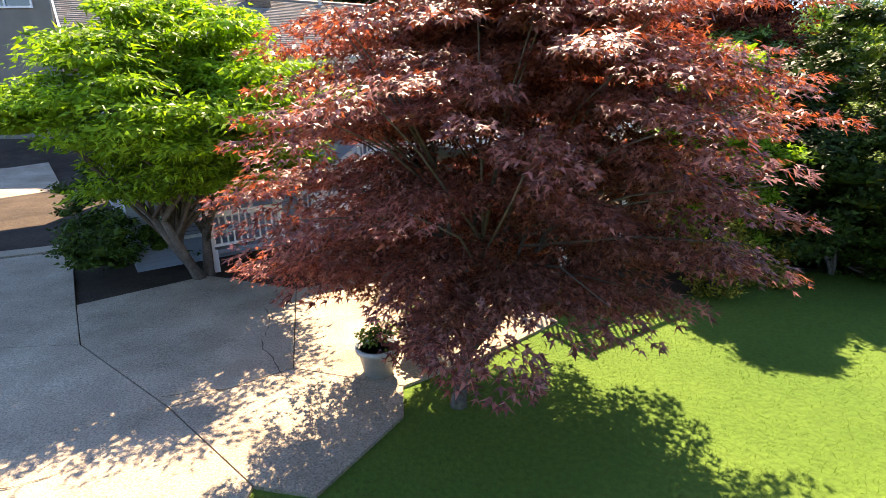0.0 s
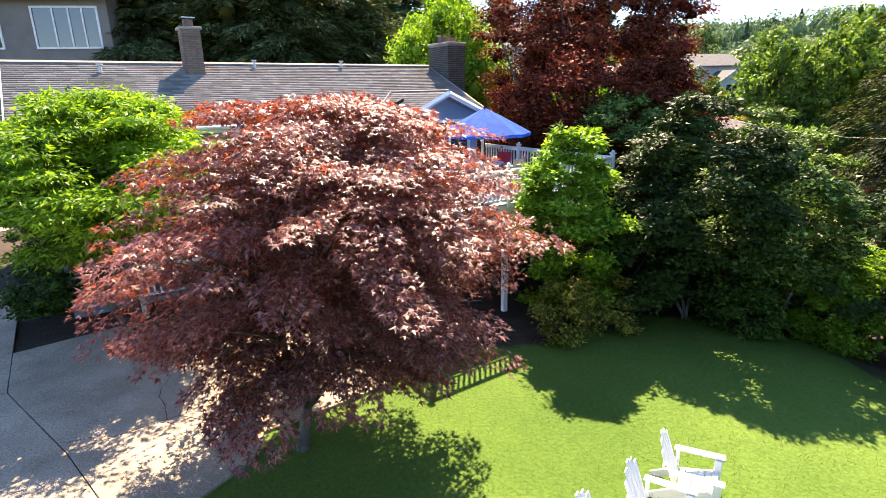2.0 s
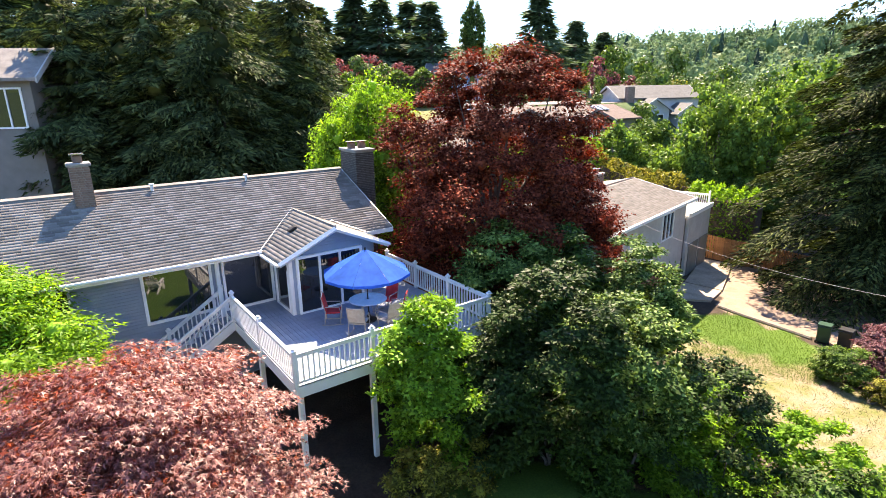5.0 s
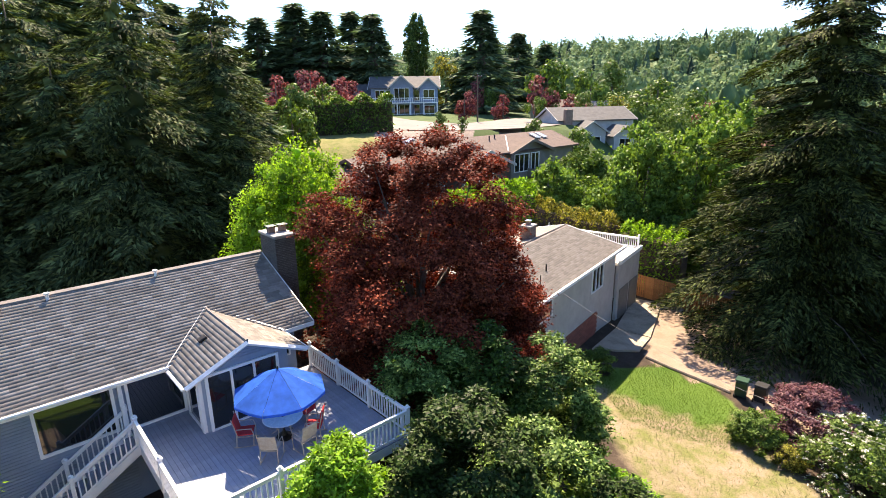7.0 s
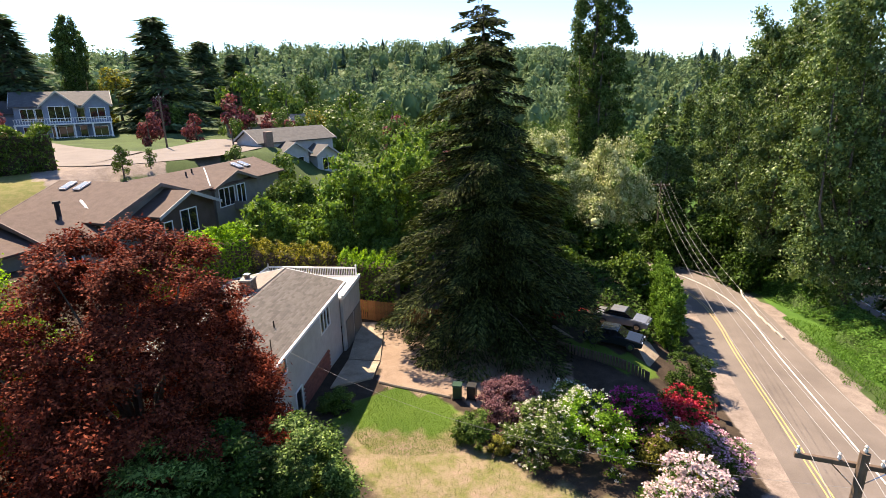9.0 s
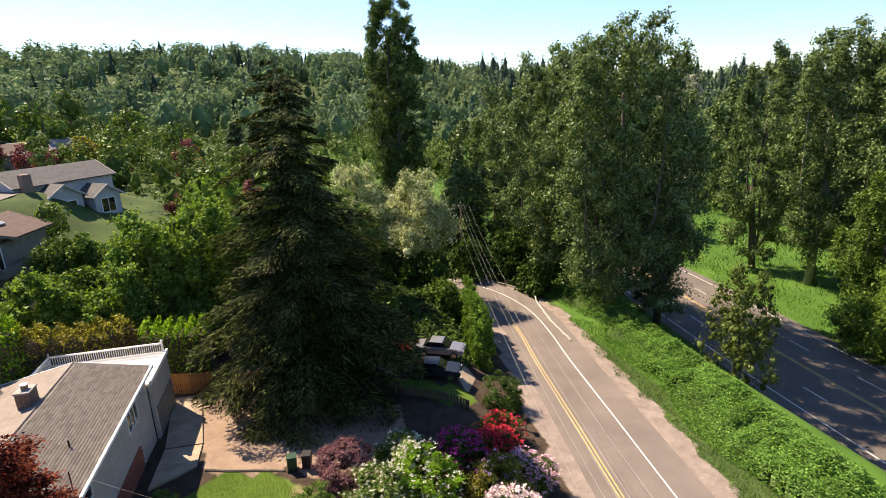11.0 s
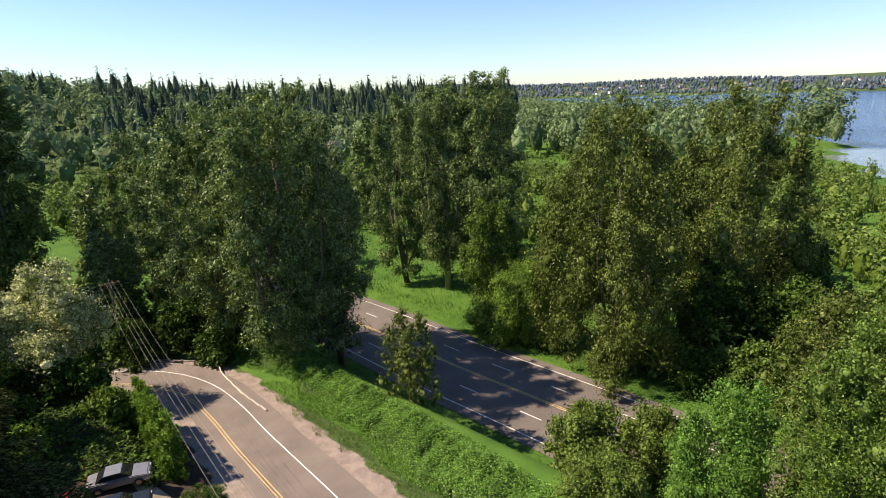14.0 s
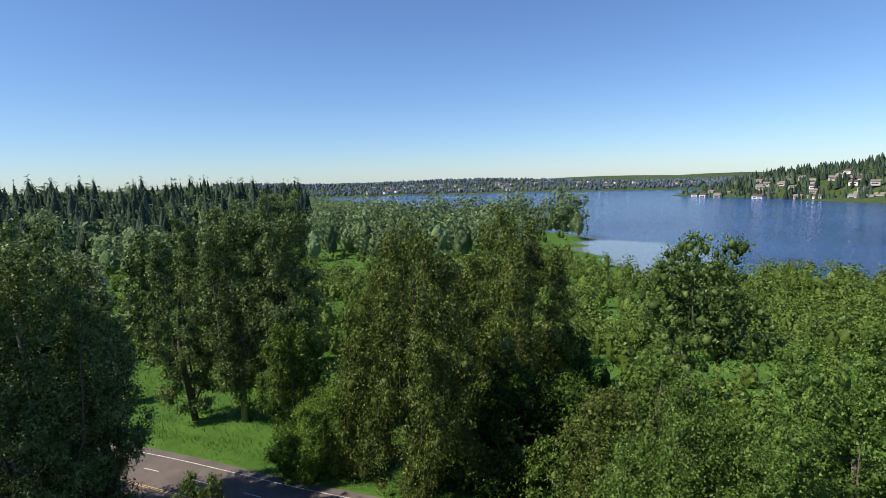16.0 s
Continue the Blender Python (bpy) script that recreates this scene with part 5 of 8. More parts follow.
def patio_chair(m, cushion, label):
    t = thing("patio_chair", m, label, "chair", "chairs round the patio table")
    part("seat", box((0, 0, 0.42), (0.5, 0.5, 0.05), bevel=0.02), M["red_cloth" if cushion else "tan_weave"], t)
    part("backrest", box((0, 0.25, 0.70), (0.5, 0.05, 0.52), (-12, 0, 0), 0.02), M["red_cloth" if cushion else "tan_weave"], t)
    for x in (-0.26, 0.26):
        part("frame", tube([(x, -0.24, 0.02), (x, -0.27, 0.42), (x, -0.22, 0.62), (x, 0.22, 0.64)], [0.016] * 4, 6), M["tan_weave"], t)
        part("frame", tube([(x, 0.2, 0.38), (x, 0.34, 1.0)], [0.016] * 2, 6), M["tan_weave"], t)
        part("rocker", tube([(x, -0.34, 0.03), (x, 0.0, 0.012), (x, 0.34, 0.03)], [0.014] * 3, 6), M["tan_weave"], t)
        part("leg", tube([(x, 0.22, 0.42), (x, 0.26, 0.02)], [0.016] * 2, 6), M["tan_weave"], t)
    return t


for dx, dy, turn, red in ((-1.0, 0.55, 60, True), (0.75, -0.6, -130, True), (-0.75, -0.75, 135, False), (0.2, -1.0, -170, False), (0.95, 0.35, -70, True)):
    patio_chair(HOUSE @ pose(2.3 + dx, -3.2 + dy, FLOOR, 0, 0, turn), red, "metal patio chair with red cushion" if red else "metal patio chair with tan woven seat")

# ---- neighbouring low house with garage ----
GAR = pose(14.84, 24.4, -2.45, 0, 0, 46.4)      # local x along the near eave, y away
gar = thing("garage_house", GAR, "cream two-level house with low tan shingle roof and red brick base", "house")
EZ, RZ, GL = 5.75, 6.7, 13.5
part("wall", box((6.9, 0.55, 2.65), (12.8, 0.2, 6.0)), M["cream"], gar)
part("wall", box((6.9, 8.15, 2.65), (12.8, 0.2, 6.0)), M["cream"], gar)
for x in (0.5, GL - 0.3):
    bm = bmesh.new()
    add_prism(bm, [(0.65, -0.4), (8.05, -0.4), (8.05, 5.6), (4.37, 6.5), (0.65, 5.6)], x - 0.1, x + 0.1, lambda p, q, t: (t, p, q))
    part("wall", bm, M["cream"], gar)
groof = new("roof")
groof.parent = gar
part("sheathing", gable_slab(bmesh.new(), 0, GL, 0, EZ, 4.37, RZ), M["shingle_tan"], groof)
part("sheathing", gable_slab(bmesh.new(), 0, GL, 8.74, EZ, 4.37, RZ), M["shingle_tan"], groof)
pv, pf = [], []
g = np.random.default_rng(12)
gs = math.hypot(4.37, RZ - EZ)
for c in range(int(gs / 0.16)):
    x = -g.random() * 0.4
    while x < GL:
        w = 0.3 + 0.3 * g.random()
        a, b = max(x, 0), min(x + w - 0.01, GL)
        f0, f1 = c * 0.16 / gs, min(1, (c * 0.16 + 0.19) / gs)
        h = 0.006 + 0.005 * g.random()
        i = len(pv)
        pv += [(a, 4.37 * f0, EZ + 0.95 * f0 + h), (b, 4.37 * f0, EZ + 0.95 * f0 + h), (b, 4.37 * f1, EZ + 0.95 * f1 + 0.004), (a, 4.37 * f1, EZ + 0.95 * f1 + 0.004), (a, 4.37 * f0, EZ + 0.95 * f0), (b, 4.37 * f0, EZ + 0.95 * f0)]
        pf += [(i, i + 1, i + 2, i + 3), (i, i + 4, i + 5, i + 1)]
        x += w


def tabs_mat(name, a, b, c):
    m, nd, ln, bs = nodes_of(name)
    geo = nd.new("ShaderNodeNewGeometry")
    r = ramp(nd, [(0.0, a), (0.5, b), (1.0, c)])
    ln.new(geo.outputs["Random Per Island"], r.inputs[0])
    nn = noise_node(nd, ln, 60, 3)
    gr = ramp(nd, [(0.3, (0.75, 0.75, 0.75)), (0.7, (1.15, 1.15, 1.15))])
    ln.new(nn.outputs[0], gr.inputs[0])
    ln.new(mix_rgb(nd, ln, 1.0, r.outputs[0], gr.outputs[0], "MULTIPLY"), bs.inputs["Base Color"])
    bs.inputs["Roughness"].default_value = 0.9
    return m


M["tabs_tan"] = tabs_mat("tan_tabs", (0.142, 0.124, 0.104), (0.178, 0.156, 0.131), (0.218, 0.193, 0.164))
mesh_part("shingles", array_mesh("shingles", pv, pf, M["tabs_tan"], 4), groof)["kind"] = "stuff"
part("gutter", box((GL / 2, -0.08, EZ - 0.06), (GL + 0.1, 0.16, 0.2), bevel=0.03), M["white"], groof, "white eave gutter")
for x in (-0.03, GL + 0.03):
    bm = bmesh.new()
    add_prism(bm, [(0, EZ + 0.02), (4.37, RZ + 0.02), (8.74, EZ + 0.02), (8.74, EZ - 0.16), (4.37, RZ - 0.16), (0, EZ - 0.16)], x - 0.03, x + 0.03, lambda p, q, t: (t, p, q))
    part("bargeboard", bm, M["white"], groof)
part("ridge_cap", tube([(0, 4.37, RZ + 0.02), (GL, 4.37, RZ + 0.02)], [0.06, 0.06], 5), M["shingle_tan"], groof)
part("roof_vent", tube([(4.6, 1.6, 6.0), (4.6, 1.6, 6.5)], [0.05, 0.05], 8), M["darkmetal"], groof)
part("mast", tube([(1.0, 0.2, 5.7), (1.0, 0.2, 7.1)], [0.03, 0.03], 6), M["darkmetal"], groof, "electric service mast")
window(gar, 1.6, 3.0, 4.2, 5.2, 0.45, 0.08)
window(gar, 9.0, 10.8, 3.6, 5.2, 0.45, 0.08, (9.6, 10.2))
window(gar, 3.9, 4.8, 0.2, 2.2, 0.45, 0.08)
# brick base
bl = link_bm("brick", box((0, 0, 0), (0.39, 0.06, 0.13)), M["redbrick"])
for r_ in range(13):
    for k in range(12):
        b = new("brick", bl)
        b.parent = gar
        b.matrix_basis = pose(5.4 + (k + (0.5 if r_ % 2 else 0)) * 0.405, 0.42, 0.15 + r_ * 0.145)
# flat garage with railed roof
part("wall", box((15.9, 0.35, 2.0), (4.8, 0.2, 4.9)), M["cream"], gar)
part("wall", box((18.2, 4.2, 2.0), (0.2, 7.5, 4.9)), M["cream"], gar)
part("wall", box((15.9, 8.0, 2.0), (4.8, 0.2, 4.9)), M["cream"], gar)
part("flat_roof", box((15.9, 4.2, 4.35), (4.9, 7.9, 0.16)), M["roofedge"], gar)
part("parapet", box((15.9, 0.2, 4.5), (5.0, 0.16, 0.3)), M["white"], gar)
for k in range(2):
    part("garage_door", box((14.9 + k * 2.2, 0.22, 1.15), (1.9, 0.06, 2.4), bevel=0.01), M["taupe"], gar, "shut grey garage door")
gar_rail = thing("railing", GAR, "white railing round a flat garage roof", "railing")
rail_run(gar_rail, (18.2, 0.4), (18.2, 7.9), 4.43, h=0.85)
rail_run(gar_rail, (18.2, 7.9), (13.7, 7.9), 4.43, h=0.85)
chimney("chimney", GAR @ pose(9.0, 5.1, 0), 0.9, 0.7, 6.3, 7.4, "brick", "squat brown brick chimney on the tan roof", 1)

# concrete apron
def ground_slab(bm, poly, lift=0.03, th=0.12):
    top = [bm.verts.new((x, y, gz(x, y) + lift)) for x, y in poly]
    bot = [bm.verts.new((v.co.x, v.co.y, v.co.z - th)) for v in top]
    bm.faces.new(top)
    n = len(poly)
    for i in range(n):
        bm.faces.new((top[i], bot[i], bot[(i + 1) % n], top[(i + 1) % n]))
    bmesh.ops.recalc_face_normals(bm, faces=bm.faces[:])
    return bm


apron = thing("pavement", Matrix(), "pale concrete apron beside the garage", "pavement", kind="structure")
part("slab", ground_slab(bmesh.new(), [(23.3, 29.3), (24.9, 31.0), (23.2, 32.6), (20.3, 29.6)], 0.12, 0.3), M["concrete"], apron)
part("slab", ground_slab(bmesh.new(), [(25.0, 31.1), (29.0, 37.0), (27.4, 38.4), (23.3, 32.7)], 0.12, 0.3), M["concrete"], apron)
edging = thing("edging", Matrix(), "dark timber edging between grass and drive", "edging")
for a, b in zip([(23.4, 28.6), (24.2, 27.2), (25.2, 25.6)], [(24.2, 27.2), (25.2, 25.6), (26.0, 24.2)]):
    part("timber", tube([(*a, gz(*a) + 0.06), (*b, gz(*b) + 0.06)], [0.09, 0.09], 5), M["oldwood"], edging)

# ---- patio slabs in front of the house ----
patio = thing("pavement", Matrix(), "cracked exposed-aggregate concrete patio slabs", "pavement", kind="structure")
A_, B_, C_, D_, E_, F_ = (-2.24, 5.05), (-3.9, 6.52), (-6.35, 8.4), (-8.0, 8.3), (-2.47, 7.63), (-0.68, 7.14)
def shrunk(poly, d=0.013):
    c = Vector((sum(q[0] for q in poly) / len(poly), sum(q[1] for q in poly) / len(poly)))
    return [tuple(Vector(q) + (c - Vector(q)).normalized() * d) for q in poly]


for poly in ([A_, B_, C_, D_, (-10.5, 5.4), (-7, 0.0), (-2.2, 1.0)], [A_, B_, E_, F_, (-0.62, 6.4), (-1.5, 4.9)],
             [B_, C_, (-7.6, 10.2), (-5.6, 11.9), (-3.3, 11.0), E_], [E_, (-3.3, 11.0), (-1.2, 12.0), (1.2, 11.4), (2.1, 9.4), (0.9, 8.3), F_],
             [C_, (-7.6, 10.2), (-9.9, 13.6), (-13, 12.0), (-11.2, 8.8), D_]):
    poly = shrunk(poly)
    part("slab", ground_slab(bmesh.new(), poly, 0.05, 0.2), M["concrete"], patio)
for pts in ([(-4.2, 6.75), (-3.75, 6.9), (-3.34, 6.99), (-3.02, 7.11), (-2.8, 7.3), (-2.6, 7.42), (-2.4, 7.33), (-2.18, 7.28), (-1.9, 7.42)], [(-2.6, 7.42), (-2.8, 7.8), (-3.23, 8.44), (-3.3, 9.1), (-3.6, 9.9)], [(-5.9, 4.2), (-5.2, 4.9), (-4.7, 5.1), (-4.0, 5.9)]):
    bm = bmesh.new()
    L = smooth_line(pts, 0.12)
    wob = [(x + rng.normal(0, 0.018), y + rng.normal(0, 0.018)) for x, y in L]
    prev = None
    for (x, y) in wob:
        w = 0.003 + 0.009 * rng.random()
        cur = [bm.verts.new((x - w * 0.5, y - w, gz(x, y) + 0.056)), bm.verts.new((x + w * 0.5, y + w, gz(x, y) + 0.056))]
        if prev:
            bm.faces.new((prev[0], cur[0], cur[1], prev[1]))
        prev = cur
    part("crack", bm, M["soil"], patio)
drive_l = thing("pavement", Matrix(), "smooth concrete drive running past the planted bed", "pavement", kind="structure")
part("slab", ground_slab(bmesh.new(), [(-10.0, 13.7), (-13.1, 12.1), (-19, 19.5), (-16.2, 22.4)], 0.05, 0.2), M["concrete"], drive_l)
part("slab", ground_slab(bmesh.new(), [(-16.25, 22.5), (-19.05, 19.6), (-28, 29), (-24, 32)], 0.05, 0.2), M["concrete"], drive_l)

# ---- cedar fence ----
fence = thing("fence", Matrix(), "warm orange-brown cedar board fence along the drive", "fence")
FL = smooth_line([(26.5, 41.5), (28.4, 38.6), (30.6, 35.2), (32.4, 31.2)], 0.16)
bl = link_bm("board", box((0, 0, 0.92), (0.14, 0.022, 1.84)), M["cedar"])
for i in range(0, len(FL) - 1):
    p, q = FL[i], FL[i + 1]
    b = new("board", bl)
    b.parent = fence
    b.matrix_basis = pose(p[0], p[1], gz(*p) - 0.02, 0, 0, math.degrees(math.atan2(q[1] - p[1], q[0] - p[0])))
for z in (0.4, 1.5):
    part("rail", tube([(p[0] + 0.04, p[1] + 0.04, gz(*p) + z) for p in FL[::6]], [0.035] * len(FL[::6]), 4), M["cedar"], fence)

# ---- wheeled bins ----
def bin_(m, mat, label):
    t = thing("wheelie_bin", m, label, "bin", "bins on the drive")
    bm = bmesh.new()
    add_prism(bm, [(-0.25, 0.08), (0.25, 0.08), (0.30, 0.95), (-0.30, 0.95)], -0.28, 0.28, lambda p, q, t_: (t_, p, q))
    part("body", bm, M[mat], t)
    part("lid", box((0, 0.0, 0.99), (0.62, 0.68, 0.07), (4, 0, 0), 0.02), M[mat], t)
    part("handle", tube([(-0.25, 0.36, 0.94), (0.25, 0.36, 0.94)], [0.02, 0.02], 6), M[mat], t)
    for x in (-0.28, 0.28):
        part("wheel", tube([(x - 0.03, 0.26, 0.1), (x + 0.03, 0.26, 0.1)], [0.1, 0.1], 12), M["rubber"], t)
    return t


bin_(pose(26.4, 23.9, gz(26.4, 23.9), 0, 0, 135), "bin_green", "dark green plastic wheeled bin on the drive")
bin_(pose(27.1, 23.3, gz(27.1, 23.3), 0, 0, 128), "bin_black", "black plastic wheeled bin on the drive")

# ---- lawn chairs ----
def adirondack(m):
    t = thing("lawn_chair", m, "white painted slatted wooden lawn chair on the grass", "chair", "white lawn chairs")
    for k in range(5):
        x = (k - 2) * 0.115
        h = 0.82 - 0.055 * abs(k - 2) ** 1.5
        bm = box((0, 0, h / 2), (0.105, 0.022, h), bevel=0.006)
        o = part("back_slat", bm, M["white"], t)
        o.matrix_basis = pose(x * 0.9, 0.22, 0.24, -20, x * 22, 0)
    for k in range(6):
        part("seat_slat", box((0, -0.30 + k * 0.09, 0.385 - k * 0.024), (0.54, 0.08, 0.022), (-14, 0, 0), 0.005), M["white"], t)
    for x in (-0.33, 0.33):
        part("arm", box((x, -0.06, 0.585), (0.14, 0.72, 0.026), (-2, 0, 0), 0.01), M["white"], t)
        part("front_leg", box((x * 0.88, -0.33, 0.285), (0.09, 0.11, 0.57), bevel=0.006), M["white"], t)
        bm = bmesh.new()
        add_prism(bm, [(-0.36, 0.30), (-0.36, 0.38), (0.25, 0.26), (0.62, 0.06), (0.62, 0.0), (0.5, 0.0)], x * 0.8 - 0.014, x * 0.8 + 0.014, lambda p, q, t_: (t_, p, q))
        part("back_leg", bm, M["white"], t)
        part("arm_bracket", box((x * 0.88, 0.24, 0.44), (0.03, 0.06, 0.3)), M["white"], t)
    part("brace", box((0, 0.40, 0.60), (0.62, 0.03, 0.07), bevel=0.005), M["white"], t)
    return t


for x, y, a in ((6.38, 5.38, 62), (5.62, 4.7, 58), (4.74, 4.05, 55)):
    adirondack(pose(x, y, gz(x, y) + 0.01, 0, 0, a))

# potted plants on the patio
def pot(m, mat, label, r=0.32, h=0.5):
    t = thing("plant_pot", m, label, "plant pot")
    part("pot", lathe([(r * 0.68, 0), (r * 0.95, h * 0.85), (r * 1.08, h * 0.86), (r * 1.08, h), (r * 0.93, h), (r * 0.9, h * 0.88)], 24), M[mat], t, smooth=True)
    part("soil", lathe([(0.02, h * 0.86), (r * 0.9, h * 0.88)], 16), M["soil"], t)
    g = np.random.default_rng(5)
    P, D = clump_leaves(np.array([[0, 0, h + 0.12], [0.1, 0.05, h + 0.2], [-0.1, 0, h + 0.15]]), np.array([0.28, 0.25, 0.25]), 130, 0.7, 0.3, 0.5, g)
    mesh_part("foliage", leaf_mesh("foliage", P, D, 0.08, OVAL, M["l_mid"], 0.6, g), t)
    return t


pot(pose(-1.1, 7.55, 0.05), "terracotta", "grey-green glazed pot with a leafy plant")
pot(pose(-0.45, 8.25, 0.05), "terracotta", "pale stone planter with a leafy plant", 0.28, 0.6)

# ---- trees and shrubs of the garden ----
def layered_maple(at, label, seed):
    """A vase of bare stems carrying tiers of nearly level sprays of pointed leaves."""
    g = np.random.default_rng(seed)
    t = thing("japanese_maple", pose(*at), label, "tree")
    part("trunk", tube([(0, 0, -0.2), (0.02, 0, 0.15), (0.10, 0.03, 0.55), (0.14, 0.05, 0.85)], [0.15, 0.11, 0.095, 0.085], 10), M["bark"], t, smooth=True)
    fork = Vector((0.14, 0.05, 0.78))
    top = Vector((0.85, 0.3, 0))
    P, D, N = [], [], []
    tiers = 13
    ends = []
    for k in range(tiers):
        f = k / (tiers - 1)
        z = 1.95 + 3.7 * f
        reach = float(np.interp(f, [0, 0.15, 0.45, 0.7, 0.9, 1], [2.5, 3.0, 3.35, 3.25, 2.75, 2.1]))
        nb = int(np.interp(f, [0, 0.4, 1], [11, 14, 13]))
        a0 = g.random() * 6.28
        for b in range(nb):
            a = a0 + b * 6.283 / nb + g.normal(0, 0.16)
            L = reach * (0.70 + 0.30 * g.random())
            if 0.1 < f < 0.62 and math.cos(a + 1.75) > 0.72 and g.random() < 0.75:
                continue
            zt = z + g.normal(0, 0.17)
            lean = top * min(1, 0.35 + f)
            dirv = np.array([math.cos(a), math.sin(a)])
            tip = Vector((dirv[0] * L, dirv[1] * L, zt)) + lean
            ends.append((tip, f))
            for u in np.arange(0.34 if f < 0.75 else 0.1, 1.02, 0.13 if f < 0.8 else 0.17):
                side = g.normal(0, 0.20 * L * (1.25 - u) + 0.05)
                c = np.array([dirv[0] * L * u - dirv[1] * side + lean.x, dirv[1] * L * u + dirv[0] * side + lean.y, zt + 0.34 * L * (0.62 - u) * (0.6 if f < 0.6 else 0.95) * abs(u - 0.3) + g.normal(0, 0.07)])
                R = (0.30 + 0.20 * g.random()) * (1.15 - 0.3 * u)
                n = int(150 * (R / 0.4) ** 2)
                q, w = np.sqrt(g.random(n)), g.random(n) * 6.283
                ox, oy = R * 1.35 * q * np.cos(w), R * 0.85 * q * np.sin(w)
                out = dirv * 0.5
                P.append(np.column_stack([c[0] + dirv[0] * ox - dirv[1] * oy, c[1] + dirv[1] * ox + dirv[0] * oy, c[2] - 0.30 * (q * R) ** 1.5 + g.normal(0, 0.035, n) - 0.10 * ox]))
                D.append(np.column_stack([dirv[0] * (0.6 + np.cos(w)) - dirv[1] * np.sin(w), dirv[1] * (0.6 + np.cos(w)) + dirv[0] * np.sin(w), np.full(n, -0.42)]) + g.normal(0, 0.28, (n, 3)))
                N.append(np.tile(np.array([out[0] * 0.5, out[1] * 0.5, 1.0]), (n, 1)))
    P, D, N = np.concatenate(P), np.concatenate(D), np.concatenate(N)
    keep = P[:, 2] > 1.05
    P, D, N = P[keep], D[keep], N[keep]
    mesh_part("crown", leaf_mesh("crown", P, D, 0.092 * (0.7 + 0.6 * g.random(len(P))), PALM4, M["l_maple"], 0.38, g, N), t)
    stems = []
    for i in range(7):
        a = i * 0.9 + g.normal(0, 0.2)
        e = Vector((0.75 * math.cos(a), 0.75 * math.sin(a), 2.6 + 0.9 * g.random())) + top * 0.6
        m1 = fork.lerp(e, 0.45) + Vector((0.12 * math.cos(a), 0.12 * math.sin(a), -0.12))
        part("stem", tube([fork, m1, e], [0.06, 0.045, 0.03], 7), M["bark"], t, smooth=True)
        stems.append((fork, m1, e))
    for tip, f in ends[::2]:
        m = min(stems, key=lambda q: (q[2].xy - tip.xy).length)
        s0 = m[1].lerp(m[2], min(1.0, 0.2 + f))
        mid = s0.lerp(tip, 0.5) + Vector((g.normal(0, 0.08), g.normal(0, 0.08), 0.14))
        part("limb", tube([s0, mid, tip], [0.02, 0.012, 0.004], 5), M["bark"], t, smooth=True)
    return t


layered_maple((0.12, 6.7, 0), "Japanese maple with layered red-bronze leaves beside the patio", 11)
broadleaf("ornamental_tree", (-5.6, 11.9, 0.15), "spreading ornamental tree with bright green pointed leaves", "tree",
          ([2.2, 2.7, 3.5, 4.4, 5.2, 5.9], [1.7, 2.6, 3.0, 2.9, 2.2, 1.1]), "l_bright", 84000, 0.17, 230, 0.75, 0.42, 0.35, SLIM, 0.12, 46, 1.6,
          seed=5, inner=0.08, tilt=0.5, lump=0.2, stems=3, outward=0.25)
broadleaf("purple_plum_tree", (9.1, 22.6, -0.6), "large purple-leaved plum tree behind the deck", "tree",
          ([1.2, 2.8, 5.0, 7.4, 9.6, 11.3, 12.4], [2.6, 4.2, 4.9, 4.5, 3.8, 2.6, 1.1]), "l_plum", 175000, 0.135, 560, 0.78, 0.95, 0.25, CHIP, 0.32, 30, 3.0,
          seed=21, inner=0.4, lump=0.3, tilt=0.6, core=0.26, outward=1.2)
broadleaf("purple_plum_tree", (13.0, 23.8, gz(13.0, 23.8)), "smaller purple-leaved plum beside the large one", "tree",
          ([1.5, 3.0, 5.0, 7.0, 8.4], [1.0, 1.7, 2.0, 1.6, 0.5]), "l_plum", 34000, 0.15, 110, 0.7, 0.8, 0.25, CHIP, 0.14, 10, 2.5, seed=22, core=0.26, outward=1.2)
leafy("bright_tree", (3.2, 29.5, 0.7), "bright fresh-green tree behind the house", "tree", 10.9, 3.5, "l_bright", 66000, 0.13, 9, 0.15, 31, dome=0.4, thick=0.4)
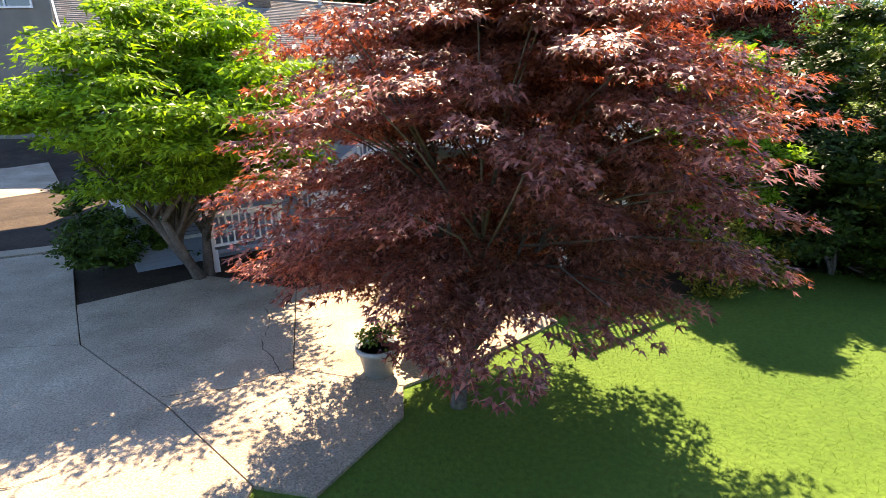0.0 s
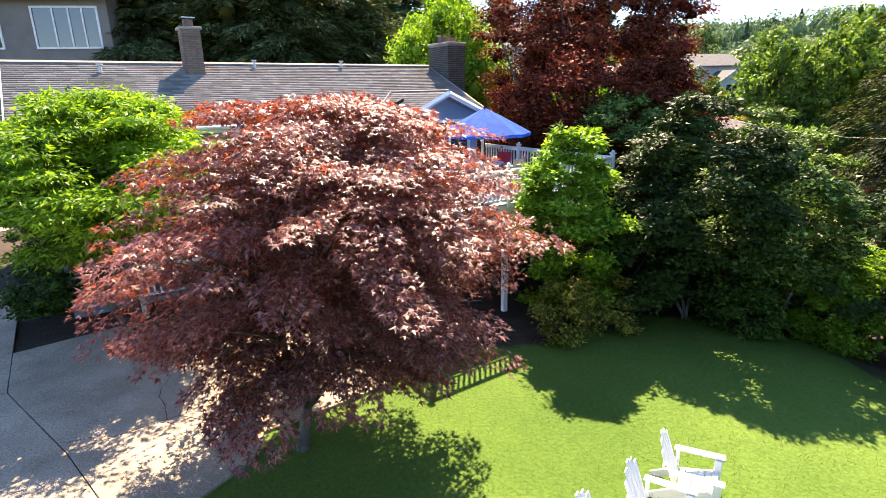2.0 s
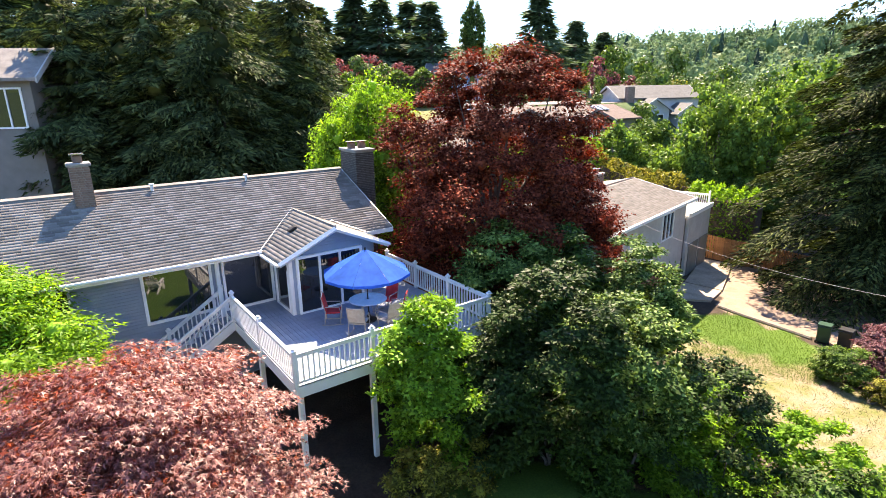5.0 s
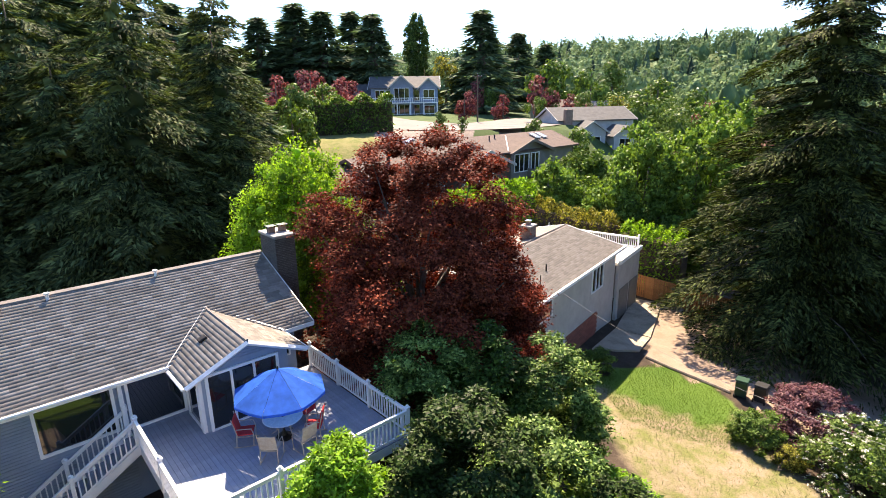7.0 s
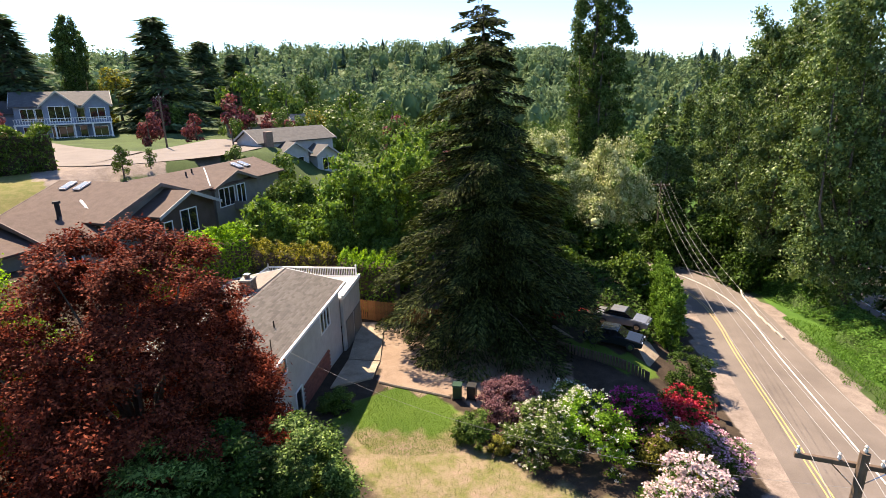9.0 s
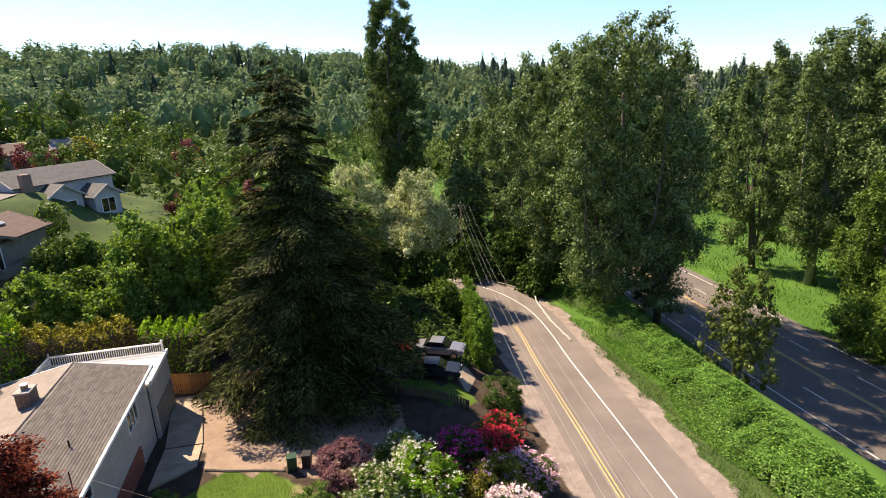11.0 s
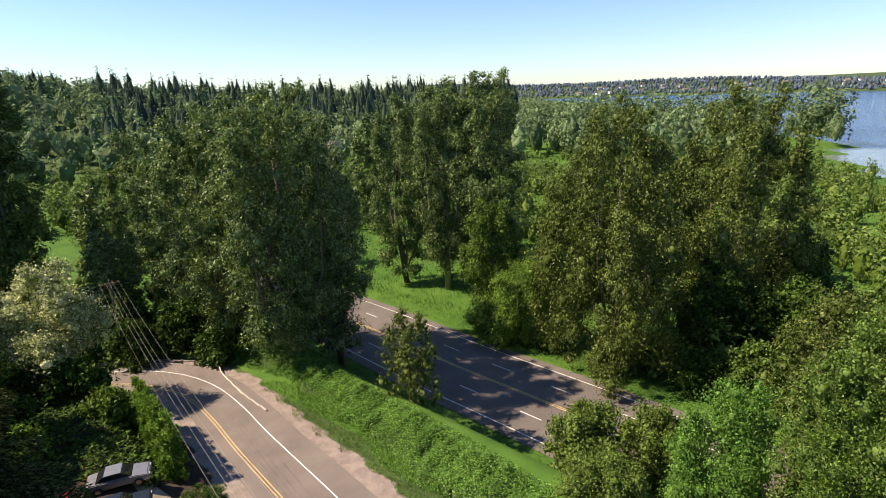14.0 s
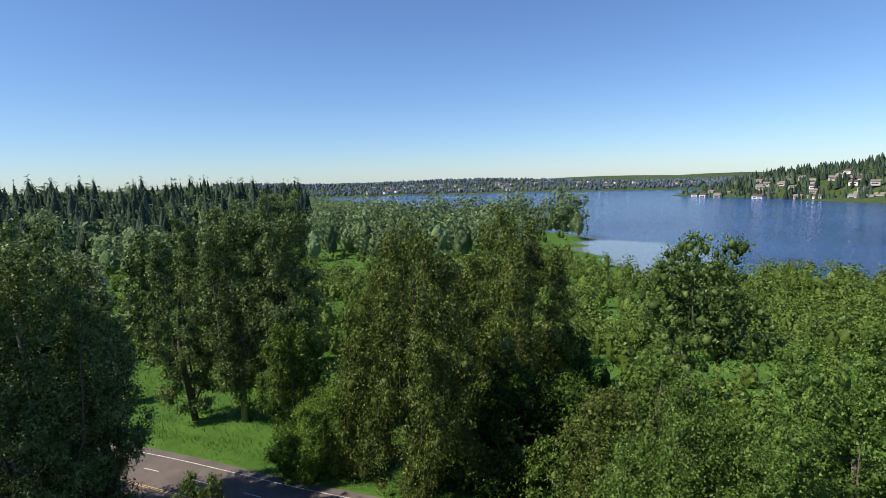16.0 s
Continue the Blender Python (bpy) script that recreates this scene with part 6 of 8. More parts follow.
SHRUBS = [
    ("rounded_shrub", (6.0, 12.2), ([0.6, 1.6, 2.9, 4.2, 5.0], [0.8, 1.2, 1.35, 1.0, 0.45]), "l_bright", 17000, 0.12, 80, 0.45, CHIP, "leafy green garden shrub at the corner of the deck"),
    ("tall_shrub", (8.9, 17.2), ([1.5, 3.4, 4.8, 5.8, 6.6], [1.2, 1.7, 1.9, 1.6, 0.8]), "l_pale", 16000, 0.12, 90, 0.6, CHIP, "tall shrub with pale flowering tips"),
    ("dark_shrub", (7.8, 12.4), ([0.5, 1.2, 2.2, 3.1, 3.7], [0.9, 1.3, 1.5, 1.2, 0.5]), "l_yew", 12000, 0.12, 70, 0.5, CHIP, "dense dark green evergreen shrub"),
    ("small_tree", (11.4, 12.1), ([1.5, 2.3, 3.4, 4.5, 5.3], [0.9, 1.5, 1.8, 1.5, 0.7]), "l_pale", 13000, 0.11, 80, 0.5, CHIP, "small multi-stemmed tree at the lawn edge"),
    ("tall_shrub", (13.1, 16.5), ([1.0, 2.4, 4.0, 5.4, 6.3], [1.1, 1.6, 1.7, 1.3, 0.6]), "l_pale", 13000, 0.12, 80, 0.5, CHIP, "tall shrub with pale flowering tips"),
    ("hedge_shrub", (14.3, 13.7), ([0.1, 1.0, 2.0, 2.7, 3.1], [1.1, 1.5, 1.6, 1.2, 0.5]), "l_bright", 11000, 0.11, 60, 0.42, CHIP, "bright green clipped shrub along the lawn"),
    ("hedge_shrub", (13.1, 12.0), ([0.1, 0.8, 1.6, 2.2, 2.6], [0.9, 1.2, 1.2, 0.9, 0.4]), "l_bright", 8000, 0.11, 50, 0.38, CHIP, "bright green clipped shrub along the lawn"),
    ("hedge_shrub", (16.0, 11.4), ([0.1, 1.0, 2.0, 2.8, 3.3], [1.2, 1.7, 1.8, 1.3, 0.5]), "l_bright", 11000, 0.11, 60, 0.42, CHIP, "bright green clipped shrub along the lawn"),
    ("hedge_shrub", (17.6, 9.0), ([0.1, 0.9, 2.0, 2.8, 3.2], [1.2, 1.8, 1.9, 1.4, 0.5]), "l_bright", 10000, 0.11, 55, 0.45, CHIP, "bright green garden shrub along the lawn"),
    ("dark_shrub", (10.6, 11.9), ([0.0, 0.6, 1.3, 1.9], [0.9, 1.2, 1.1, 0.5]), "l_deep", 6000, 0.10, 45, 0.4, CHIP, "dense dark green evergreen shrub"),
    ("dark_shrub", (13.3, 11.2), ([0.1, 1.3, 2.9, 4.4], [1.1, 1.7, 1.7, 0.6]), "l_yew", 6000, 0.10, 45, 0.4, CHIP, "dense dark green evergreen shrub"),
    ("dark_shrub", (14.9, 8.7), ([0.0, 0.9, 2.0, 3.2], [1.1, 1.5, 1.4, 0.6]), "l_deep", 7000, 0.11, 45, 0.45, CHIP, "dense dark green evergreen shrub"),
    ("dark_shrub", (9.4, 12.4), ([0.9, 2.0, 3.4, 4.8, 5.9], [1.1, 1.8, 2.1, 1.7, 0.8]), "l_yew", 17000, 0.12, 60, 0.5, CHIP, "dense dark green evergreen shrub"),
    ("dark_shrub", (10.5, 14.3), ([0.3, 1.2, 2.2, 3.1, 3.8], [1.0, 1.5, 1.7, 1.4, 0.7]), "l_yew", 9000, 0.12, 60, 0.5, CHIP, "dense dark green evergreen shrub"),
    ("pale_shrub", (11.3, 15.0), ([0.2, 0.9, 1.8, 2.8], [0.9, 1.3, 1.2, 0.4]), "l_pale", 7000, 0.11, 50, 0.4, CHIP, "pale green flowering shrub"),
    ("hedge_shrub", (15.0, 14.6), ([0.2, 0.8, 1.5, 2.2], [1.3, 1.7, 1.6, 0.6]), "l_bright", 9000, 0.12, 50, 0.5, CHIP, "bright green clipped shrub along the lawn"),
    ("variegated_shrub", (5.7, 10.9), ([0.1, 0.5, 1.0, 1.5], [0.6, 0.8, 0.7, 0.3]), "l_yellow", 3500, 0.08, 30, 0.3, CHIP, "yellow-green variegated shrub under the deck"),
    ("variegated_shrub", (7.0, 11.6), ([0.1, 0.5, 1.0, 1.4], [0.6, 0.8, 0.7, 0.3]), "l_yellow", 3500, 0.08, 30, 0.3, CHIP, "yellow-green variegated shrub under the deck"),
    ("dark_shrub", (-7.6, 13.0), ([0.0, 0.5, 1.0, 1.4], [1.1, 1.5, 1.3, 0.5]), "l_deep", 5000, 0.1, 40, 0.45, CHIP, "low dark shrub in the planted bed"),
    ("dark_shrub", (-9.6, 15.6), ([0.0, 0.6, 1.3, 1.8], [1.1, 1.5, 1.3, 0.5]), "l_deep", 5000, 0.1, 40, 0.45, CHIP, "low dark shrub in the planted bed"),
    ("dark_shrub", (11.0, 17.0), ([0.6, 2.6, 4.6, 6.6], [1.2, 1.8, 1.8, 0.6]), "l_deep", 9000, 0.14, 55, 0.65, CHIP, "dense dark green evergreen shrub"),
    ("dark_shrub", (14.0, 20.6), ([0.3, 1.6, 3.0, 4.2], [1.6, 2.2, 2.0, 0.7]), "l_deep", 9000, 0.14, 55, 0.65, CHIP, "dense dark green evergreen shrub"),
    ("round_bush", (19.6, 27.2), ([0.1, 0.5, 1.0, 1.4], [0.7, 0.95, 0.85, 0.3]), "l_mid", 4500, 0.09, 40, 0.3, CHIP, "clipped round green bush beside the garage house"),
    ("round_bush", (24.3, 19.9), ([0.1, 0.6, 1.2, 1.7], [0.9, 1.15, 1.0, 0.35]), "l_mid", 5500, 0.09, 45, 0.35, CHIP, "clipped round green bush by the drive"),
    ("round_bush", (24.6, 18.2), ([0.05, 0.35, 0.7, 0.9], [0.45, 0.6, 0.5, 0.2]), "l_yellow", 2500, 0.08, 25, 0.22, CHIP, "small yellowish bush by the drive"),
    ("purple_bush", (27.3, 20.2), ([0.3, 1.0, 2.0, 2.7], [1.3, 1.9, 1.6, 0.5]), "l_purplebush", 9000, 0.1, 60, 0.45, CHIP, "rounded dusky purple smoke bush"),
]
for i, (nm, (x, y), cr, mt_, nl, sz, cl, rad, out, lab) in enumerate(SHRUBS):
    broadleaf(nm, (x, y, gz(x, y) - 0.05), lab, "shrub", cr, mt_, int(nl * 1.6), sz * 1.15, int(cl * 1.4), rad * 0.9, 0.75, 0.15, out, 0.05, 6, max(0.3, cr[0][0]), seed=100 + i, stems=3, core=0.55)
# rhododendrons by the road
RHODOS = [((28.6, 15.4), 2.3, 3.6, "l_bright", "f_white", 150, 0.12, "tall yellow-green rhododendron dotted with white flowers"),
          ((26.3, 16.6), 1.9, 3.1, "l_willow", "f_white", 240, 0.10, "rounded rhododendron sprinkled with small white flowers"),
          ((28.6, 9.6), 2.0, 3.0, "l_mid", "f_blush", 520, 0.2, "rhododendron covered in pale blush-pink flower heads"),
          ((31.3, 11.7), 1.9, 2.7, "l_yellow", "f_pink", 40, 0.14, "olive-green rhododendron past flowering"),
          ((33.7, 11.0), 1.6, 2.3, "l_mid", "f_pink", 420, 0.17, "rhododendron with lilac-pink flowers"),
          ((34.5, 13.4), 1.7, 2.4, "l_deep", "f_red", 520, 0.18, "rhododendron massed with scarlet flowers"),
          ((32.0, 15.0), 1.6, 2.9, "l_deep", "f_magenta", 330, 0.18, "rhododendron with magenta flowers"),
          ((30.6, 18.2), 1.7, 2.6, "l_mid", "f_white", 110, 0.14, "rhododendron with cream flowers"),
          ((37.4, 14.6), 1.4, 2.0, "l_deep", "f_red", 200, 0.16, "low rhododendron with red flowers by the mailbox")]
for i, ((x, y), r_, h, lm, fm, fc, fs, lab) in enumerate(RHODOS):
    broadleaf("rhododendron", (x, y, gz(x, y) - 0.05), lab, "shrub", ([0.1, h * 0.3, h * 0.6, h * 0.85, h], [r_ * 0.8, r_, r_ * 0.9, r_ * 0.6, r_ * 0.25]), lm, 9000, 0.14, 70, 0.45,
              0.8, 0.1, CHIP, 0.05, 8, 0.4, seed=150 + i, group="rhododendrons by the road", stems=3, flowers=(fm, int(fc * 1.4), fs * 0.75))
# conifers
conifer("fir_tree", (33.9, 29.7, gz(33.9, 29.7)), "tall dark fir with drooping limbs beside the drive", 25.2, 7.4, "l_fir", 150000, 0.30, 2, 0.12, tiers=40, droop=0.36, trunk=0.5, limbed=True, lump=0.66, power=0.64)
conifer("fir_tree", (39.0, 31.5, gz(39.0, 31.5)), "shorter fir behind the great fir", 16.0, 6.0, "l_fir", 26000, 0.6, 4, 0.05, tiers=26, droop=0.4)
for i, (x, y, h, r_) in enumerate(((-6.5, 34, 19.5, 6.2), (-13, 36, 18, 6.2), (-2.8, 39, 16.5, 5.0), (-20, 40, 18, 6.2), (-9, 44, 21, 6.5), (-27, 38, 17, 6), (-9.8, 33.2, 15, 5.0), (-16.5, 46, 20, 6), (-14.6, 33.4, 14, 3.8), (-4.5, 47, 18, 5.5))):
    conifer("fir_tree", (x, y, gz(x, y)), "dense dark fir behind the house", h, r_ * 1.12, "l_spruce", 46000, 0.37, 40 + i, 0.04, "firs behind the house", tiers=24, droop=0.38, power=0.62)

# ---- trees along the roads ----
def cottonwood(name, x, y, h, r_, seed, mat="l_cotton", leaves=40000, size=0.27, label="tall cottonwood with glossy fluttering leaves", base=0.05, bark="bark", leaders=9, group="", weep=0.3, dome=0.27, thick=0.36, foot=0.45):
    return leafy(name, (x, y, gz(x, y) - 0.1), label, "tree", h, r_, mat, leaves, size, leaders, base, seed, bark, weep, group, dome, thick, foot=foot)


cottonwood("cottonwood", 70.5, 16.0, 35.5, 8.2, 201, leaves=84000, size=0.27, leaders=13, base=0.03, dome=0.16, foot=0.22, thick=0.29)
cottonwood("cottonwood", 77.5, 26.5, 33.5, 7.6, 202, leaves=56000, size=0.27, leaders=10, base=0.12, dome=0.2, foot=0.15, thick=0.29)
cottonwood("cottonwood", 77.5, 11.5, 33, 6.0, 212, leaves=44000, size=0.28, leaders=9, base=0.06, dome=0.2, foot=0.2)
cottonwood("cottonwood", 84.0, 27.0, 35, 7.2, 215, leaves=44000, size=0.32, leaders=9)
cottonwood("cottonwood", 92.0, 37.5, 30, 5.8, 216, leaves=30000, size=0.34, leaders=8)
cottonwood("cottonwood", 105.0, 49.0, 34, 5.2, 213, leaves=26000, size=0.34, leaders=6)
cottonwood("silver_poplar", 84.0, 12.0, 37, 4.4, 214, "l_silver", 20000, 0.30, "pale silvery poplar among cottonwoods", 0.3, leaders=6)
cottonwood("cottonwood", 106, -6, 41.5, 6.6, 203, bark="bark_pale", leaves=70000, size=0.30, leaders=11, dome=0.16, base=0.12, foot=0.25)
cottonwood("cottonwood", 103, -13.5, 43, 6.6, 204, leaves=70000, size=0.30, leaders=10, dome=0.16, base=0.12, foot=0.25)
cottonwood("cottonwood", 111, 2, 40, 5.8, 205, leaves=42000, size=0.32, leaders=7)
cottonwood("cottonwood", 94, -13, 22, 4.5, 206, "l_mid", 26000, 0.28, "leafy tree with yellow-green leaves", leaders=7)
cottonwood("birch_tree", 75.5, -26.5, 39.5, 11.0, 207, "l_birch", 120000, 0.27, "large olive-green birch with weeping branches", 0.02, leaders=15, weep=1.3, dome=0.42, thick=0.26, foot=0.85)
cottonwood("birch_tree", 83, -48, 40.5, 10.5, 208, "l_birch", 76000, 0.30, "large olive-green birch with weeping branches", 0.02, leaders=12, weep=1.0, dome=0.36, thick=0.27, foot=0.85)
cottonwood("alder_tree", 82.5, -15.5, 14, 6.4, 209, "l_garden", 44000, 0.22, "rounded leafy tree beside the wide road", 0.02, leaders=9, dome=0.5, thick=0.36, foot=0.85)
cottonwood("alder_tree", 71.5, -27, 11, 3.6, 210, "l_birch", 24000, 0.22, "rounded leafy tree beside the wide road", 0.02, leaders=7, dome=0.5, thick=0.36, foot=0.85)
cottonwood("young_tree", 58.8, 1.2, 12.6, 3.2, 211, "l_birch", 13000, 0.15, "thin bushy young tree between the two roads", 0.02, leaders=8, thick=0.34, foot=0.85, dome=0.4)
# row beyond the wide road
POPL = [(88, 60, 24, 4), (96, 52, 26, 4.5), (104, 40, 24, 4.5), (112, 34, 23, 4.5), (128, -14, 38, 5.5), (112, -48, 30, 6), (84, 44, 16, 4), (150, 10, 34, 6), (145, 40, 26, 6), (150, -6, 36, 5), (126, 32, 31, 4.5)]
mid_a = cottonwood("wood_tree", 88, 60, 26, 4.6, 220, leaves=9500, size=0.5, leaders=7, label="leafy tree beyond the wide road", group="trees beyond the road")
for i, (x, y, h, r_) in enumerate(POPL[1:]):
    o = copy_thing(mid_a, pose(x, y, gz(x, y) - 0.1, 0, 0, 47 * i))
    o.scale = (r_ / 4.6, r_ / 4.6, h / 26)
# trees below the camera on the far side of the near road
ALDERS = ((27.0, -23.5, 23, 5.6, "l_mid", 60000), (37.0, -20.5, 15.0, 3.8, "l_ivy", 36000), (20.5, -26, 27.5, 5.2, "l_mid", 46000), (46, -14, 10, 3.4, "l_willow", 30000), (40, -33, 19, 4.8, "l_birch", 34000), (50, -22, 9.5, 3.2, "l_willow", 22000), (31, -36, 25, 5.6, "l_mid", 38000), (52, -40, 21, 5, "l_birch", 30000), (36, -11.5, 7.5, 3.0, "l_willow", 18000), (33, -28.5, 20.5, 5.2, "l_bright", 34000), (24.5, -31, 25, 5.4, "l_mid", 36000), (45, -44, 22, 5.6, "l_birch", 20000), (36, -44, 23, 5.6, "l_mid", 20000), (15.5, -30, 31, 5.4, "l_mid", 30000), (56, -52, 20, 5.6, "l_mid", 18000))
for i, (x, y, h, r_, mt_, n_) in enumerate(ALDERS):
    cottonwood("alder_tree", x, y, h, r_, 240 + i, mt_, int(n_ * (1.9 if y > -32 and x < 40 else 1.0)), 0.135 if y > -32 and x < 40 else 0.21, "leafy green alder on the bank between the roads", 0.04, group="alders on the bank", leaders=9, dome=0.35, thick=0.38)
cottonwood("cottonwood", 40, -40.5, 38, 4.7, 260, "l_poplar", 20000, 0.2, "half-bare dark cottonwood rising over the wood", 0.70, "bark", leaders=9, dome=0.12, thick=0.42)
# thicket at the bend and in the hollow beyond the birches
for i, (x, y, h, r_, mt_) in enumerate(((74, 38, 7, 3.2, "l_deep"), (78, 33, 8, 3.4, "l_deep"), (75, 47, 8, 3.4, "l_mid"), (81, 42, 9, 3.6, "l_deep"), (85, 36, 8, 3.6, "l_birch"), (87, 47, 9, 3.6, "l_mid"), (72, 56, 8, 3.5, "l_deep"), (80, 53, 9, 3.6, "l_birch"), (92, 31, 9, 3.6, "l_mid"), (82, 29, 6, 3, "l_deep"), (74, 27, 5, 2.6, "l_deep"),
                                        (73, -41, 16, 6.5, "l_deep"), (66, -47, 15, 6.5, "l_deep"), (82, -58, 16, 6, "l_deep"), (70, -33, 7, 3.5, "l_mid"), (84, -12, 6, 3, "l_mid"), (66, -36, 6, 3.2, "l_deep"), (60, -43, 9, 4.5, "l_deep"), (64, -40, 8, 3.6, "l_mid"), (50, 37, 5.5, 2.8, "l_deep"), (46, 33, 4.5, 2.4, "l_mid"), (58, 35, 5, 2.6, "l_deep"), (60, 41, 6, 2.8, "l_mid"), (54, 43, 7, 3, "l_deep"), (61, 50, 6, 3, "l_mid"), (44, 38, 5, 2.6, "l_deep"), (48, 44, 7, 3, "l_mid"), (55, 30.5, 3.5, 2, "l_mid"))):
    cottonwood("thicket_tree", x, y, h, r_, 300 + i, mt_, int(1800 * r_), 0.36, "dense leafy thicket tree beside the road", 0.02, leaders=7, dome=0.45, thick=0.42, group="roadside thicket", foot=0.85)
guard = thing("guard_rail", Matrix(), "weathered timber guard rail round the road bend", "railing")
GL = smooth_line([(72.6, 29.5), (73.6, 34), (73.4, 40), (72, 46)], 2.0)
for gx_, gy_ in GL:
    part("post", box((gx_, gy_, gz(gx_, gy_) + 0.35), (0.18, 0.18, 0.9), bevel=0.02), M["oldwood"], guard)
part("rail", tube([(a, b, gz(a, b) + 0.62) for a, b in GL], [0.09] * len(GL), 5), M["oldwood"], guard)
# columnar poplar and white-flowering trees
cottonwood("lombardy_poplar", 86, 59, 47, 5.4, 270, "l_poplar", 80000, 0.33, "tall columnar Lombardy poplar", 0.03, leaders=9, dome=0.30, thick=0.36, weep=0.0)
cottonwood("blossom_tree", 62.5, 39.3, 18, 5.2, 271, "l_white", 36000, 0.21, "tree covered with creamy white blossom", 0.42, leaders=9, dome=0.4, thick=0.36)
cottonwood("blossom_tree", 59.6, 46, 18, 5.0, 274, "l_white", 30000, 0.21, "pale green tree coming into creamy blossom", 0.42, leaders=9, dome=0.4, thick=0.36)
broadleaf("roadside_tree", (50, 40, gz(50, 40)), "leafy green tree at the bend of the road", "tree", ([1, 4, 7, 10, 12], [2, 3.4, 3.8, 2.8, 0.8]), "l_mid", 22000, 0.28, 120, 0.9, 0.8, 0.2, CHIP, 0.18, 16, 5, seed=272)
# clipped cypress hedge beside the road
for i in range(8):
    f = i / 7
    x, y = 47.8 + f * 8.4, 21.4 + f * 6.6
    broadleaf("hedge_cypress", (x, y, gz(x, y)), "upright feathery cypress of a roadside hedge", "conifer", ([0.1, 1.0, 2.6, 4.4, 5.9], [0.8, 1.0, 0.95, 0.6, 0.1]), "l_hedge", 4600, 0.26, 60, 0.34, 1.6, -0.7, SPRAY, 0.08, 0, 1.5, seed=280 + i, group="roadside hedge")
broadleaf("round_bush", (42.2, 16.8, gz(42.2, 16.8)), "dark rounded evergreen at the end of the hedge", "shrub", ([0.1, 1, 2, 3], [1.1, 1.6, 1.5, 0.5]), "l_deep", 6000, 0.14, 50, 0.5, 0.8, 0.1, OVAL, 0.08, 6, 0.6, seed=291)

# ivy and brambles over the bank
def cover(name, label, poly_test, n, size, mat, lo, hi, bump, seed, outline=CHIP, droop=-0.1, category="plants"):
    g = np.random.default_rng(seed)
    x = lo[0] + (hi[0] - lo[0]) * g.random(n * 4)
    y = lo[1] + (hi[1] - lo[1]) * g.random(n * 4)
    k = poly_test(x, y)
    x, y = x[k][:n], y[k][:n]
    h = bump * (0.5 + 0.5 * np.sin(x * 1.1 + np.sin(y * 0.8) * 2) * np.cos(y * 0.9)) * g.random(len(x)) ** 0.4
    z = height_at(x, y) + h + 0.04
    D = g.normal(0, 1, (len(x), 3))
    D[:, 2] = np.abs(D[:, 2]) * 0.3 - droop
    ob = new(name, leaf_mesh(name, np.column_stack([x, y, z]), D, size * (0.6 + 0.8 * g.random(len(x))), outline, M[mat], 0.6, g))
    return tagged(ob, label, category, kind="stuff")


def bank(x, y):
    d, s = line_dist(x, y, L_NEAR)
    return (s < 0) & (d > 9.2 + 0.6 * np.sin(x * 0.5)) & (d < 15.5) & (x < 82)


def mounded(name, label, test, n, size, mat, lo, hi, tall, seed):
    """Leaves on the skin of a rolling mound over the ground, with a solid deep-green sheet under them."""
    g = np.random.default_rng(seed)
    def lift(x, y):
        d, s = line_dist(x, y, L_NEAR)
        e = sstep(9.4, 10.8, d + 0.5 * np.sin(x * 0.6)) * (1 - sstep(13.2, 15.4, d))
        return tall * e * (0.66 + 0.16 * np.sin(x * 0.37 + 1.9 * np.sin(y * 0.29)) + 0.12 * np.sin(y * 0.53 - x * 0.21 + 1.3 * np.sin(x * 0.61)) + 0.13 * np.sin(1.7 * x + 2.2 * np.sin(1.1 * y)) + 0.09 * np.sin(2.9 * y - 1.6 * np.sin(2.3 * x)))
    x = lo[0] + (hi[0] - lo[0]) * g.random(n * 5)
    y = lo[1] + (hi[1] - lo[1]) * g.random(n * 5)
    k = test(x, y)
    x, y = x[k][:n], y[k][:n]
    up = np.maximum(lift(x, y), 0)
    z = height_at(x, y) + up * (0.86 + 0.22 * g.random(len(x))) + 0.04
    D = g.normal(0, 1, (len(x), 3))
    D[:, 2] = np.abs(D[:, 2]) * 0.35 - 0.15
    t = thing(name, Matrix(), label, "plants", kind="stuff")
    mesh_part("leaves", leaf_mesh("leaves", np.column_stack([x, y, z]), D, size * (0.6 + 0.8 * g.random(len(x))), CHIP, M[mat], 0.6, g), t)["kind"] = "stuff"
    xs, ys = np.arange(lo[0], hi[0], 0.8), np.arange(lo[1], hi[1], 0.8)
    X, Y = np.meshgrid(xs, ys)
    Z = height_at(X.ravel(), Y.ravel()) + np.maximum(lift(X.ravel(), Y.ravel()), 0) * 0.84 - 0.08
    ok = test(X.ravel(), Y.ravel()).reshape(X.shape)
    nx_ = len(xs)
    jj_, ii_ = np.nonzero(ok[:-1, :-1] & ok[1:, 1:] & ok[:-1, 1:] & ok[1:, :-1])
    q = jj_ * nx_ + ii_
    # stems: one solid deep-green sheet that fills gaps between the ivy leaves
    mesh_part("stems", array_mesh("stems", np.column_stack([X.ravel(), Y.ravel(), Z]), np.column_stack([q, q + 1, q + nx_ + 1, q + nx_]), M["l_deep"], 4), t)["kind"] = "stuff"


mounded("ivy_cover", "dense bright green ivy mounded over the roadside bank", bank, 130000, 0.18, "l_ivy", (18, -22), (84, 30), 1.9, 300)


def verge(x, y):
    d, s = line_dist(x, y, L_FAR)
    return (np.abs(d - 11.5) < 2.6) & (x < 150)


cover("verge_grass", "long green grass beside the wide road", verge, 26000, 0.45, "l_meadow", (20, -60), (150, 40), 0.15, 301, BLADE, -1.2)


def roadside(x, y):
    d, s = line_dist(x, y, L_NEAR)
    return (s < 0) & (d > 7.2 + 0.7 * np.sin(x * 0.8) * np.sin(y * 1.3)) & (d < 11.0) & (x < 66)


